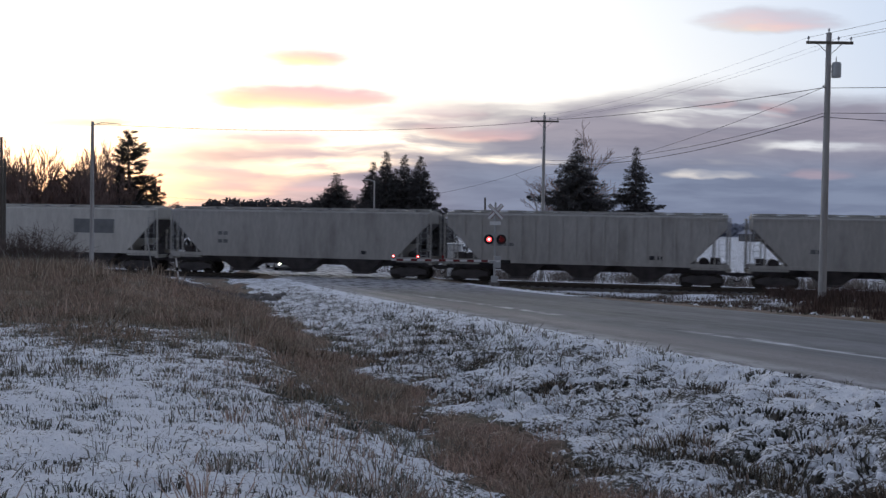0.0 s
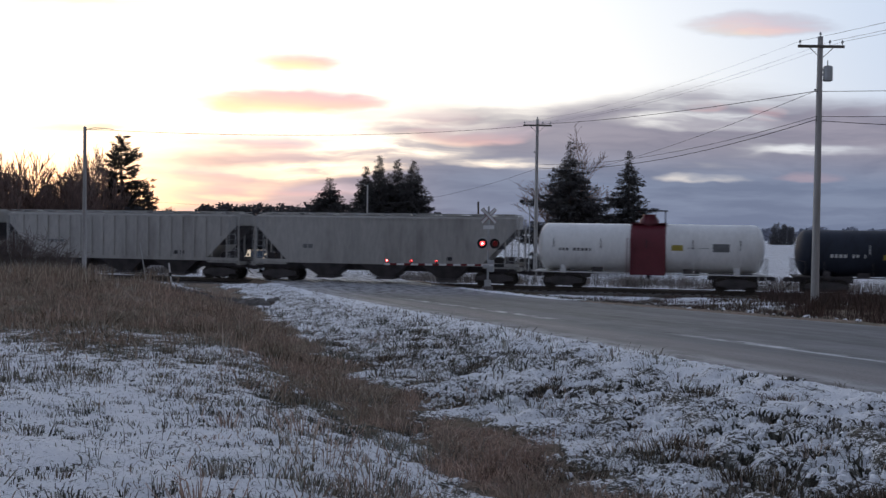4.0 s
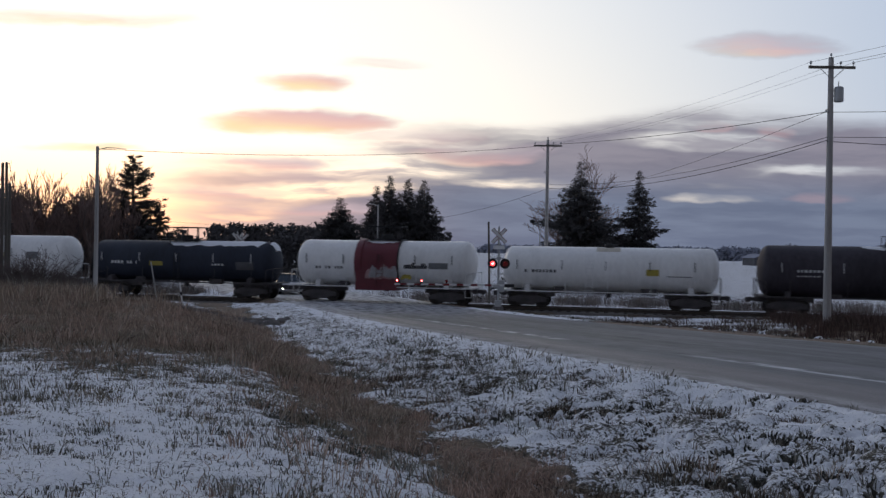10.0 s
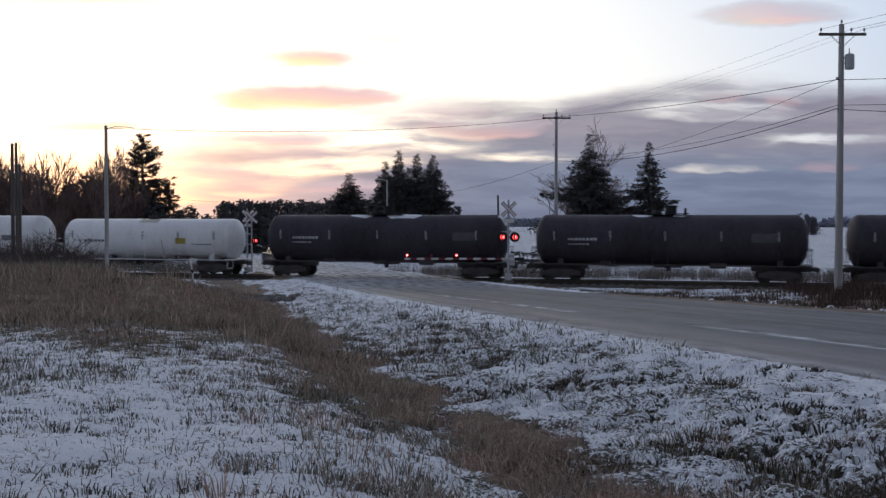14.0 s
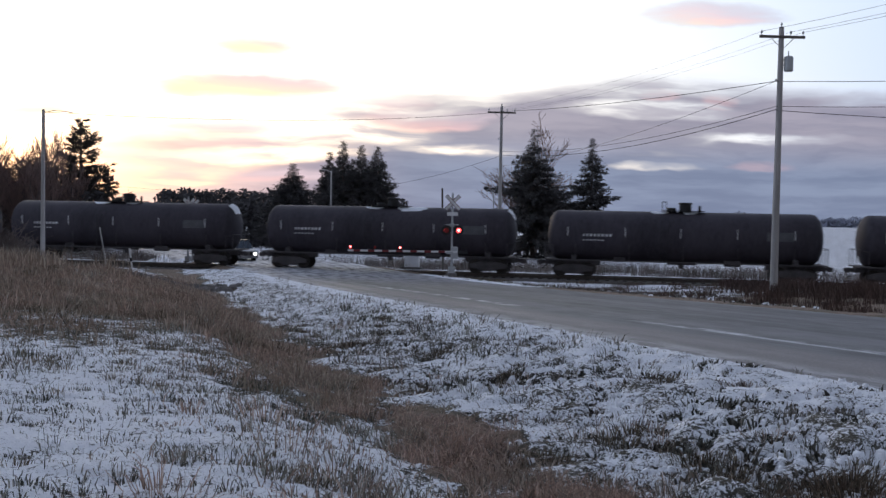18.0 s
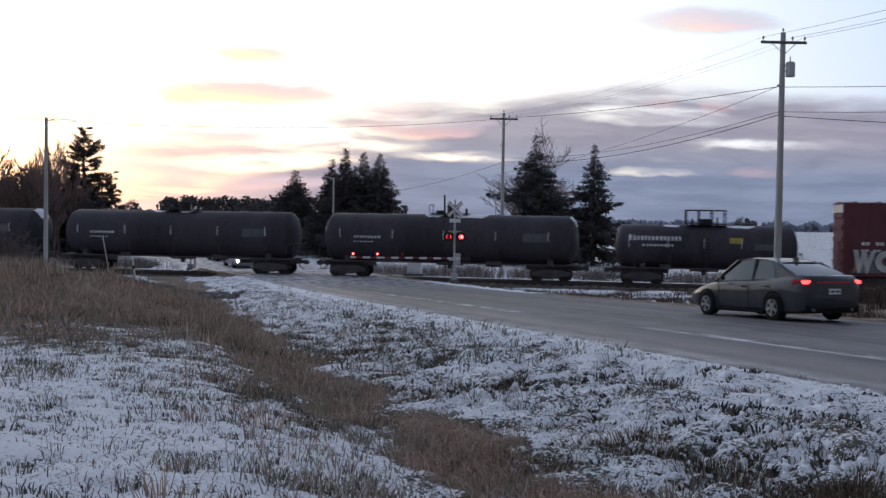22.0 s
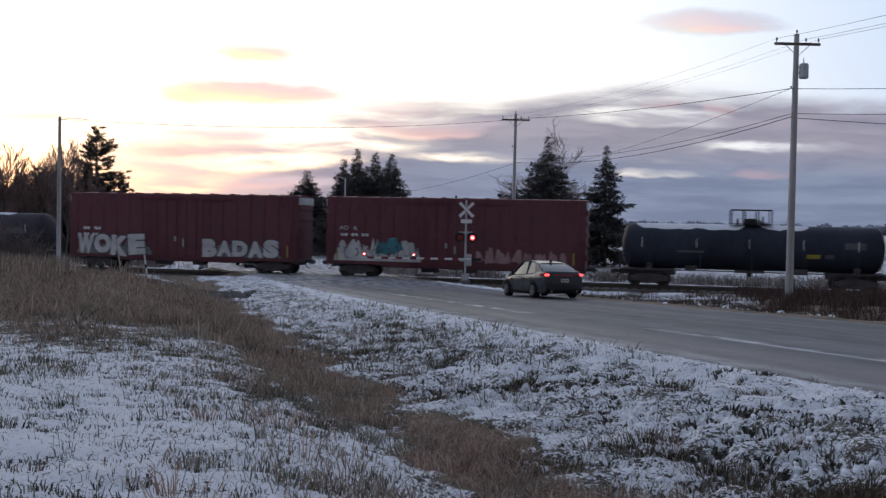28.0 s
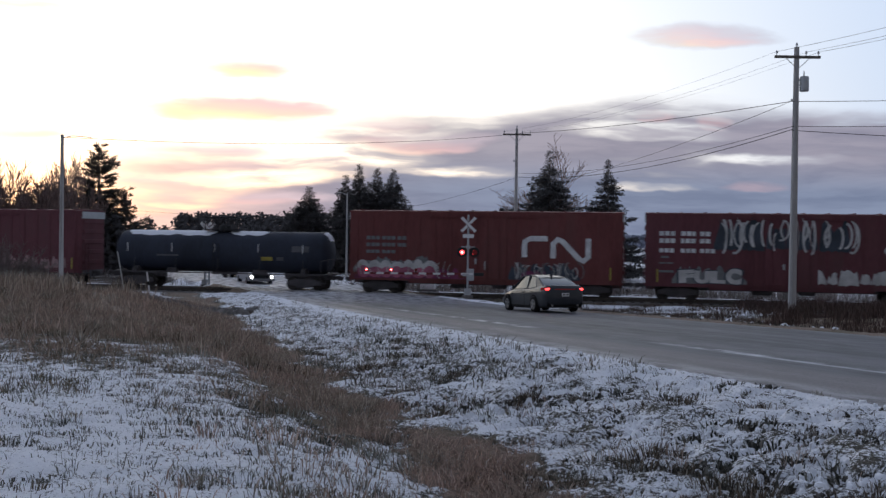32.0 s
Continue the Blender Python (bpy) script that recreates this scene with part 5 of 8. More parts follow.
# ---------------------------------------------------------------- crossing signals
FLASH, SWITCH = 1.2331, 2.9      # a full turn of the two lamps; the moment at which the right one takes over
VANES = []                        # vane, phase


def flash_lamp(parent, x, z, phase, y=-0.22):
    """A round lamp in a black target; an added turning vane hides the steady bulb to make it flash."""
    target = part("target", Shape().lathe([(0.0, 0.30), (0.02, 0.31)], 24, "y", (x, y + 0.10, z)), M_BLACK, parent, "round black lamp target", smooth=40)
    part("housing", Shape().lathe([(0.0, 0.155), (0.24, 0.15), (0.30, 0.08)], 20, "y", (x, y + 0.02, z)), M_BLACK, target, smooth=40)
    hood = Shape()
    ring = [(math.cos(a) * 0.165, math.sin(a) * 0.165) for a in np.linspace(radians(-20), radians(200), 15)]
    hood.loft([[(x + c, y + 0.05, z + s) for c, s in ring], [(x + c, y - 0.17 - 0.10 * max(0, s), z + s) for c, s in ring]], closed=False, caps=False)
    part("visor", hood, M_BLACK, target)
    part("lens", Shape().lathe([(0.02, 0.15), (0.0, 0.145), (-0.015, 0.09)], 20, "y", (x, y, z)), M_SIGNAL, target, "red glass lamp lens", smooth=60)
    part("bulb", Shape().lathe([(0.0, 0.06), (-0.02, 0.035)], 14, "y", (x, y - 0.012, z)), M_SIGNALCORE, target)
    # one added disc, turned face-on to cover the lens and edge-on to show it
    vane = part("vane", Shape().lathe([(-0.003, 0.152), (0.003, 0.152)], 20, "y", (0, 0, 0)), M_VANE, target, at=pose(x, y - 0.05, z))
    VANES.append((vane, (x, y - 0.05, z), phase))


def crossbuck(parent, z, size=1.2, y=-0.10):
    for a in (45, -45):
        b = Shape().box(-size / 2, size / 2, -0.012, 0.012, -0.115, 0.115)
        blade = part("blade", b, M_WHITE, parent, "white reflective crossing blade", bevel=0.004, at=pose(0, y - (0.03 if a > 0 else 0), z, 0, a, 0))
        for e in (-0.098, 0.098):
            part("edge_stripe", Shape().box(-size / 2 + 0.02, size / 2 - 0.02, -0.0155, -0.0125, e - 0.014, e + 0.014), M_STAKERED, blade, "thin red edge stripe")


def crossing_mast(x, y, z, turn, gate, label):
    ob = thing("crossing_signal", label, "crossing signal", "crossing signals", pose(x, y, z, 0, 0, turn))
    part("foundation", Shape().lathe([(-0.5, 0.34), (0.10, 0.34), (0.12, 0.28)], 12, "z"), M_BALLAST, ob)
    part("junction_base", Shape().box(-0.19, 0.19, -0.19, 0.19, 0.1, 0.50), M_GALV, ob, bevel=0.02)
    part("mast", Shape().tube((0, 0, 0.4), (0, 0, 4.95), 0.068, 0.062, 14), M_GALV, ob, "silver steel mast", smooth=50)
    part("cap", Shape().lathe([(4.95, 0.07), (5.0, 0.05), (5.05, 0.01)], 12, "z"), M_GALV, ob)
    crossbuck(ob, 4.44)
    part("track_sign", Shape().box(-0.34, 0.34, -0.12, -0.095, 3.62, 3.85), M_WHITE, ob, "white tab with the number of tracks", bevel=0.004)
    part("lamp_arm", Shape().tube((-0.42, 0, 3.06), (0.42, 0, 3.06), 0.035, 0.035, 10).box(-0.12, 0.12, -0.1, 0.1, 2.95, 3.15), M_GALV, ob)
    flash_lamp(ob, -0.385, 2.74, 0)
    flash_lamp(ob, 0.385, 2.74, 1)
    if gate:
        part("gate_housing", Shape().box(-0.05, 0.36, -0.26, 0.26, 1.0, 1.72), M_GALV, ob, "silver gate drive box", bevel=0.03)
        part("gate_bracket", Shape().box(-0.36, 0.05, -0.34, -0.28, 1.28, 1.44), M_GALV, ob)
        arm = part("gate_arm", Shape().box(-6.35, 0.3, -0.33, -0.29, 1.36, 1.48), M_WHITE, ob, "white gate arm with red stripes", bevel=0.006)
        stripe = Shape().box(-0.2, 0.2, -0.337, -0.283, 1.357, 1.483).mesh("stripe", M_STAKERED)
        for k in range(7):
            part("stripe", stripe, None, arm, at=pose(-0.65 - 0.86 * k, 0, 0))
        weight = Shape().box(0.36, 0.95, -0.33, -0.26, 1.3, 1.5)
        part("counterweight", weight, M_BLACK, ob, bevel=0.02)
        for px, phase in ((-6.2, None), (-4.72, 2), (-3.2, 3)):
            cup = part("gate_lamp", Shape().box(px - 0.05, px + 0.05, -0.36, -0.28, 1.49, 1.56).lathe([(-0.37, 0.085), (-0.30, 0.085)], 14, "y", (px, 0, 1.64)), M_BLACK, ob)
            part("lens", Shape().lathe([(-0.395, 0.05), (-0.37, 0.078)], 14, "y", (px, 0, 1.64)), M_SIGNAL, cup, "red gate lamp lens", smooth=60)
            part("bulb", Shape().lathe([(-0.405, 0.02), (-0.39, 0.04)], 10, "y", (px, 0, 1.64)), M_SIGNALCORE, cup)
            if phase is not None:
                # added disc that covers the steady gate lamp in place of switching it
                vane = part("vane", Shape().lathe([(-0.003, 0.082), (0.003, 0.082)], 14, "y"), M_VANE, cup, at=pose(px, -0.42, 1.64))
                VANES.append((vane, (px, -0.42, 1.64), phase))
    return ob


crossing_mast(3.2, 61, 0.12, 3, True, "silver crossing signal mast with white crossbuck, red lamps and lowered gate")
crossing_mast(-16.2, 77, -0.25, 168, False, "silver crossing signal mast seen from behind, with white crossbuck")
far_front = thing("crossing_signal", "white crossbuck and red lamp on a post beyond the track", "crossing signal", "crossing signals", pose(-15.7, 76.2, -0.2, 0, 0, 4))
part("post", Shape().tube((0, 0, -0.2), (0, 0, 4.6), 0.06, 0.055, 10), M_GALV, far_front, smooth=50)
crossbuck(far_front, 4.3)
flash_lamp(far_front, 0.3, 2.5, 1)

bungalow_pole = thing("signal_pole", "dark slanted post beyond the track", "pole", "", pose(3.25, 74, -0.3, 0, -1.5, 0))
part("post", Shape().tube((0, 0, -0.2), (0, 0, 6.05), 0.085, 0.07, 8), M_POLEDARK, bungalow_pole)

cabinet = thing("signal_cabinet", "white steel signal cabinet on a concrete pad beyond the track", "cabinet", "", pose(0.95, 74.5, ground_z(0.95, 74.5), 0, 0, -10))
part("pad", Shape().box(-0.75, 0.75, -0.55, 0.55, -0.3, 0.22), M_BALLAST, cabinet, bevel=0.02)
part("body", Shape().box(-0.52, 0.52, -0.40, 0.40, 0.22, 2.55), M_WHITE, cabinet, bevel=0.02)
part("roof", Shape().loft([[(x, -0.48, 2.55), (x, 0.48, 2.55), (x, 0.48, 2.62), (x, 0.0, 2.72), (x, -0.48, 2.62)] for x in (-0.58, 0.58)]), M_GALV, cabinet)
door = part("door", Shape().box(-0.42, 0.42, -0.43, -0.402, 0.36, 2.42), M_WHITE, cabinet, bevel=0.008)
part("handle", Shape().box(0.28, 0.32, -0.47, -0.43, 1.25, 1.48), M_GALV, door)
part("vent", Shape().box(-0.22, 0.22, -0.436, -0.43, 2.14, 2.22), M_GALV, door)

stake = thing("marker_stake", "white marker stake leaning in the snow", "stake", "", pose(-11.9, 45, ground_z(-11.9, 45), 0, -8, 0))
part("post", Shape().box(-0.035, 0.035, -0.02, 0.02, -0.2, 1.15), M_WHITE, stake, bevel=0.006)
part("band", Shape().box(-0.037, 0.037, -0.022, 0.022, 0.55, 0.72), M_BLACK, stake)
stick = thing("marker_stake", "thin grey stake leaning in the dry grass", "stake", "", pose(-13.35, 46, ground_z(-13.35, 46), 0, -10, 4))
part("post", Shape().box(-0.025, 0.025, -0.025, 0.025, -0.2, 1.85), M_GALV, stick, bevel=0.004)

# ---------------------------------------------------------------- the train
# every car stands in its own space: x along the track, -y towards the road we stand on, z up from the rail
WHEELS = []
R_WHEEL = 0.46


def bogie_mesh():
    sh = Shape()
    for y in (-1.0, 1.0):
        sh.prism([(-1.22, 0.62), (-1.22, 0.36), (-0.80, 0.36), (-0.42, 0.20), (0.42, 0.20), (0.80, 0.36), (1.22, 0.36), (1.22, 0.62), (0.60, 0.78), (-0.60, 0.78)], y - 0.09, y + 0.09)
        for x in (-0.885, 0.885):
            sh.lathe([(-0.15, 0.11), (0.15, 0.11)], 10, "y", (x, y, R_WHEEL))
        sh.box(-0.28, 0.28, y - 0.13, y + 0.13, 0.34, 0.62)
    sh.box(-0.24, 0.24, -1.0, 1.0, 0.52, 0.80)
    return sh.mesh("bogie", M_UNDER)


def wheelset_mesh():
    sh = Shape()
    for y in (-0.72, 0.72):
        o = 1 if y > 0 else -1
        sh.lathe([(y - 0.07 * o, R_WHEEL + 0.02), (y - 0.04 * o, R_WHEEL + 0.02), (y - 0.035 * o, R_WHEEL), (y + 0.07 * o, R_WHEEL - 0.01), (y + 0.07 * o, R_WHEEL - 0.07), (y + 0.03 * o, R_WHEEL - 0.09), (y + 0.03 * o, 0.16), (y + 0.07 * o, 0.14), (y + 0.07 * o, 0.03)], 24, "y")
    sh.tube((0, -0.95, 0), (0, 0.95, 0), 0.085, 0.085, 10)
    return sh.mesh("wheelset", M_STEEL, 35)


BOGIE, WHEELSET = bogie_mesh(), wheelset_mesh()
COUPLER = Shape().box(-0.35, 0.10, -0.10, 0.10, 0.76, 0.98).prism([(0.08, 0.70), (0.34, 0.70), (0.40, 0.80), (0.40, 0.96), (0.08, 1.02)], -0.17, 0.17).mesh("coupler", M_UNDER)
BRAKEHOSE = Shape().path([(0, 0, 0.78), (0.10, 0, 0.55), (0.22, 0, 0.44), (0.36, 0, 0.42)], 0.028, 6).mesh("brake_hose", M_RUBBER)


def running_gear(ob, half, inset):
    """Two bogies with their wheelsets, couplers and hoses."""
    for s in (-1, 1):
        b = part("bogie", BOGIE, None, ob, "dark cast steel bogie", at=pose(s * (half - inset), 0, 0))
        for x in (-0.885, 0.885):
            w = part("wheelset", WHEELSET, None, b, at=pose(x, 0, R_WHEEL))
            WHEELS.append((w, x))
        part("coupler", COUPLER, None, ob, at=pose(s * (half + 0.28), 0, 0, 0, 0, 0 if s > 0 else 180))
        part("brake_hose", BRAKEHOSE, None, ob, at=pose(s * (half + 0.10), -0.3 * s, 0, 0, 0, 0 if s > 0 else 180))


def ladder(x, y, z0, z1, wide=0.42, rungs=6, along="x"):
    sh = Shape()
    a, b = (-wide / 2, wide / 2)
    for o in (a, b):
        p = (x + o, y) if along == "x" else (x, y + o)
        sh.box(p[0] - 0.016, p[0] + 0.016, p[1] - 0.016, p[1] + 0.016, z0, z1)
    for i in range(rungs):
        z = z0 + (z1 - z0) * (i + 0.5) / rungs
        if along == "x":
            sh.tube((x + a, y, z), (x + b, y, z), 0.012, 0.012, 5)
        else:
            sh.tube((x, y + a, z), (x, y + b, z), 0.012, 0.012, 5)
    return sh


def plate(x0, x1, z0, z1, y, thick=0.008):
    return Shape().box(x0, x1, y - thick, y, z0, z1)


def bars(x0, z0, widths, h, y, gap=0.09):
    sh, x = Shape(), x0
    for w in widths:
        if w > 0:
            sh.box(x, x + w, y - 0.01, y, z0, z0 + h)
        x += abs(w) + gap
    return sh


def hopper_car(u0, u1, mat, ribs, label, marks):
    half = (u1 - u0) / 2
    ob = thing("hopper_car", label, "freight car", "train cars", on_track((u0 + u1) / 2))
    run, sl, e = half - 2.45, 1.45, half - 0.25
    top, wide = 4.42, 1.52
    prof = [(-run, sl), (run, sl), (e, 3.75), (e, top), (-e, top), (-e, 3.75)]
    body = Shape().loft([[(x, -wide, z) for x, z in prof], [(x, wide, z) for x, z in prof]])
    body = part("body", body, mat, ob, bevel=0.05)
    roof = Shape().loft([[(x, y, z) for y, z in ((-wide - 0.02, top - 0.02), (-1.0, top + 0.14), (0, top + 0.20), (1.0, top + 0.14), (wide + 0.02, top - 0.02))] for x in (-e - 0.04, e + 0.04)], closed=True)
    part("roof", roof, mat, ob)
    part("top_rail", Shape().box(-e - 0.02, e + 0.02, -wide - 0.045, -wide + 0.02, top - 0.14, top).box(-e - 0.02, e + 0.02, wide - 0.02, wide + 0.045, top - 0.14, top), mat, ob)
    part("side_sill", Shape().box(-half + 0.1, half - 0.1, -wide - 0.05, -wide + 0.12, sl - 0.16, sl + 0.06).box(-half + 0.1, half - 0.1, wide - 0.12, wide + 0.05, sl - 0.16, sl + 0.06), mat, ob)
    walk_ = Shape()
    for y in (-0.95, 0.95):
        walk_.box(-e, e, y - 0.22, y + 0.22, top + 0.24, top + 0.27)
    for i in range(9):
        x = -e + (2 * e) * (i + 0.5) / 9
        walk_.box(x - 0.03, x + 0.03, -1.15, 1.15, top + 0.08, top + 0.24)
    part("running_board", walk_, M_GALV, ob, "galvanised roof walkway")
    hatch = Shape().box(-0.62, 0.62, -0.36, 0.36, 0, 0.12).mesh("hatch", mat)
    for i in range(10):
        part("hatch", hatch, None, ob, at=pose(-e + 2 * e * (i + 0.5) / 10, 0, top + 0.18))
    # upright ribs, or faint weld seams on the smooth-sided cars
    count, w, d = (16, 0.055, 0.09) if ribs else (13, 0.02, 0.012)
    rib = Shape().box(-w, w, -d, 0.0, sl + 0.06, top - 0.14).mesh("rib", mat)
    short = Shape().box(-w, w, -d, 0.0, 3.0, top - 0.14).mesh("rib", mat)
    for i in range(count):
        x = -run + 0.1 + (2 * run - 0.2) * i / (count - 1)
        part("rib", rib, None, body, at=pose(x, -wide, 0))
        part("rib", rib, None, body, at=pose(x, wide, 0, 0, 0, 180))
    for s in (-1, 1):
        part("rib", short, None, body, at=pose(s * (run + 1.0), -wide, 0))
    # three outlet bays and the centre sill
    part("centre_sill", Shape().box(-half, half, -0.32, 0.32, 0.82, 1.32), M_UNDER, ob)
    bay = Shape().loft([[(-1.9, -1.35, sl - 0.02), (1.9, -1.35, sl - 0.02), (1.9, 1.35, sl - 0.02), (-1.9, 1.35, sl - 0.02)], [(-0.55, -0.8, 0.42), (0.55, -0.8, 0.42), (0.55, 0.8, 0.42), (-0.55, 0.8, 0.42)]]).mesh("outlet_bay", M_UNDER)
    gate = Shape().box(-0.62, 0.62, -0.95, 0.95, 0.28, 0.42).mesh("outlet_gate", M_UNDER)
    for x in (-run * 0.62, 0, run * 0.62):
        b = part("outlet_bay", bay, None, ob, "dark funnel-shaped outlet bay", at=pose(x, 0, 0))
        part("outlet_gate", gate, None, b)
    for s in (-1, 1):
        part("end_platform", Shape().box(s * half - 0.12 * s - 0.12, s * half - 0.12 * s + 0.12, -wide, wide, 1.02, 1.24).box(min(s * run, s * half), max(s * run, s * half), -wide, -wide + 0.25, 1.16, 1.26), mat, ob)
        for y in (-wide + 0.05, wide - 0.05):
            for x in (half - 0.12, half - 1.0, run + 0.35):
                part("end_post", Shape().box(s * x - 0.045, s * x + 0.045, y - 0.045, y + 0.045, 1.2, 3.9 if x < half - 1.2 else 4.4), mat, ob)
        part("slope_sheet", Shape().loft([[(s * (run - 0.02), -wide + 0.1, sl), (s * (run - 0.02), wide - 0.1, sl), (s * e, wide - 0.1, 3.72), (s * e, -wide + 0.1, 3.72)], [(s * (run - 0.10), -wide + 0.1, sl), (s * (run - 0.10), wide - 0.1, sl), (s * (e - 0.08), wide - 0.1, 3.72), (s * (e - 0.08), -wide + 0.1, 3.72)]]), M_UNDER, ob)
        part("ladder", ladder(s * (half - 0.55), -wide - 0.02, 1.1, top, 0.45, 9), M_GALV, ob)
        part("ladder", ladder(s * (half + 0.02), 0.8, 1.1, top, 0.45, 9, "y"), M_GALV, ob)
        part("brake_gear", Shape().box(s * (half - 0.9) - 0.3, s * (half - 0.9) + 0.3, -0.4, 0.5, 1.3, 1.9), M_UNDER, ob)
        part("air_reservoir", Shape().lathe([(-0.5, 0.3), (0.5, 0.3)], 12, "y", (s * (half - 1.6), 0, 1.6)), M_UNDER, ob)
    for kind, x, z, sx, sz in marks:
        part("stencil", bars(x, z, sx, sz, -wide - 0.004), {"d": M_LETTERDARK, "g": M_PLACARD}[kind], body, "blurred dark stencilled marks")
    running_gear(ob, half, 1.75)
    return ob


def tank_shell(half, r):
    """Places along the car and radii of a shell with domed heads."""
    head = r * 0.42
    pts = [(-half + head * (1 - math.cos(radians(90 * i / 7))), max(0.02, r * math.sin(radians(90 * i / 7)))) for i in range(8)]
    return pts + [(-x, rr) for x, rr in reversed(pts)]


def shell_patch(x0, x1, z0, z1, r, zc, lift=0.008, steps=8):
    """A patch that lies on the road side of the shell between two heights."""
    sh = Shape()
    rings = []
    for rr in (r + lift, r - 0.02):
        ring = []
        for i in range(steps + 1):
            z = z0 + (z1 - z0) * i / steps
            a = math.asin(max(-1, min(1, (z - zc) / r)))
            ring.append((-math.cos(a) * rr, zc + math.sin(a) * rr))
        rings.append(ring)
    out = rings[0] + rings[1][::-1]
    return sh.loft([[(x0, y, z) for y, z in out], [(x1, y, z) for y, z in out]])


def snow_on_top(x0, x1, r, zc, wide, seed, thick=0.05):
    """A ragged strip of snow left along the top of the shell."""
    rnd = random.Random(seed)
    sh, rings = Shape(), []
    k = max(4, int((x1 - x0) / 0.35))
    for i in range(k + 1):
        f = i / k
        w = wide * (0.25 if i in (0, k) else rnd.uniform(0.8, 1.05))
        off = rnd.uniform(-0.05, 0.05)
        ring = []
        for j in range(9):
            a = math.pi / 2 + 0.30 + (off + w * (j / 8 - 0.5) * 2)
            t = thick * math.sin(math.pi * j / 8) * rnd.uniform(0.6, 1.1) + 0.004
            ring.append((x0 + (x1 - x0) * f, math.cos(a) * (r + t), zc + math.sin(a) * (r + t)))
        for j in (8, 0):
            a = math.pi / 2 + 0.30 + (off + w * (j / 8 - 0.5) * 2)
            ring.append((x0 + (x1 - x0) * f, math.cos(a) * (r - 0.03), zc + math.sin(a) * (r - 0.03)))
        rings.append(ring)
    return sh.loft(rings)


def tank_car(u0, u1, r, zc, mat, label, band=None, dome="box", marks=(), walkway=True, snow=(), stubs=True, headsnow=0):
    half = (u1 - u0) / 2
    ob = thing("tank_car", label, "freight car", "train cars", on_track((u0 + u1) / 2))
    shell = part("shell", Shape().lathe(tank_shell(half, r), 40, "x", (0, 0, zc)), mat, ob, smooth=50)
    for i in range(5):
        x = -half * 0.72 + half * 1.44 * i / 4
        part("weld_seam", Shape().lathe([(x - 0.03, r + 0.002), (x, r + 0.008), (x + 0.03, r + 0.002)], 40, "x", (0, 0, zc)), mat, shell)
    light = mat is M_TANKWHITE
    frame = M_WHITE if light else M_UNDER
    if band:
        b0, b1, lift, deep = band
        jac = part("jacket", Shape().lathe([(b0, r - 0.02), (b0, r + lift), (b1, r + lift), (b1, r - 0.02)], 40, "x", (0, 0, zc)), M_BAND, ob, "dark red jacket round the middle of the tank", smooth=30)
        part("skirt", Shape().box(b0 + 0.004, b1 - 0.004, -r - lift + 0.006, r + lift - 0.006, 0.86 if deep else 0.98, zc - 0.02), M_BAND, jac, "flat-sided lower part of the jacket", bevel=0.02)
        if deep:
            for i_, (xa, xb, za, zb, mm) in enumerate(((b0 + 0.7, b1 + 0.02, 1.62, 2.58, M_DUSTPINK), (b0 + 0.95, b1 + 0.05, 1.75, 2.66, M_DUSTGREY))):
                part("graffiti", sprayed_mass(xa, xb, za, zb, -r - lift - 0.012 - 0.012 * i_, 41 + i_)[0], mm, jac, "blotch of grey and pink spray paint")
            part("graffiti", sprayed_mass(b1 + 0.25, b1 + 1.0, 1.65, 2.0, -r - 0.006, 47)[0], M_YELLOW, shell, "faded yellow spray paint")
            part("collar", Shape().lathe([(b0 - 0.12, r), (b0 - 0.06, r + 0.10), (b0 + 0.38, r + 0.13), (b0 + 0.46, r)], 40, "x", (0, 0, zc)), M_BAND, jac, "dark red raised collar", smooth=30)
            part("end_plate", Shape().lathe([(b1 - 0.03, r), (b1 - 0.02, r + 0.09), (b1 + 0.05, r + 0.09), (b1 + 0.06, r)], 40, "x", (0, 0, zc)), M_BLACK, jac)
            part("deck_snow", snow_on_top(b0 + 0.6, b1 - 0.1, r + lift, zc, 0.28, 5), M_SNOWCAP, ob, "snow on the platform", smooth=60)
    # stub sills, bolsters and the cradle
    for s in (-1, 1):
        part("stub_sill", Shape().box(min(s * (half - 3.4), s * (half + 0.1)), max(s * (half - 3.4), s * (half + 0.1)), -0.30, 0.30, 0.72, 1.12), M_UNDER, ob)
        cr = [(y, z) for y, z in ((-1.35, 1.02), (1.35, 1.02), (1.30, 1.35), (0.85, zc - r * 0.72), (-0.85, zc - r * 0.72), (-1.30, 1.35))]
        part("bolster", Shape().loft([[(s * (half - 1.75) - 0.16, y, z) for y, z in cr], [(s * (half - 1.75) + 0.16, y, z) for y, z in cr]]), frame if light else M_UNDER, ob)
        plat = Shape().box(min(s * (half - 0.75), s * (half + 0.12)), max(s * (half - 0.75), s * (half + 0.12)), -1.45, 1.45, 1.06, 1.13)
        part("end_platform", plat, frame, ob)
        ex = s * (half + 0.08)
        part("end_rail", Shape().path([(ex, -1.42, 1.1), (ex, -1.42, 2.13), (ex, -1.40, 2.15), (ex, 1.40, 2.15), (ex, 1.42, 2.13), (ex, 1.42, 1.1)], 0.024), frame, ob)
        for y in (-0.5, 0.5):
            part("rail_post", Shape().tube((ex, y, 1.1), (ex, y, 2.15), 0.02, 0.02, 5), frame, ob)
        part("side_rail", Shape().path([(ex, -1.42, 2.12), (s * (half - 0.43), -1.42, 2.02), (s * (half - 0.45), -1.42, 2.0), (s * (half - 0.45), -1.42, 1.1)], 0.022), frame, ob)
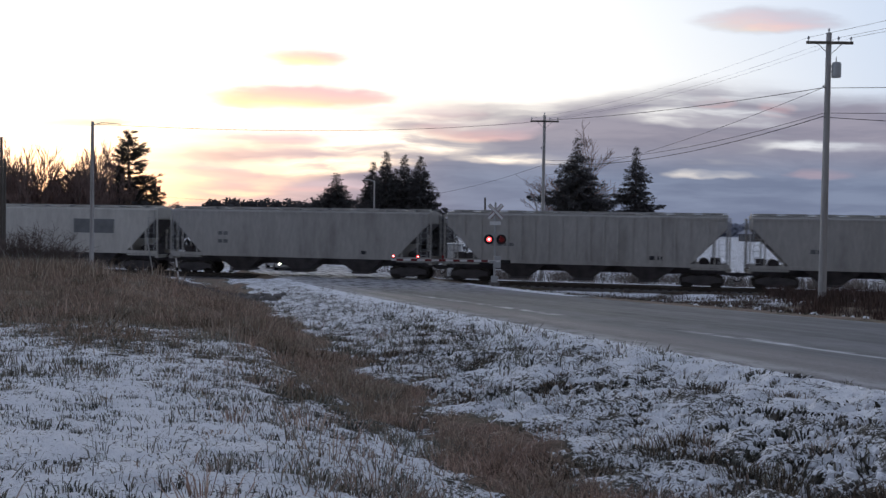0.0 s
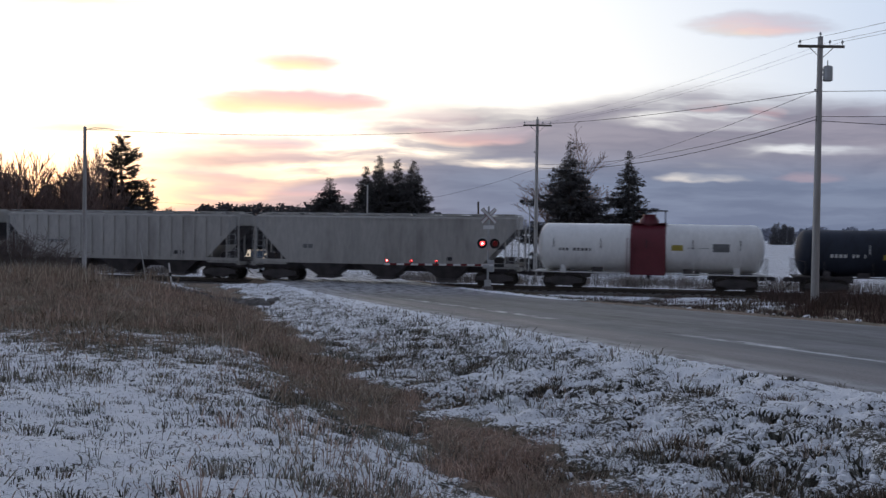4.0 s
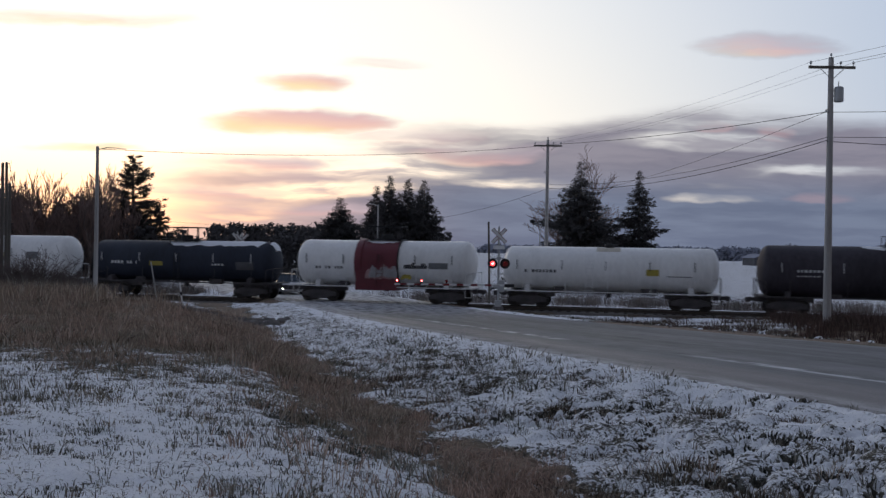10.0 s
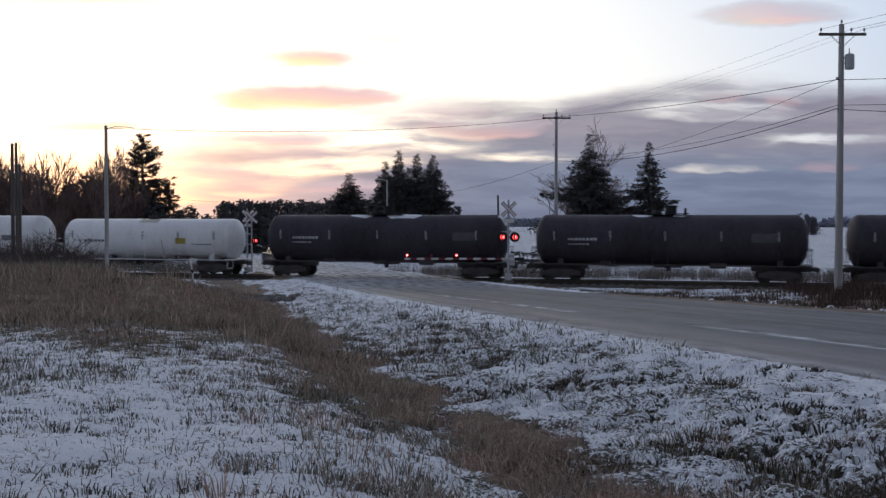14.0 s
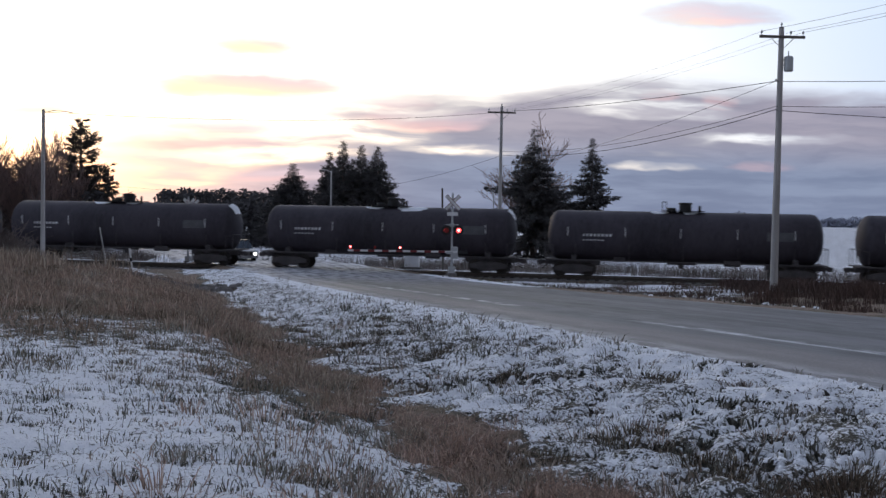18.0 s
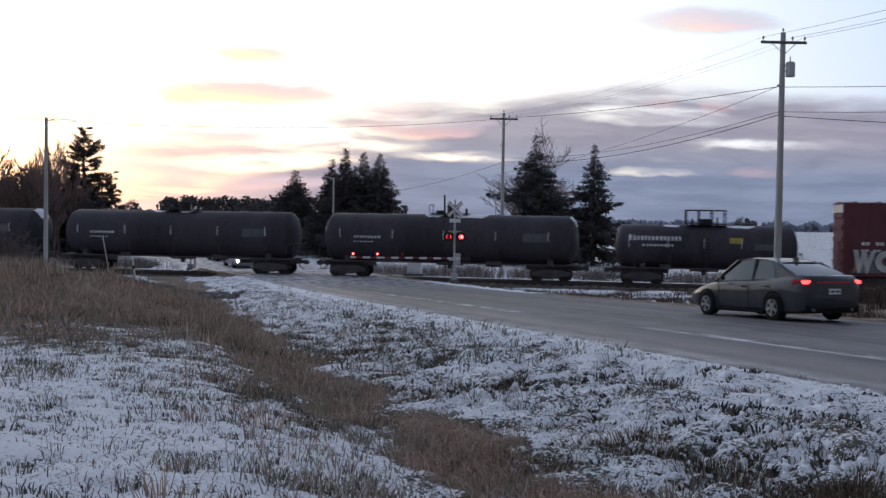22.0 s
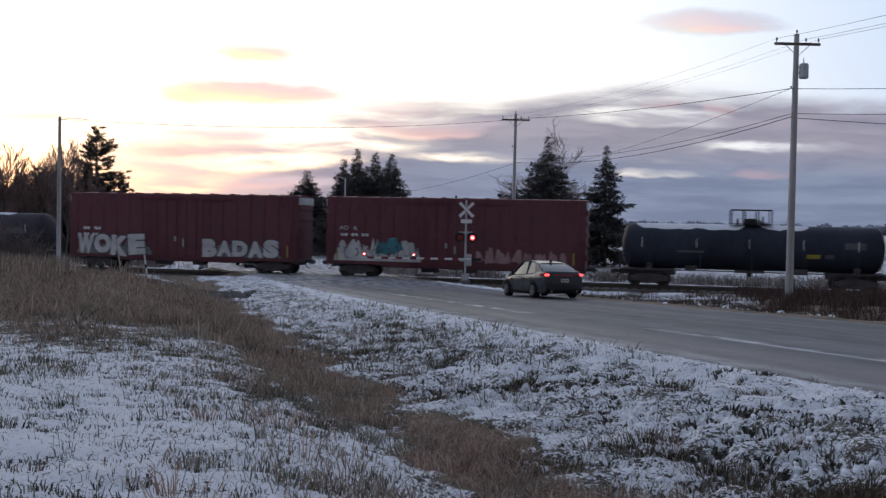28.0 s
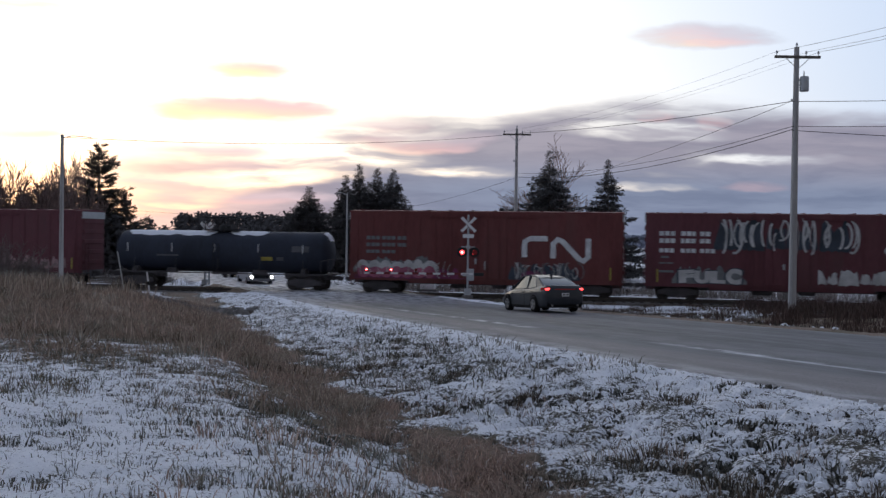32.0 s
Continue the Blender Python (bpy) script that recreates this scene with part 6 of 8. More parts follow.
        part("step", Shape().box(s * (half - 0.25) - 0.22, s * (half - 0.25) + 0.22, -1.46, -1.42, 0.5, 0.54).box(s * (half - 0.25) - 0.22, s * (half - 0.25) - 0.19, -1.46, -1.42, 0.5, 1.1).box(s * (half - 0.25) + 0.19, s * (half - 0.25) + 0.22, -1.46, -1.42, 0.5, 1.1), frame, ob)
    if walkway:
        part("running_rail", Shape().box(-half + 0.4, half - 0.4, -1.50, -1.42, 1.05, 1.12).box(-half + 0.4, half - 0.4, 1.42, 1.50, 1.05, 1.12), frame, ob)
        post = Shape().tube((0, -1.44, 1.1), (0, -r * 0.93, zc - r * 0.35), 0.02, 0.02, 5).mesh("rail_stay", frame)
        for i in range(5):
            part("rail_stay", post, None, ob, at=pose(-half * 0.78 + half * 1.56 * i / 4, 0, 0))
    part("outlet", Shape().lathe([(zc - r - 0.42, 0.14), (zc - r - 0.2, 0.18), (zc - r + 0.1, 0.3)], 12, "z").box(-0.9, 0.9, -0.12, 0.12, zc - r - 0.18, zc - r + 0.02), M_UNDER, ob)
    part("brake_valve", Shape().box(-half * 0.5, -half * 0.5 + 0.7, -0.9, -0.5, zc - r - 0.05, zc - r + 0.25), M_UNDER, ob)
    part("air_reservoir", Shape().lathe([(half * 0.30, 0.2), (half * 0.30 + 1.0, 0.2)], 12, "x", (0, -0.7, zc - r + 0.02)), M_UNDER, ob)
    grab = Shape().box(-0.02, 0.02, -0.05, 0.0, -0.30, 0.30).mesh("grab_iron", M_LETTERDARK if light else M_LETTER)
    y_at = -math.sqrt(max(0.01, r * r - 0.25 * 0.25)) - 0.02
    for x in (-half * 0.84, -half * 0.42, -half * 0.02, half * 0.38, half * 0.78):
        part("grab_iron", grab, None, ob, at=pose(x, y_at, zc + 0.25))
    top = zc + r
    fit = M_WHITE if light and not band else M_BLACK
    if dome == "cage":
        part("manway", Shape().lathe([(top - 0.1, 0.42), (top + 0.35, 0.42), (top + 0.42, 0.34)], 18, "z"), fit, ob, smooth=40)
        deck = Shape().box(-1.25, 1.25, -0.75, 0.75, top + 0.06, top + 0.11)
        part("platform", deck, fit, ob)
        gh, gr = (0.62, 0.024) if fit is M_WHITE else (0.95, 0.04)
        stand = Shape().tube((0, 0, 0.05), (0, 0, gh), gr, gr, 5).mesh("rail_post", fit)
        for x in (-1.2, -0.4, 0.4, 1.2):
            for y in (-0.72, 0.72):
                part("rail_post", stand, None, ob, at=pose(x, y, top))
        part("guard_rail", Shape().path([(-1.2, -0.72, top + gh), (1.2, -0.72, top + gh), (1.2, 0.72, top + gh), (-1.2, 0.72, top + gh), (-1.2, -0.72, top + gh)], gr), fit, ob, "steel guard rail round the manway")
        part("valve", Shape().tube((0.75, 0.1, top), (0.75, 0.1, top + 0.55), 0.07, 0.05, 8).tube((-0.8, -0.1, top), (-0.8, -0.1, top + 0.42), 0.09, 0.06, 8), M_UNDER, ob)
    elif dome == "small":
        part("manway", Shape().lathe([(top - 0.08, 0.34), (top + 0.16, 0.34), (top + 0.22, 0.26)], 16, "z"), M_BLACK, ob, "dark round manway lid", smooth=40)
        for px_, h_ in ((-0.28, 0.42), (0.05, 0.62), (0.34, 0.36)):
            part("valve", Shape().tube((px_, 0.05, top), (px_, 0.05, top + h_), 0.07, 0.05, 8).tube((px_ - 0.10, 0.05, top + h_ * 0.8), (px_ + 0.10, 0.05, top + h_ * 0.8), 0.035, 0.035, 6), M_BLACK, ob)
        part("stain", shell_patch(-0.75, 0.75, zc + r * 0.80, zc + r * 0.985, r, zc, 0.004), M_STAIN, shell, "brownish stain round the manway")
    elif dome == "tall":
        part("manway", Shape().lathe([(top - 0.1, 0.62), (top + 0.25, 0.60), (top + 0.50, 0.42), (top + 0.62, 0.40)], 18, "z"), M_BAND, ob, smooth=40)
        part("platform", Shape().box(-1.1, 1.1, -0.7, 0.7, top + 0.02, top + 0.07), M_BAND, ob)
        frame_ = Shape().box(-1.15, 1.15, -0.75, 0.75, top + 0.82, top + 0.88)
        for x in (-1.0, 1.0):
            for y in (-0.6, 0.6):
                frame_.box(x - 0.04, x + 0.04, y - 0.04, y + 0.04, top, top + 0.82)
        part("canopy", frame_, M_BLACK, ob)
    else:
        part("platform", Shape().box(-1.3, 1.3, -0.7, 0.7, top + 0.03, top + 0.08), M_BLACK, ob)
        part("valve_housing", Shape().lathe([(top - 0.05, 0.38), (top + 0.48, 0.38), (top + 0.54, 0.44), (top + 0.60, 0.40)], 16, "z", (0.15, 0, 0)), M_BLACK, ob, "black round valve housing", smooth=40)
        part("manway", Shape().lathe([(top - 0.05, 0.30), (top + 0.20, 0.30), (top + 0.26, 0.24)], 16, "z", (-0.7, 0, 0)), M_BLACK, ob, smooth=40)
        part("vent", Shape().tube((1.05, 0.1, top), (1.05, 0.1, top + 0.42), 0.10, 0.07, 8), M_BLACK, ob)
        rail = Shape()
        for x in (-1.3, -1.05):
            rail.tube((x, -0.65, top), (x, -0.65, top + 0.62), 0.025, 0.025, 5)
        rail.tube((-1.3, -0.65, top + 0.62), (-1.05, -0.65, top + 0.62), 0.025, 0.025, 5)
        part("guard_rail", rail, M_BLACK, ob)
    part("ladder", ladder(-0.05 if dome == "cage" else -1.15, -r - 0.08, 1.1, zc + r * 0.45, 0.42, 9), M_BAND if band else frame if light else M_BLACK, ob)
    for kind, x0, x1, z0, z1 in marks:
        if kind in "yg":
            part("patch", shell_patch(x0, x1, z0, z1, r, zc), M_YELLOW if kind == "y" else M_PLACARD if light else M_PANEL, shell, "faded yellow patch" if kind == "y" else "grey data panel")
        elif kind in "dwC":
            # lettering that cannot be read, as bars
            rnd = random.Random(int(x0 * 50) + 7)
            x = x0
            while x < x1 - 0.05:
                w = rnd.uniform(0.10, 0.17)
                z1b = z1 if kind in "dw" else z0 + (z1 - z0) * rnd.uniform(0.4, 1.0)
                part("mark", shell_patch(x, min(x1, x + w), z0, z1b, r, zc, 0.010, 3), {"d": M_LETTERDARK, "w": M_LETTER, "C": M_LETTERDARK}[kind], shell)
                x += w + (0.10 if kind in "dw" else 0.02) + (0.22 if rnd.random() < 0.15 else 0)
    for i, (x0, x1, wd) in enumerate(snow):
        part("snow_strip", snow_on_top(x0, x1, r, zc, wd, 7 + i + int(u0)), M_SNOWCAP, ob, "strip of snow left on the tank top", smooth=60)
    if headsnow:
        hd = r * 0.42
        sh = Shape()
        rings = []
        for i in range(6):
            a = radians(35 + 45 * i / 5)
            ring = []
            for j in range(9):
                b = radians(90 - 26 + 52 * j / 8)
                rr = (r + 0.03) * math.sin(a)
                ring.append((headsnow * (half - hd + (hd + 0.03) * math.cos(a)), -math.cos(b) * rr, zc + math.sin(b) * rr))
            rings.append(ring)
        sh.loft(rings, closed=False, caps=False)
        part("head_snow", sh, M_SNOWCAP, ob, "patch of snow on the tank head", smooth=80)
    running_gear(ob, half, 1.75)
    return ob


def boxcar(u0, u1, tall, mat, label, art):
    half = (u1 - u0) / 2
    ob = thing("boxcar", label, "freight car", "train cars", on_track((u0 + u1) / 2))
    wide, floor = 1.48, 0.95
    body = part("body", Shape().box(-half, half, -wide, wide, floor + 0.1, tall - 0.12), mat, ob, bevel=0.03)
    roof = Shape().loft([[(x, y, z) for y, z in ((-wide - 0.04, tall - 0.13), (-wide - 0.04, tall - 0.05), (0, tall + 0.04), (wide + 0.04, tall - 0.05), (wide + 0.04, tall - 0.13))] for x in (-half - 0.03, half + 0.03)])
    part("roof", roof, mat, ob)
    ridge = Shape().box(-0.03, 0.03, -wide, wide, tall - 0.02, tall + 0.05).mesh("roof_rib", mat)
    for i in range(12):
        part("roof_rib", ridge, None, ob, at=pose(-half + 2 * half * (i + 0.5) / 12, 0, 0))
    part("top_chord", Shape().box(-half, half, -wide - 0.035, -wide + 0.01, tall - 0.32, tall - 0.12), mat, ob)
    part("side_sill", Shape().box(-half, half, -wide - 0.05, -wide + 0.1, floor - 0.08, floor + 0.14).box(-half, half, wide - 0.1, wide + 0.05, floor - 0.08, floor + 0.14).box(-half * 0.55, half * 0.55, -wide - 0.03, -wide + 0.05, floor - 0.22, floor - 0.08), mat, ob)
    post = Shape().box(-0.07, 0.07, -0.032, 0.0, floor + 0.14, tall - 0.32).mesh("side_post", mat)
    for i in range(17):
        x = -half + 0.5 + (2 * half - 1.0) * i / 16
        if abs(x) < 1.75:
            continue
        part("side_post", post, None, body, at=pose(x, -wide, 0))
        part("side_post", post, None, body, at=pose(x, wide, 0, 0, 0, 180))
    for s in (-1, 1):
        y = s * wide
        door = part("door", Shape().box(-1.55, 1.55, min(y, y + 0.07 * s), max(y, y + 0.07 * s), floor + 0.16, tall - 0.42), mat, ob, "plug door with lock rods", bevel=0.01)
        for x in (-1.1, -0.35, 0.35, 1.1):
            part("lock_rod", Shape().tube((x, y + 0.10 * s, floor + 0.25), (x, y + 0.10 * s, tall - 0.55), 0.022, 0.022, 5), mat, door)
        for z in (floor + 0.02, tall - 0.42):
            part("door_track", Shape().box(-3.6, 3.6, min(y, y + 0.11 * s), max(y, y + 0.11 * s), z, z + 0.065), mat, ob)
        part("handle", Shape().box(-0.5, -0.38, min(y + 0.07 * s, y + 0.12 * s), max(y + 0.07 * s, y + 0.12 * s), floor + 1.1, floor + 1.45), M_GALV, door)
        part("lock_lever", Shape().box(0.12, 0.2, min(y + 0.07 * s, y + 0.12 * s), max(y + 0.07 * s, y + 0.12 * s), floor + 0.75, floor + 1.3), M_GALV, door)
        for h in range(5):
            part("end_rib", Shape().box(s * half - 0.01 if s > 0 else -half - 0.07, half + 0.07 if s > 0 else -half + 0.01, -wide + 0.15, wide - 0.15, floor + 0.55 + h * 0.72, floor + 0.85 + h * 0.72), mat, body, bevel=0.02)
        part("end_header", Shape().box(s * half - (0.0 if s > 0 else 0.06), s * half + (0.06 if s > 0 else 0.0), -wide + 0.02, wide - 0.02, tall - 0.62, tall - 0.14), M_GALV, body, "pale galvanised end panel")
        part("ladder", ladder(s * (half - 0.32), -wide - 0.07, floor - 0.35, tall * 0.55, 0.42, 7), mat, ob)
        part("ladder", ladder(s * (half + 0.12), -wide + 0.45, floor, tall * 0.55, 0.42, 7, "y"), mat, ob)
        part("corner_stripe", Shape().box(s * (half - 0.75) - 0.05, s * (half - 0.75) + 0.05, -wide - 0.05, -wide - 0.03, floor + 0.2, floor + 1.0), M_YELLOW, body, "yellow reflective stripe")
    part("underframe", Shape().box(-half, half, -0.35, 0.35, 0.62, floor + 0.1).box(-half, half, -wide + 0.1, wide - 0.1, floor - 0.1, floor + 0.12), M_UNDER, ob)
    part("air_reservoir", Shape().lathe([(-2.2, 0.2), (-1.0, 0.2)], 12, "x", (0, -0.8, 0.62)), M_UNDER, ob)
    part("brake_valve", Shape().box(0.6, 1.5, -1.0, -0.4, 0.45, 0.85), M_UNDER, ob)
    for item in art:
        kind = item[0]
        y = -wide - 0.042
        if kind == "text":
            _, text, x0, x1, z0, z1, m, fat = item
            part("lettering", lettering(text, x0, x1, z0, z1, m, fat), None, body, at=pose(0, y - 0.004, 0))
        elif kind == "bars":
            _, x, z, widths, h, m = item
            for w in widths:
                if w > 0:
                    part("lettering", bars(x, z, (w,), h, y), m, body)
                x += abs(w) + (0.06 if w > 0 else 0)
        elif kind == "tag":
            # hand-sprayed letters, each its own size and lean, with a dark outline and a drip below
            _, text, x0, x1, z0, z1, m, seed = item
            r_, step = random.Random(seed), (x1 - x0) / len(text)
            for i, ch in enumerate(text):
                xa = x0 + step * i
                lo, hi = z0 + r_.uniform(-0.10, 0.08), z1 + r_.uniform(-0.22, 0.08)
                lean = r_.uniform(-5, 5)
                for grow, mm, lift in ((0.10, M_INK, 0.0), (0.0, m, 0.010)):
                    me = lettering(ch, -step * 0.50 - grow, step * 0.50 + grow, -(hi - lo) / 2 - grow * 0.6, (hi - lo) / 2 + grow * 0.6, mm, 0.075, 0.006)
                    part("graffiti", me, None, body, "pale sprayed letter" if lift else "dark sprayed outline", at=pose(xa + step / 2, y - 0.004 - lift - 0.0035 * (i % 2), (lo + hi) / 2, 0, lean, 0))
        elif kind in SPRAYED:
            _, x0, x1, z0, z1, m, seed, lift, *more = item
            for piece in SPRAYED[kind](x0, x1, z0, z1, y - lift, seed, *more):
                part("graffiti", piece, m, body, "faded spray paint")
        elif kind == "curve":
            _, pts, w, m = item
            part("emblem", ribbon(pts, w, y - 0.004), m, body, "worn pale railway emblem")
    running_gear(ob, half, 2.0)
    return ob


def ribbon(pts, w, y):
    """A flat stroke of constant width through points in x, z."""
    sh, rings = Shape(), []
    for i, (x, z) in enumerate(pts):
        a, b = pts[max(0, i - 1)], pts[min(len(pts) - 1, i + 1)]
        d = Vector((b[0] - a[0], b[1] - a[1])).normalized()
        nx, nz = -d.y * w / 2, d.x * w / 2
        rings.append([(x + nx, y, z + nz), (x - nx, y, z - nz), (x - nx, y + 0.01, z - nz), (x + nx, y + 0.01, z + nz)])
    return sh.loft(rings)


def sprayed_mass(x0, x1, z0, z1, y, seed):
    """One ragged patch of spray paint, spiky above."""
    rnd = random.Random(seed)
    sh, k = Shape(), max(6, int((x1 - x0) / 0.13))
    rise = [rnd.uniform(0.62, 1.0) for _ in range(k // 3 + 2)]
    up, low = [], []
    for i in range(k + 1):
        x = x0 + (x1 - x0) * i / k
        f = min(1.0, 9 * i / k + 0.3, 9 * (k - i) / k + 0.3) * (rnd.uniform(0.55, 0.8) if rnd.random() < 0.18 else 1.0)
        up.append((x, z0 + (z1 - z0) * f * min(1.05, rise[i // 3] + rnd.uniform(-0.12, 0.12))))
        low.append((x, z0 + rnd.uniform(-0.05, 0.08)))
    return [sh.loft([[(p[0], yy, p[1]) for p in low] + [(p[0], yy, p[1]) for p in reversed(up)] for yy in (y, y + 0.006)])]


def sprayed_blocks(x0, x1, z0, z1, y, seed):
    """Separate ragged patches side by side."""
    rnd = random.Random(seed)
    pieces, x, k = [], x0, 0
    while x < x1 - 0.3:
        w = min(rnd.uniform(0.55, 1.3), x1 - x)
        pieces += sprayed_mass(x, x + w, z0 + rnd.uniform(-0.04, 0.1), z1 * rnd.uniform(0.9, 1.02), y, seed * 7 + k)
        x += w + rnd.uniform(0.03, 0.12)
        k += 1
    return pieces


def sprayed_bubbles(x0, x1, z0, z1, y, seed):
    """A row of rounded humps."""
    rnd = random.Random(seed)
    pieces, x, k = [], x0, 0
    while x < x1 - 0.3:
        w = rnd.uniform(0.7, 1.1)
        h = (z1 - z0) * rnd.uniform(0.85, 1.05)
        out = [(x + w / 2 - w * 0.52 * math.cos(a), z0 + h * (0.45 + 0.55 * math.sin(a) if math.sin(a) >= 0 else 0.45 + 0.45 * math.sin(a))) for a in np.linspace(0, 2 * math.pi, 15)[:-1]]
        yy = y - 0.003 * (k % 2)
        pieces.append(Shape().loft([[(p, yy, q) for p, q in out], [(p, yy + 0.006, q) for p, q in out]]))
        x += w * rnd.uniform(0.82, 0.95)
        k += 1
    return pieces


def sprayed_strokes(x0, x1, z0, z1, y, seed, w, step):
    """Thin bent strokes."""
    rnd = random.Random(seed)
    pieces, x = [], x0
    while x < x1 - 0.3:
        k, side = rnd.uniform(0.3, 0.8), rnd.choice((-1, 1))
        a0, a1 = rnd.uniform(0.2, 0.9), rnd.uniform(2.2, 3.6)
        h = (z1 - z0) * rnd.uniform(0.5, 1.0) / 2
        zc = z0 + h + (z1 - z0 - 2 * h) * rnd.random()
        pts = [(x + 0.3 + side * k * 0.6 * math.sin(q), zc + h * math.cos(q)) for q in np.linspace(a0 * 0.4, a1, 8)]
        pieces.append(ribbon(pts, w * rnd.uniform(0.7, 1.3), y - 0.008))
        x += step * rnd.uniform(0.5, 1.4)
    return pieces


SPRAYED = {"mass": sprayed_mass, "blocks": sprayed_blocks, "bubbles": sprayed_bubbles, "strokes": sprayed_strokes}


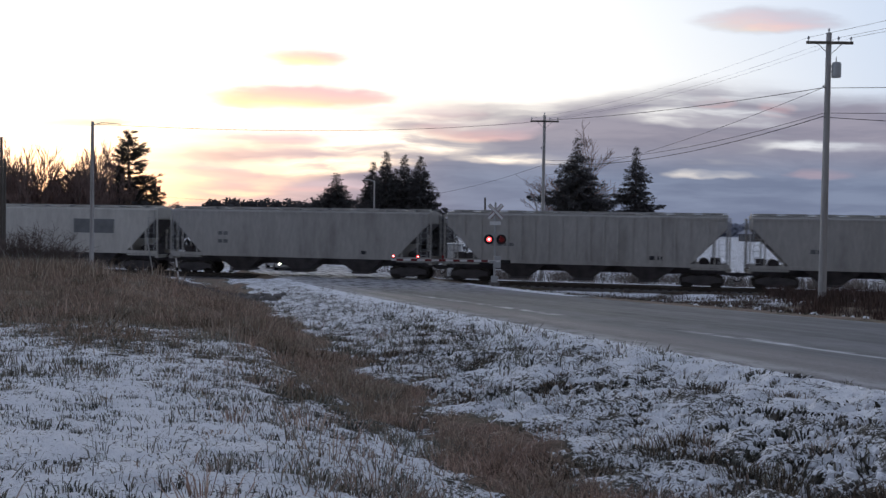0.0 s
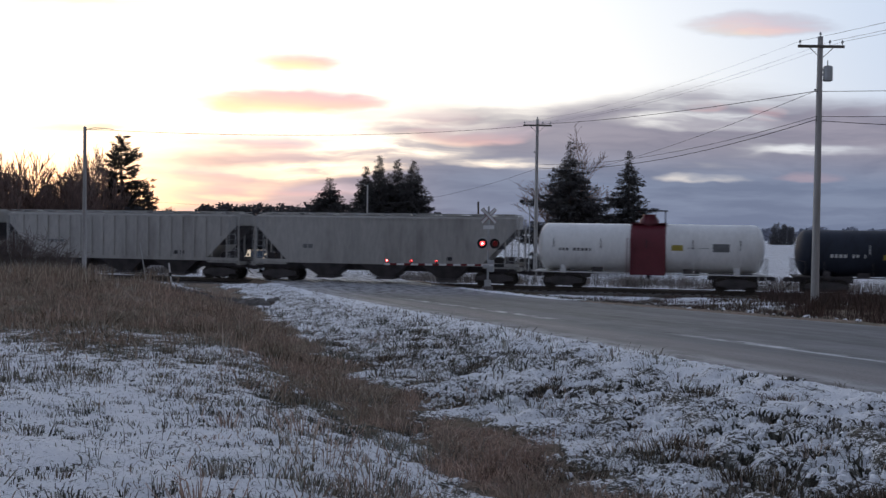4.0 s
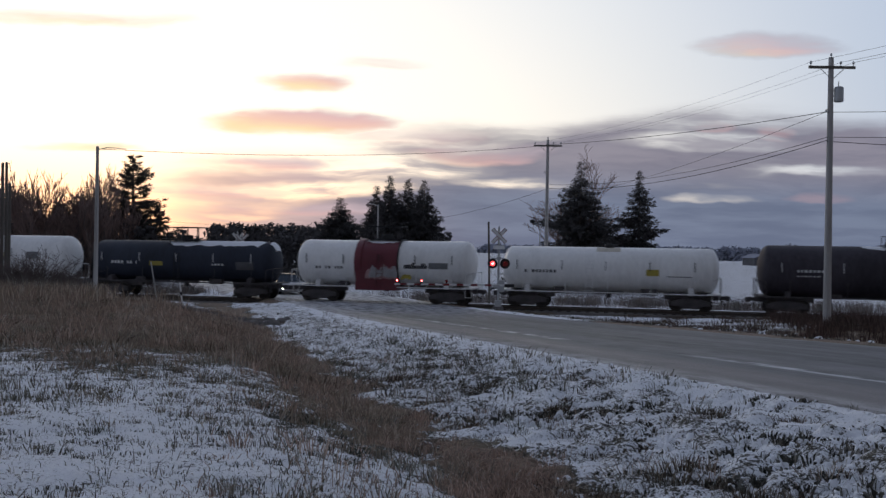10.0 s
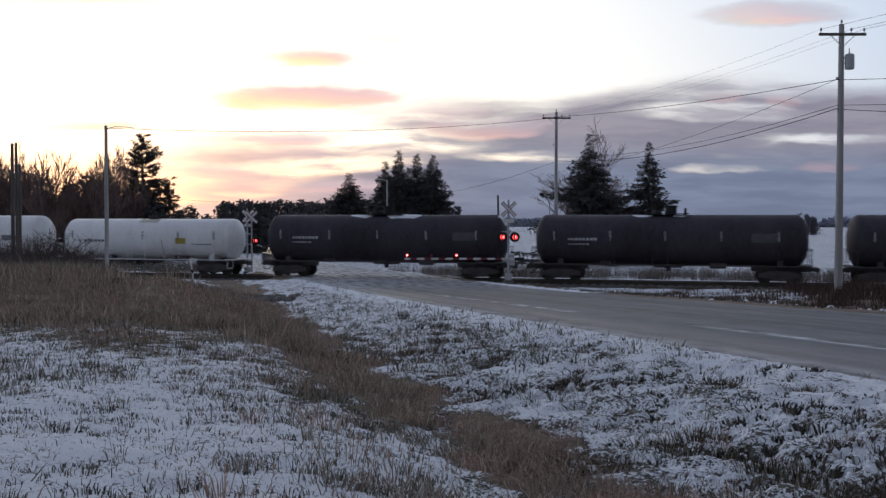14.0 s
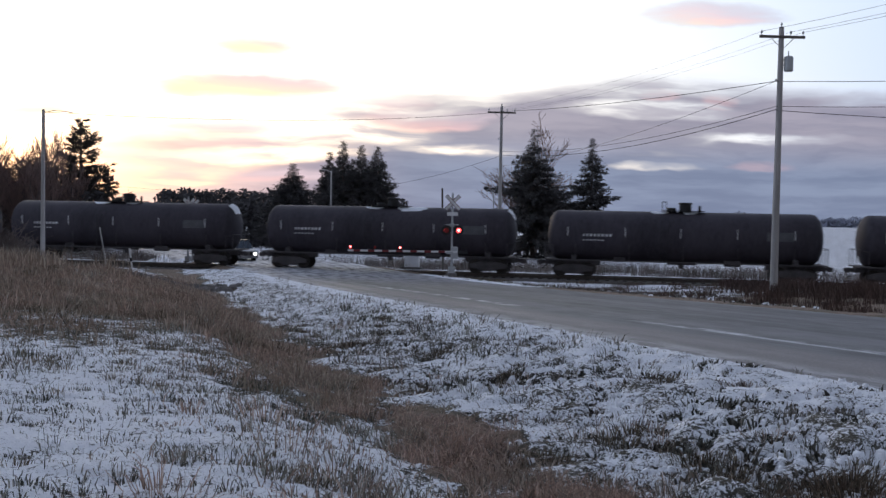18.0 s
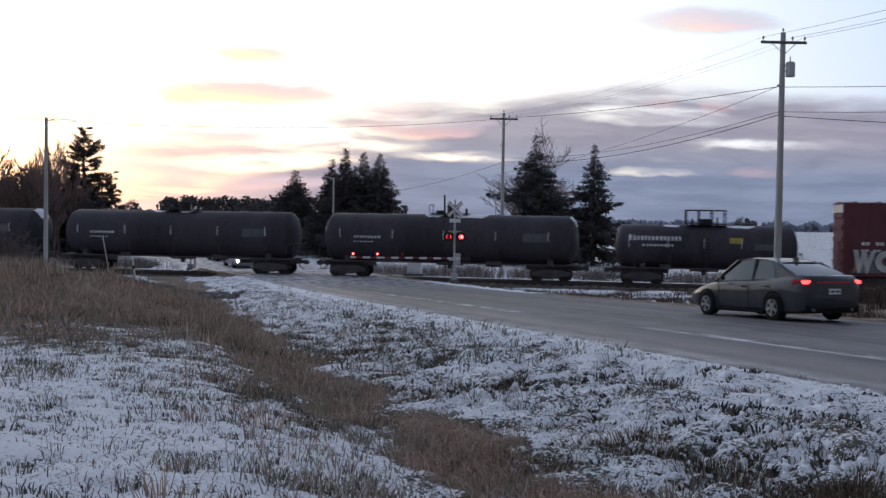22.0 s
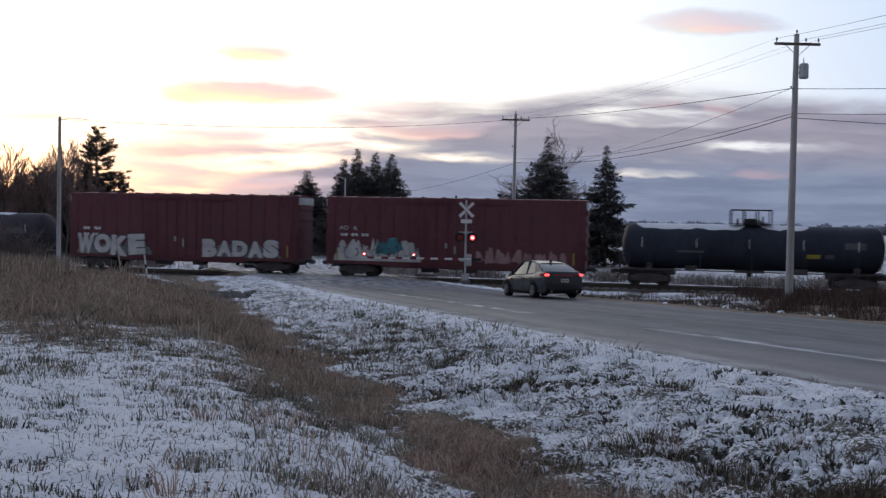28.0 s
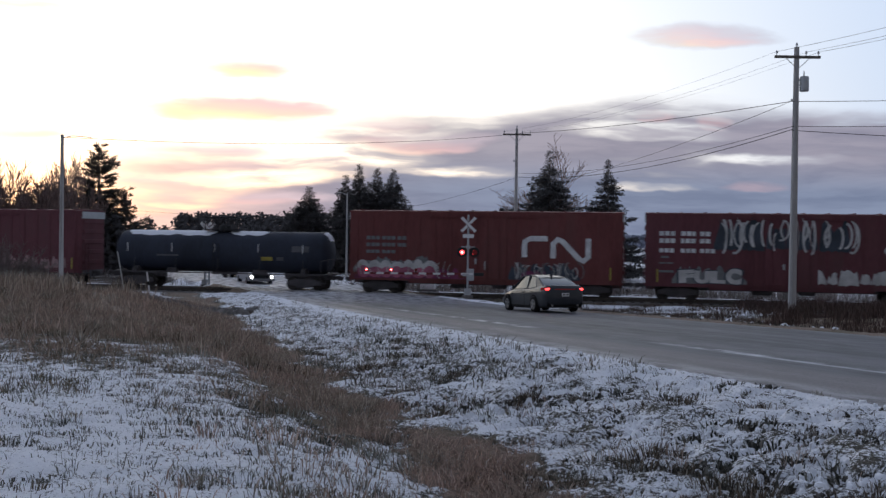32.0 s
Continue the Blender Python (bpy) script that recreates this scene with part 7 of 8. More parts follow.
MARK_H = [("g", -5.8, 2.2, (0.32, 0.32), 0.24), ("g", -5.8, 2.75, (0.32, 0.32), 0.24), ("d", 4.6, 1.62, (0.34,), 0.24)]
H_SMOOTH = "pale grey covered hopper car with smooth streaked sides"
H_RIB = "grey ribbed covered hopper car streaked with rust"
T_BLACK = "glossy black tank car with small white marks"
MARKS_T = [("w", -6.2, -4.4, 2.62, 2.78), ("g", 5.0, 6.6, 2.55, 3.1), ("w", -6.2, -4.9, 2.35, 2.42)]
TRAIN = [
    hopper_car(-58.0, -39.6, M_PALE, False, H_SMOOTH, MARK_H),
    hopper_car(-38.75, -20.2, M_PALE, False, H_SMOOTH, [("g", 2.6, 2.7, (3.2,), 1.0)]),
    hopper_car(-19.35, -0.35, M_GREY, False, H_SMOOTH, MARK_H),
    hopper_car(0.35, 18.65, M_GREY, True, H_RIB, [("d", 4.2, 1.7, (0.3, 0.0, 0.3), 0.26), ("g", -5.9, 2.4, (0.3, 0.3, 0.3, 0.3), 0.2)]),
    hopper_car(19.6, 38.1, M_GREY, False, H_SMOOTH, [("g", -5.6, 2.3, (0.3, 0.3), 0.26), ("d", 4.4, 1.62, (0.34,), 0.24)]),
    tank_car(39.1, 53.3, 1.52, 2.68, M_TANKWHITE, "white tank car with a wide dark red band", (-1.15, 1.05, 0.02, False), "tall",
             [("d", -5.6, -3.6, 2.45, 2.62), ("y", 1.4, 2.1, 2.55, 2.9), ("g", 3.9, 4.9, 2.5, 3.0), ("d", 2.4, 3.7, 2.7, 2.74)]),
    tank_car(55.1, 69.3, 1.42, 2.55, M_TANKBLUE, "blue-black tank car with a strip of snow on top", None, "cage",
             [("w", -5.2, -3.2, 2.3, 2.5), ("y", -2.2, -1.2, 2.2, 2.5), ("w", 2.6, 3.6, 2.28, 2.4), ("g", 4.4, 5.7, 2.0, 2.55)], snow=((-1.0, 6.2, 0.42),), headsnow=1),
    tank_car(70.85, 83.35, 1.52, 2.68, M_TANKWHITE, "white tank car with a raised dark red jacket and spray paint", (-1.75, 1.15, 0.05, True), "cage",
             [("d", -4.6, -2.7, 2.25, 2.42), ("C", 1.6, 3.2, 2.35, 2.8), ("g", 3.3, 4.6, 2.35, 2.75) ]),
    tank_car(85.2, 99.0, 1.42, 2.55, M_TANKWHITE, "plain white tank car with a yellow patch", None, "small",
             [("d", -5.3, -3.2, 2.3, 2.48), ("y", 2.4, 3.2, 2.2, 2.6), ("g", 3.7, 5.2, 2.15, 2.2)]),
    tank_car(101.25, 118.15, 1.60, 2.66, M_TANKBLACK, T_BLACK, None, "box", MARKS_T, snow=((-2.4, -0.8, 0.2), (0.2, 2.6, 0.3)), headsnow=1),
    tank_car(120.05, 137.0, 1.60, 2.66, M_TANKBLACK, T_BLACK, None, "box", MARKS_T, snow=((-2.2, -1.0, 0.14), (0.3, 1.2, 0.16)), headsnow=1),
    tank_car(139.2, 156.3, 1.60, 2.66, M_TANKBLACK, T_BLACK, None, "box", MARKS_T, snow=((-1.6, -0.4, 0.14), (0.6, 2.6, 0.28)), headsnow=1),
    tank_car(158.35, 175.4, 1.60, 2.66, M_TANKBLACK, T_BLACK, None, "box", MARKS_T, snow=((-2.0, -0.9, 0.14), (0.0, 0.9, 0.16))),
    tank_car(177.4, 194.45, 1.60, 2.66, M_TANKBLACK, T_BLACK, None, "box", MARKS_T, snow=((-1.6, -0.4, 0.2), (0.4, 2.6, 0.26)), headsnow=1),
    tank_car(196.75, 208.0, 1.38, 2.42, M_TANKBLACK, "short black tank car with a white emblem and yellow patch", None, "cage",
             [("y", 1.4, 2.2, 2.7, 3.05), ("w", -3.9, -2.0, 2.45, 2.58), ("g", 2.9, 4.2, 2.3, 2.7), ("w", -4.4, -1.5, 2.82, 3.08), ("w", -4.75, -4.45, 2.8, 3.15)], snow=((-2.6, -1.6, 0.2), (1.3, 3.0, 0.2))),
    boxcar(210.4, 227.3, 5.35, M_BOXRED, "dark red boxcar with white spray-painted letters",
           [("mass", -8.0, -2.2, 0.98, 2.1, M_PLACARD, 31, -0.006), ("tag", "WOKE", -7.9, -2.7, 1.05, 2.45, M_SPRAY, 5), ("mass", 1.4, 7.3, 0.98, 2.0, M_PLACARD, 32, -0.006), ("tag", "BADAS", 1.5, 7.1, 1.05, 2.4, M_SPRAY, 9), ("bars", -1.4, 4.05, (1.3, 0.3), 0.05, M_LETTER), ("bars", -1.4, 2.78, (2.2,), 0.05, M_LETTER), ("bars", -1.4, 1.4, (0.8, 0.7), 0.05, M_PLACARD), ("bars", -7.4, 2.75, (0.2, 0.2, -0.3, 0.2, 0.2), 0.2, M_LETTER), ("bars", -7.4, 2.35, (0.18, 0.18, -0.2, 0.18, 0.18, -0.2, 0.18), 0.16, M_LETTER), ("bars", 0.3, 4.0, (0.2, 0.2, 0.2), 0.3, M_PLACARD)]),
    boxcar(229.3, 246.5, 5.35, M_BOXRED, "dark red boxcar with pale and teal spray paint",
           [("mass", -8.1, -2.1, 1.0, 2.6, M_SPRAY, 3, 0.0), ("mass", -5.2, -3.3, 1.55, 2.65, M_TEAL, 5, 0.01), ("mass", -3.9, -2.6, 1.1, 2.1, M_SPRAY, 4, 0.016), ("strokes", -7.8, -2.4, 1.2, 2.2, M_INK, 6, 0.022, 0.05, 0.38), ("bars", -1.4, 4.05, (1.3, 0.3), 0.05, M_LETTER), ("bars", -1.4, 2.78, (2.2,), 0.05, M_LETTER), ("bars", -1.4, 1.4, (0.8, 0.7), 0.05, M_PLACARD), ("blocks", 1.3, 7.4, 1.15, 2.25, M_DUSTPINK, 8, 0.0), ("text", "AO", -7.7, -7.1, 3.12, 3.40, M_LETTER, 0.0), ("text", "K", -6.7, -6.45, 3.12, 3.40, M_LETTER, 0.0),
            ("bars", -7.6, 2.72, (0.2, 0.2, -0.2, 0.2, 0.2, -0.2, 0.2, 0.2), 0.18, M_LETTER), ("bars", -0.9, 4.45, (0.3, 0.3, 0.3), 0.22, M_PLACARD)]),
    tank_car(248.75, 264.6, 1.42, 2.55, M_TANKBLUE, "blue-black tank car with a long snow strip", None, "cage",
             [("g", -4.5, -2.9, 2.2, 2.32), ("g", 4.3, 4.8, 2.0, 2.25), ("y", 3.2, 4.0, 2.0, 2.25), ("g", 5.4, 6.6, 2.6, 3.0)], snow=((-7.0, -0.4, 0.4), (0.6, 3.4, 0.35)), headsnow=1),
    boxcar(266.2, 284.1, 5.5, M_BOXBROWN, "rust-brown boxcar with a worn pale emblem and pink spray paint",
           [("mass", -8.7, -2.9, 1.35, 2.45, M_PLACARD, 10, -0.004), ("bubbles", -8.5, -3.1, 1.25, 2.25, M_SPRAY, 11, 0.002), ("mass", -8.6, -1.0, 1.0, 1.75, M_MAGENTA, 12, 0.009), ("bubbles", -8.4, -3.2, 1.05, 1.85, M_PINK, 13, 0.014), ("strokes", -8.3, -1.2, 1.05, 2.2, M_SPRAY, 14, 0.018, 0.045, 0.6),
            ("bars", -7.8, 3.55, (0.26, 0.26, 0.26, -0.1, 0.26, 0.26, 0.26, -0.1, 0.26, 0.26), 0.24, M_PLACARD), ("bars", -7.8, 3.1, (0.26, 0.26, 0.26, -0.1, 0.26, 0.26, 0.26, -0.1, 0.26, 0.26), 0.24, M_PLACARD), ("bars", -7.8, 2.65, (0.26, 0.26, 0.26, -0.1, 0.26, 0.26, 0.26), 0.22, M_PLACARD), ("bars", -0.4, 1.62, (0.5,), 0.12, M_YELLOW), ("bars", -0.02, 1.30, (0.12,), 0.34, M_YELLOW),
            ("mass", 1.7, 6.3, 1.0, 2.2, M_INK, 15, 0.002), ("mass", 2.5, 4.2, 1.05, 1.8, M_MAGENTA, 16, 0.008), ("strokes", 1.7, 6.3, 1.0, 2.25, M_SPRAY, 17, 0.014, 0.05, 0.30), ("strokes", 1.7, 6.3, 1.0, 2.3, M_PLACARD, 18, 0.014, 0.05, 0.35),
            ("curve", [(4.2, 3.75), (3.1, 3.75), (2.75, 3.55), (2.72, 3.2), (2.72, 2.55)], 0.34, M_LETTER), ("curve", [(4.55, 2.5), (4.58, 3.45), (4.85, 3.72), (5.15, 3.6), (6.2, 2.5), (6.5, 2.35), (6.78, 2.6), (6.8, 3.8)], 0.34, M_LETTER)]),
    boxcar(285.5, 303.0, 5.5, M_BOXRED, "dark red boxcar with white lettering bars and blue-white spray paint",
           [("bars", -7.9, 4.05, (0.28, 0.28, 0.28, -0.3, 0.28, 0.28, 0.2, -0.2, 0.28, 0.28), 0.28, M_LETTER), ("bars", -7.9, 3.6, (0.28, 0.28, 0.28, -0.3, 0.2, 0.28, 0.28, -0.2, 0.28, 0.28), 0.28, M_LETTER), ("bars", -7.9, 3.0, (0.26, 0.26, 0.26, -0.35, 0.26, 0.26, 0.26, -0.2, 0.26, 0.26, 0.26), 0.26, M_LETTER), ("bars", -7.8, 2.65, (0.5,), 0.14, M_PLACARD), ("bars", -7.9, 2.3, (0.4, 0.4), 0.1, M_PLACARD), ("bars", -7.9, 1.75, (0.9,), 0.14, M_PLACARD),
            ("mass", -4.6, -1.6, 3.2, 5.2, M_INK, 21, 0.0), ("mass", -1.5, 1.5, 3.3, 5.0, M_INK, 22, 0.045), ("mass", 1.6, 3.4, 3.2, 5.0, M_INK, 24, 0.0), ("strokes", -4.6, -1.5, 3.0, 5.2, M_SPRAY, 23, 0.01, 0.11, 0.36), ("strokes", -1.4, 1.5, 3.0, 5.2, M_SPRAY, 28, 0.055, 0.11, 0.36), ("strokes", 1.5, 3.8, 3.0, 5.2, M_SPRAY, 29, 0.01, 0.11, 0.36), ("mass", -7.1, -2.6, 1.0, 2.25, M_PLACARD, 25, 0.0), ("tag", "FULC", -6.7, -2.9, 1.1, 2.1, M_SPRAY, 26), ("blocks", 1.0, 6.4, 1.15, 2.1, M_SPRAY, 27, 0.0), ("curve", [(6.6, 3.6), (5.6, 3.6), (5.4, 3.3), (5.6, 2.95), (6.6, 2.95)], 0.24, M_LETTER)]),
    boxcar(305.0, 322.0, 5.5, M_BOXRED, "dark red boxcar with pale roof", []),
]

# ---------------------------------------------------------------- road vehicles


def wheel(parent, x, y, r, wide, rim=M_ALLOY):
    """A tyre on a rim; the axle lies along x."""
    w = part("wheel", Shape().lathe([(-wide / 2, r * 0.62), (-wide / 2, r * 0.94), (-wide / 2 + 0.03, r), (wide / 2 - 0.03, r), (wide / 2, r * 0.94), (wide / 2, r * 0.62)], 28, "x"), M_RUBBER, parent, "black tyre", smooth=40, at=pose(x, y, r))
    disc = Shape()
    for s in (-1, 1):
        e = s * (wide * 0.5 + 0.004)
        disc.lathe([(e - 0.012, r * 0.2), (e + 0.012, r * 0.2)], 12, "x")
        for i in range(5):
            a = 2 * math.pi * i / 5
            c, q = math.cos(a), math.sin(a)
            n_ = Vector((0, -q, c)) * 0.026
            a0, a1 = Vector((e, c * r * 0.15, q * r * 0.15)), Vector((e, c * r * 0.63, q * r * 0.63))
            disc.loft([[a0 - n_, a0 + n_, a0 + n_ + Vector((0.03 * s, 0, 0)), a0 - n_ + Vector((0.03 * s, 0, 0))], [a1 - n_ * 1.2, a1 + n_ * 1.2, a1 + n_ * 1.2 + Vector((0.03 * s, 0, 0)), a1 - n_ * 1.2 + Vector((0.03 * s, 0, 0))]])
        disc.lathe([(e - 0.02, r * 0.56), (e - 0.02, r * 0.61), (e + 0.02, r * 0.61), (e + 0.02, r * 0.56), (e - 0.02, r * 0.56)], 24, "x", caps=False)
    part("hub", Shape().lathe([(-wide * 0.5 - 0.003, r * 0.66), (wide * 0.5 + 0.003, r * 0.66)], 20, "x"), M_BLACK, w)
    part("rim", disc, rim, w, "spoked alloy rim")
    return w


def section(y, w, z0, zb, zt, wt, n=6):
    """Half outline of a car body at y, mirrored: sill, side, shoulder, top."""
    side = [(w * 0.86, z0), (w * 0.955, z0 + 0.06), (w * 0.985, z0 + (zb - z0) * 0.25), (w, z0 + (zb - z0) * 0.55), (w * 0.992, z0 + (zb - z0) * 0.74), (w * 0.965, zb - 0.07), (w * 0.92, zb - 0.015), (w * 0.86, zb + 0.015), (wt, zt)]
    return [(x, y, z) for x, z in side] + [(-x, y, z) for x, z in reversed(side)]


def sedan():
    """Heads along +y; the origin lies on the road under its middle."""
    ob = thing("sedan_car", "dark grey metallic sedan with lit brake lights on the road", "car")
    W = 0.90
    #        y      w     z0    zb    zt    wt
    lines = ((-2.40, 0.60, 0.40, 0.84, 0.88, 0.50), (-2.36, 0.74, 0.34, 0.94, 0.98, 0.62), (-2.28, 0.82, 0.27, 1.02, 1.08, 0.68), (-2.18, 0.855, 0.22, 1.035, 1.105, 0.70), (-2.05, 0.88, 0.20, 1.03, 1.10, 0.72), (-1.70, 0.90, 0.19, 1.01, 1.09, 0.72), (-1.2, 0.905, 0.19, 0.97, 1.04, 0.73),
             (-0.4, 0.90, 0.19, 0.93, 0.98, 0.72), (0.5, 0.90, 0.19, 0.91, 0.96, 0.72), (1.0, 0.90, 0.19, 0.89, 0.95, 0.70), (1.5, 0.885, 0.20, 0.82, 0.88, 0.64), (1.95, 0.85, 0.22, 0.72, 0.77, 0.58), (2.30, 0.76, 0.28, 0.62, 0.66, 0.50), (2.46, 0.62, 0.36, 0.52, 0.56, 0.42))
    body = part("body", Shape().loft([section(*l) for l in lines]), M_CARPAINT, ob, smooth=38)
    # the glasshouse: side glass below a painted roof
    gl = ((-2.0, 0.72, 1.07, 1.09), (-1.25, 0.735, 1.03, 1.385), (-0.7, 0.74, 0.99, 1.48), (0.0, 0.745, 0.965, 1.505), (0.45, 0.745, 0.95, 1.46), (1.25, 0.70, 0.92, 0.95))
    rings = []
    for y, w, zb, zt in gl:
        wt = w - 0.17 * (zt - zb) / 0.45
        rings.append([(w, y, zb), (wt, y, zt), (wt * 0.6, y, zt + 0.012), (-wt * 0.6, y, zt + 0.012), (-wt, y, zt), (-w, y, zb)])
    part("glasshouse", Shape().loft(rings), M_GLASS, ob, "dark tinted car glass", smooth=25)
    rings = []
    for y, w, zb, zt in gl[1:5]:
        wt = w - 0.17 * (zt - zb) / 0.45
        rings.append([(wt + 0.015, y, zt - 0.05), (wt + 0.01, y, zt + 0.005), (wt * 0.6, y, zt + 0.03), (-wt * 0.6, y, zt + 0.03), (-wt - 0.01, y, zt + 0.005), (-wt - 0.015, y, zt - 0.05)])
    part("roof", Shape().loft(rings), M_CARPAINT, ob, smooth=35)
    for s in (-1, 1):
        for (y0, w0, za), (y1, w1, zb) in (((-1.95, 0.715, 1.05), (-1.2, 0.60, 1.39)), ((-1.28, 0.72, 1.0), (-0.98, 0.595, 1.435)), ((-0.35, 0.735, 0.96), (-0.30, 0.575, 1.485)), ((1.25, 0.70, 0.93), (0.42, 0.585, 1.455))):
            part("pillar", Shape().tube((s * w0, y0, za), (s * w1, y1, zb), 0.045, 0.035, 6), M_CARPAINT, ob)
        quarter = [(-1.97, 0.722, 1.06), (-1.22, 0.742, 1.02), (-1.02, 0.62, 1.43), (-1.24, 0.60, 1.40)]
        part("rear_pillar", Shape().loft([[(s * (w_ + 0.012), y_, z_) for y_, w_, z_ in quarter], [(s * (w_ - 0.03), y_, z_) for y_, w_, z_ in quarter]]), M_CARPAINT, ob, smooth=30)
        part("mirror", Shape().loft([[(s * 0.86, 0.62, 0.95), (s * 1.02, 0.60, 0.95), (s * 1.02, 0.60, 1.09), (s * 0.86, 0.62, 1.09)], [(s * 0.88, 0.74, 0.97), (s * 0.98, 0.72, 0.97), (s * 0.98, 0.72, 1.06), (s * 0.88, 0.74, 1.06)]]), M_CARPAINT, ob, bevel=0.015)
        part("door_line", Shape().box(s * 0.898 - 0.006, s * 0.898 + 0.006, -0.38, -0.365, 0.3, 0.92).box(s * 0.898 - 0.006, s * 0.898 + 0.006, 0.85, 0.865, 0.3, 0.9), M_BLACK, body)
        part("door_handle", Shape().box(s * 0.905 - 0.015, s * 0.905 + 0.015, -0.25, -0.08, 0.80, 0.835).box(s * 0.905 - 0.015, s * 0.905 + 0.015, -1.18, -1.0, 0.81, 0.845), M_CARPAINT, body)
        light = part("tail_light", Shape().loft([[(s * 0.42, -2.325, 0.90), (s * 0.82, -2.28, 0.88), (s * 0.895, -2.02, 0.90), (s * 0.895, -2.02, 1.0), (s * 0.83, -2.27, 1.01), (s * 0.42, -2.33, 0.98)], [(s * 0.42, -2.25, 0.86), (s * 0.76, -2.2, 0.84), (s * 0.82, -2.02, 0.86), (s * 0.82, -2.02, 0.96), (s * 0.77, -2.2, 0.985), (s * 0.42, -2.25, 0.95)]]), M_TAILDIM, ob, "red tail light")
        part("brake_lamp", Shape().box(s * 0.72 - 0.085, s * 0.72 + 0.085, -2.36, -2.24, 0.905, 0.985), M_TAIL, light, "lit red brake lamp", bevel=0.01)
        part("exhaust", Shape().tube((s * 0.55, -2.36, 0.30), (s * 0.55, -2.2, 0.30), 0.045, 0.045, 10), M_ALLOY, ob)
        part("side_sill", Shape().box(min(s * 0.84, s * 0.905), max(s * 0.84, s * 0.905), -0.96, 0.96, 0.17, 0.29), M_RUBBER, body, "black lower sill", bevel=0.01)
        for y in (-1.36, 1.36):
            # no opening in the body: a black ring imitates the shade round each tyre
            arc = [(math.cos(k), math.sin(k)) for k in np.linspace(radians(-12), radians(192), 19)]
            part("wheel_arch", Shape().loft([[(s * 0.915, y + c * 0.40, 0.325 + q * 0.40) for c, q in arc], [(s * 0.918, y + c * 0.345, 0.325 + q * 0.345) for c, q in arc]], closed=False, caps=False), M_RUBBER, body, "black ring standing in for the shaded wheel arch gap")
    part("light_bar", Shape().box(-0.45, 0.45, -2.385, -2.26, 0.925, 0.955), M_TAILDIM, ob, "thin red strip between the tail lights")
    part("high_brake_lamp", Shape().box(-0.16, 0.16, -1.42, -1.36, 1.30, 1.325), M_TAILDIM, ob)
    part("bumper", Shape().loft([[(-0.80, -2.30, 0.30), (0.80, -2.30, 0.30), (0.78, -2.34, 0.56), (-0.78, -2.34, 0.56)], [(-0.80, -2.1, 0.30), (0.80, -2.1, 0.30), (0.78, -2.1, 0.56), (-0.78, -2.1, 0.56)]]), M_CARPAINT, ob, bevel=0.02)
    part("diffuser", Shape().box(-0.74, 0.74, -2.36, -2.2, 0.22, 0.42), M_RUBBER, ob, bevel=0.01)
    plate_ = part("number_plate", Shape().box(-0.155, 0.155, -2.430, -2.395, 0.66, 0.79), M_WHITE, ob, "white plate with blurred bars")
    part("plate_marks", Shape().box(-0.12, -0.02, -2.434, -2.429, 0.70, 0.75).box(0.02, 0.12, -2.434, -2.429, 0.70, 0.75), M_LETTERDARK, plate_)
    part("antenna", Shape().box(-0.02, 0.02, -1.15, -0.98, 1.44, 1.53), M_CARPAINT, ob)
    for s in (-1, 1):
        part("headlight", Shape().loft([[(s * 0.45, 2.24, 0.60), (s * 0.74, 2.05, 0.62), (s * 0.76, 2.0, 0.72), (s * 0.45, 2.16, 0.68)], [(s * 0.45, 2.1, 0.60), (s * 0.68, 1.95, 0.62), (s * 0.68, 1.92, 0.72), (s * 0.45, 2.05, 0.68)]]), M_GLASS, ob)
    wheels = [wheel(ob, s * 0.83, y, 0.325, 0.21) for s in (-1, 1) for y in (-1.36, 1.36)]
    return ob, wheels


SEDAN, SEDAN_WHEELS = sedan()


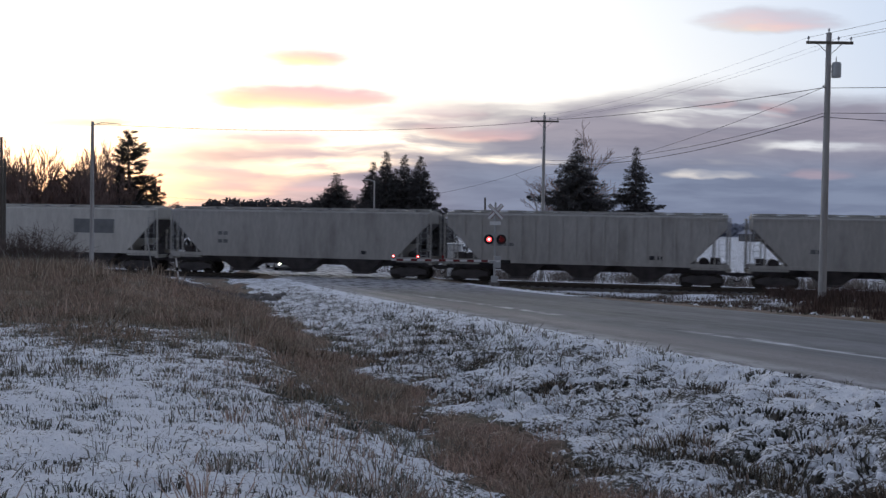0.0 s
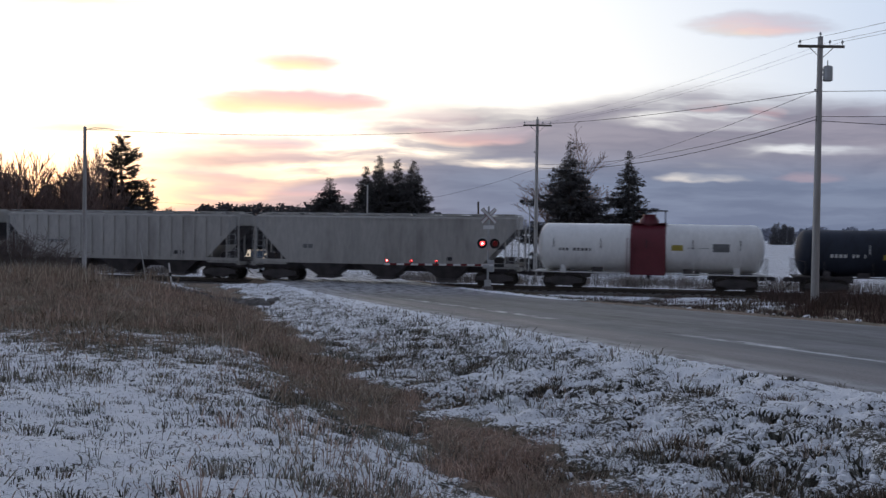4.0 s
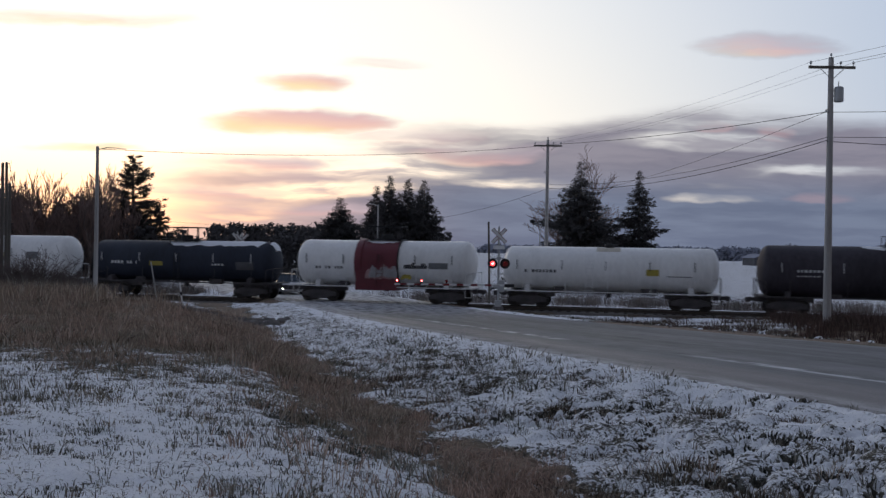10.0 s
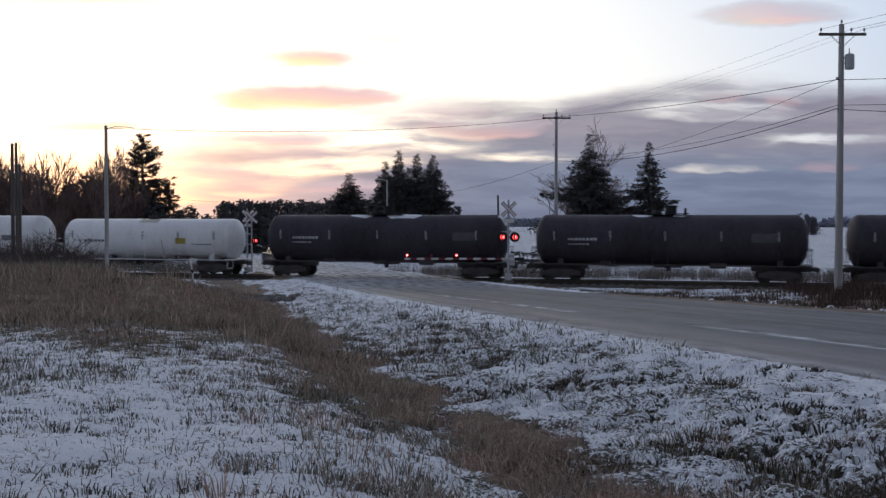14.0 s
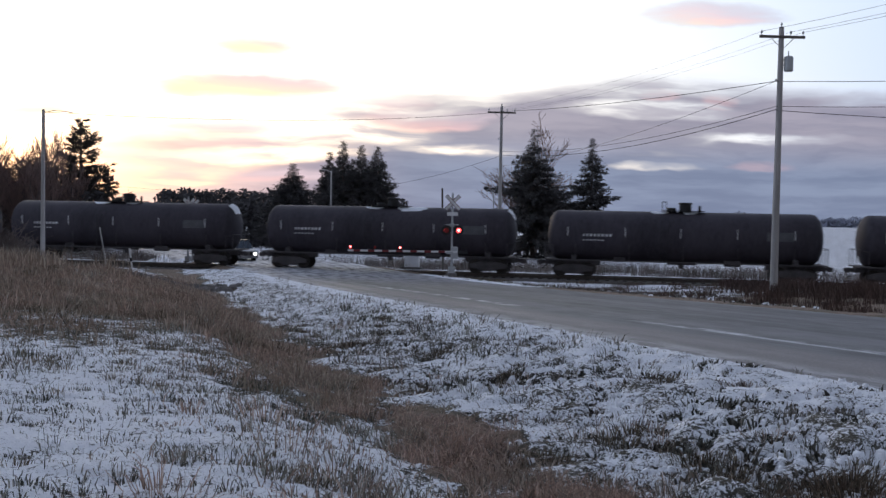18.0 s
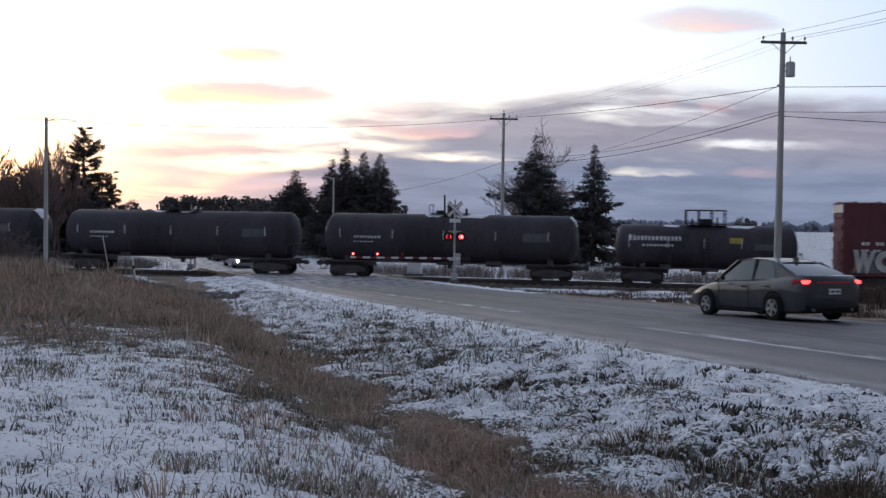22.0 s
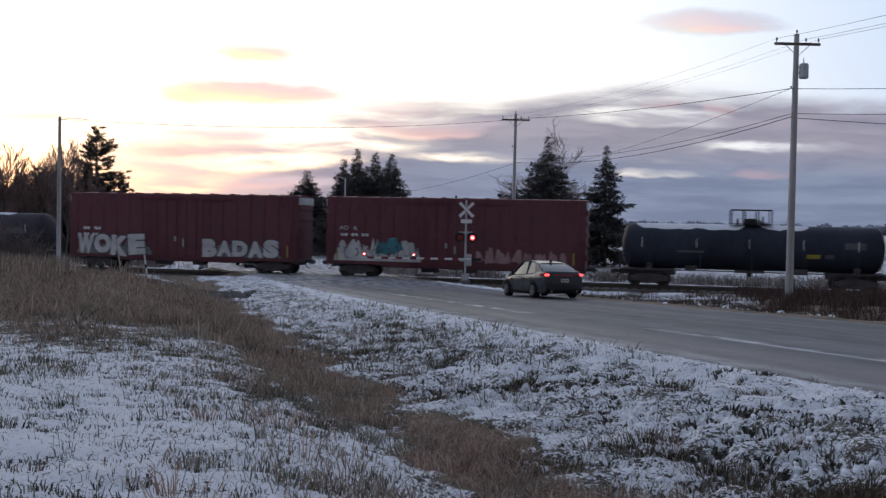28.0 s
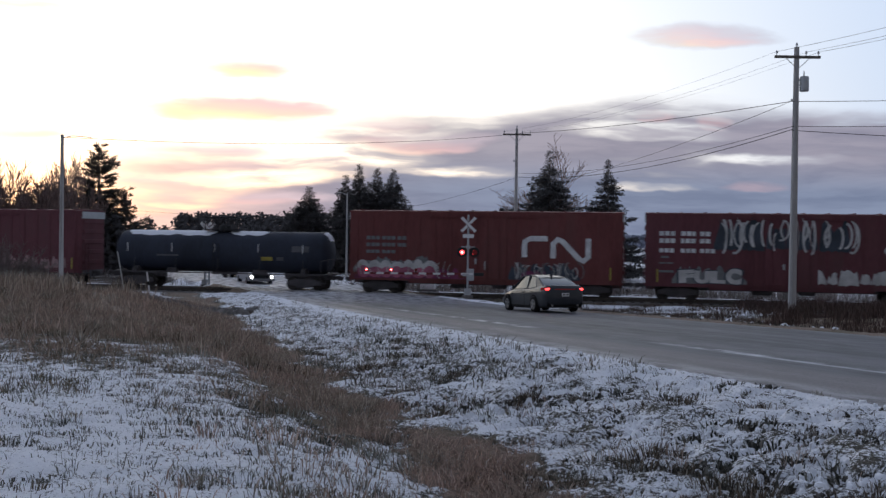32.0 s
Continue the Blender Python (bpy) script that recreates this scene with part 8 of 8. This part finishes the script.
def pickup(m, paint, lit, label):
    """A pickup seen from ahead; it heads along -y."""
    ob = thing("pickup_truck", label, "truck", "waiting vehicles", m)
    part("body", Shape().loft([[(-0.93, y, z0), (0.93, y, z0), (0.97, y, 0.75), (0.95, y, z1), (-0.95, y, z1), (-0.97, y, 0.75)] for y, z0, z1 in ((-2.75, 0.5, 0.95), (-2.6, 0.42, 1.02), (-1.2, 0.40, 1.10), (2.8, 0.45, 1.12))]), paint, ob, bevel=0.04)
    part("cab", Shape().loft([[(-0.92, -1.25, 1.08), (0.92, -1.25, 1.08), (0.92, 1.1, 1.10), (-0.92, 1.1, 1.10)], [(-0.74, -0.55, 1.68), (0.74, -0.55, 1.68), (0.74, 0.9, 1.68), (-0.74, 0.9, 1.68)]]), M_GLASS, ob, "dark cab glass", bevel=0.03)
    part("roof", Shape().box(-0.75, 0.75, -0.58, 0.92, 1.67, 1.73), M_CARDARK, ob, bevel=0.03)
    part("grille", Shape().box(-0.55, 0.55, -2.80, -2.7, 0.58, 0.90), M_BLACK, ob, bevel=0.02)
    part("bumper", Shape().box(-0.98, 0.98, -2.9, -2.65, 0.42, 0.62), M_ALLOY if lit else M_BLACK, ob, bevel=0.03)
    for s in (-1, 1):
        h = part("headlight", Shape().box(s * 0.76 - 0.17, s * 0.76 + 0.17, -2.79, -2.66, 0.64, 0.84), M_ALLOY, ob, bevel=0.02)
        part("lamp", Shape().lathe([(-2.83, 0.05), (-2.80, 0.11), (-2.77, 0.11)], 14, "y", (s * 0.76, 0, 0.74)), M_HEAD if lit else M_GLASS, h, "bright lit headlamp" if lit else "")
        part("mirror", Shape().box(s * 1.0 - 0.02, s * 1.0 + 0.14 * s + 0.02, -0.95, -0.85, 1.22, 1.45), M_BLACK, ob)
        for y in (-1.75, 1.75):
            wheel(ob, s * 0.84, y, 0.38, 0.24)
    return ob


pickup(pose(-12.6, 78.3, -0.2, 0, 0, 20), M_CARWHITE, True, "grey pickup truck with bright headlights waiting beyond the track")
pickup(pose(-15.9, 89, -0.18, 0, 0, 22), M_CARDARK, False, "dark pickup truck queued behind the grey one")

# ---------------------------------------------------------------- what moves


def travelled(t):
    """Metres that the train has gone since the start."""
    return 7.98 * t + 0.01465 * t * t


# seconds, metres along the road of the sedan's tail
SEDAN_RUN = ((0.0, -121.0), (8.0, -72.0), (14.0, -34.0), (18.0, -7.0), (20.0, 6.8), (20.8, 12.6), (21.5, 16.98), (22.0, 19.67), (22.5, 22.03), (23.0, 24.09), (24.0, 27.58), (25.0, 30.78), (25.5, 32.19), (26.5, 34.5), (27.5, 36.06), (28.0, 36.41), (29.0, 36.60), (32.0, 36.62))


def motions():
    stops = [0.5 * k for k in range(65)]
    for ob in TRAIN:
        u = ob.location.x / TC
        walk(ob, [(t, on_track(u - travelled(t))) for t in stops])
    walk(CLOUDS, [(0.0, pose(*EYE)), (12.0, pose(*EYE, 0, 0, 0.25)), (20.0, pose(*EYE, 0, 0, 0.7)), (32.0, pose(*EYE, 0, 0, 1.7))])
    rows, spins = [], []
    for t, s in SEDAN_RUN:
        s2 = s + 2.3
        n = 15.2
        x, y = n * RN[0] + s2 * RD[0], n * RN[1] + s2 * RD[1]
        fall = math.degrees(math.atan((float(grade(y + 1)) - float(grade(y - 1))) / 2))
        rows.append((t, pose(x, y, float(grade(y)) - 0.012, fall, 0, 17.0)))
    walk(SEDAN, rows)
    # wheels roll with the road, in steps of less than a quarter turn
    def tail(t):
        for (a, p), (b, q) in zip(SEDAN_RUN, SEDAN_RUN[1:]):
            if a <= t <= b:
                return p + (q - p) * (t - a) / (b - a)
        return SEDAN_RUN[-1][1]
    ticks = [k / 15 for k in range(481)]
    for w in SEDAN_WHEELS:
        x, y, z = w.location
        walk(w, [(t, pose(x, y, z, -math.degrees(tail(t) / 0.325), 0, 0)) for t in ticks])
    for w, x in WHEELS:
        walk(w, [(t, pose(x, 0, R_WHEEL, 0, -math.degrees(travelled(t) / R_WHEEL), 0)) for t in ticks])
    for vane, (x, y, z), phase in VANES:
        rows = []
        shift = -0.15 if phase > 1 else 0.0
        k = 0
        t = SWITCH + shift - 5 * FLASH / 2
        state = True      # left lamp shows
        marks = []
        while t < 33:
            marks.append((t, state))
            t += FLASH / 2
            state = not state
        # at SWITCH the right lamp takes over
        flip = [s for tt, s in marks if abs(tt - SWITCH - shift) < 0.01][0]
        for tt, s in marks:
            left_on = s != flip
            shown = left_on if phase % 2 == 0 else not left_on
            a, b = (86, 0) if not shown else (0, 86)
            rows += [(tt - 0.03, a), (tt + 0.04, b)]
        inside = [r for r in rows if 0 < r[0] < 32]
        first = [r for r in rows if r[0] <= 0][-1][1]
        inside = [(0.0, first)] + inside + [(32.0, inside[-1][1])]
        walk(vane, [(t, pose(x, y, z, 0, 0, a)) for t, a in inside])


motions()
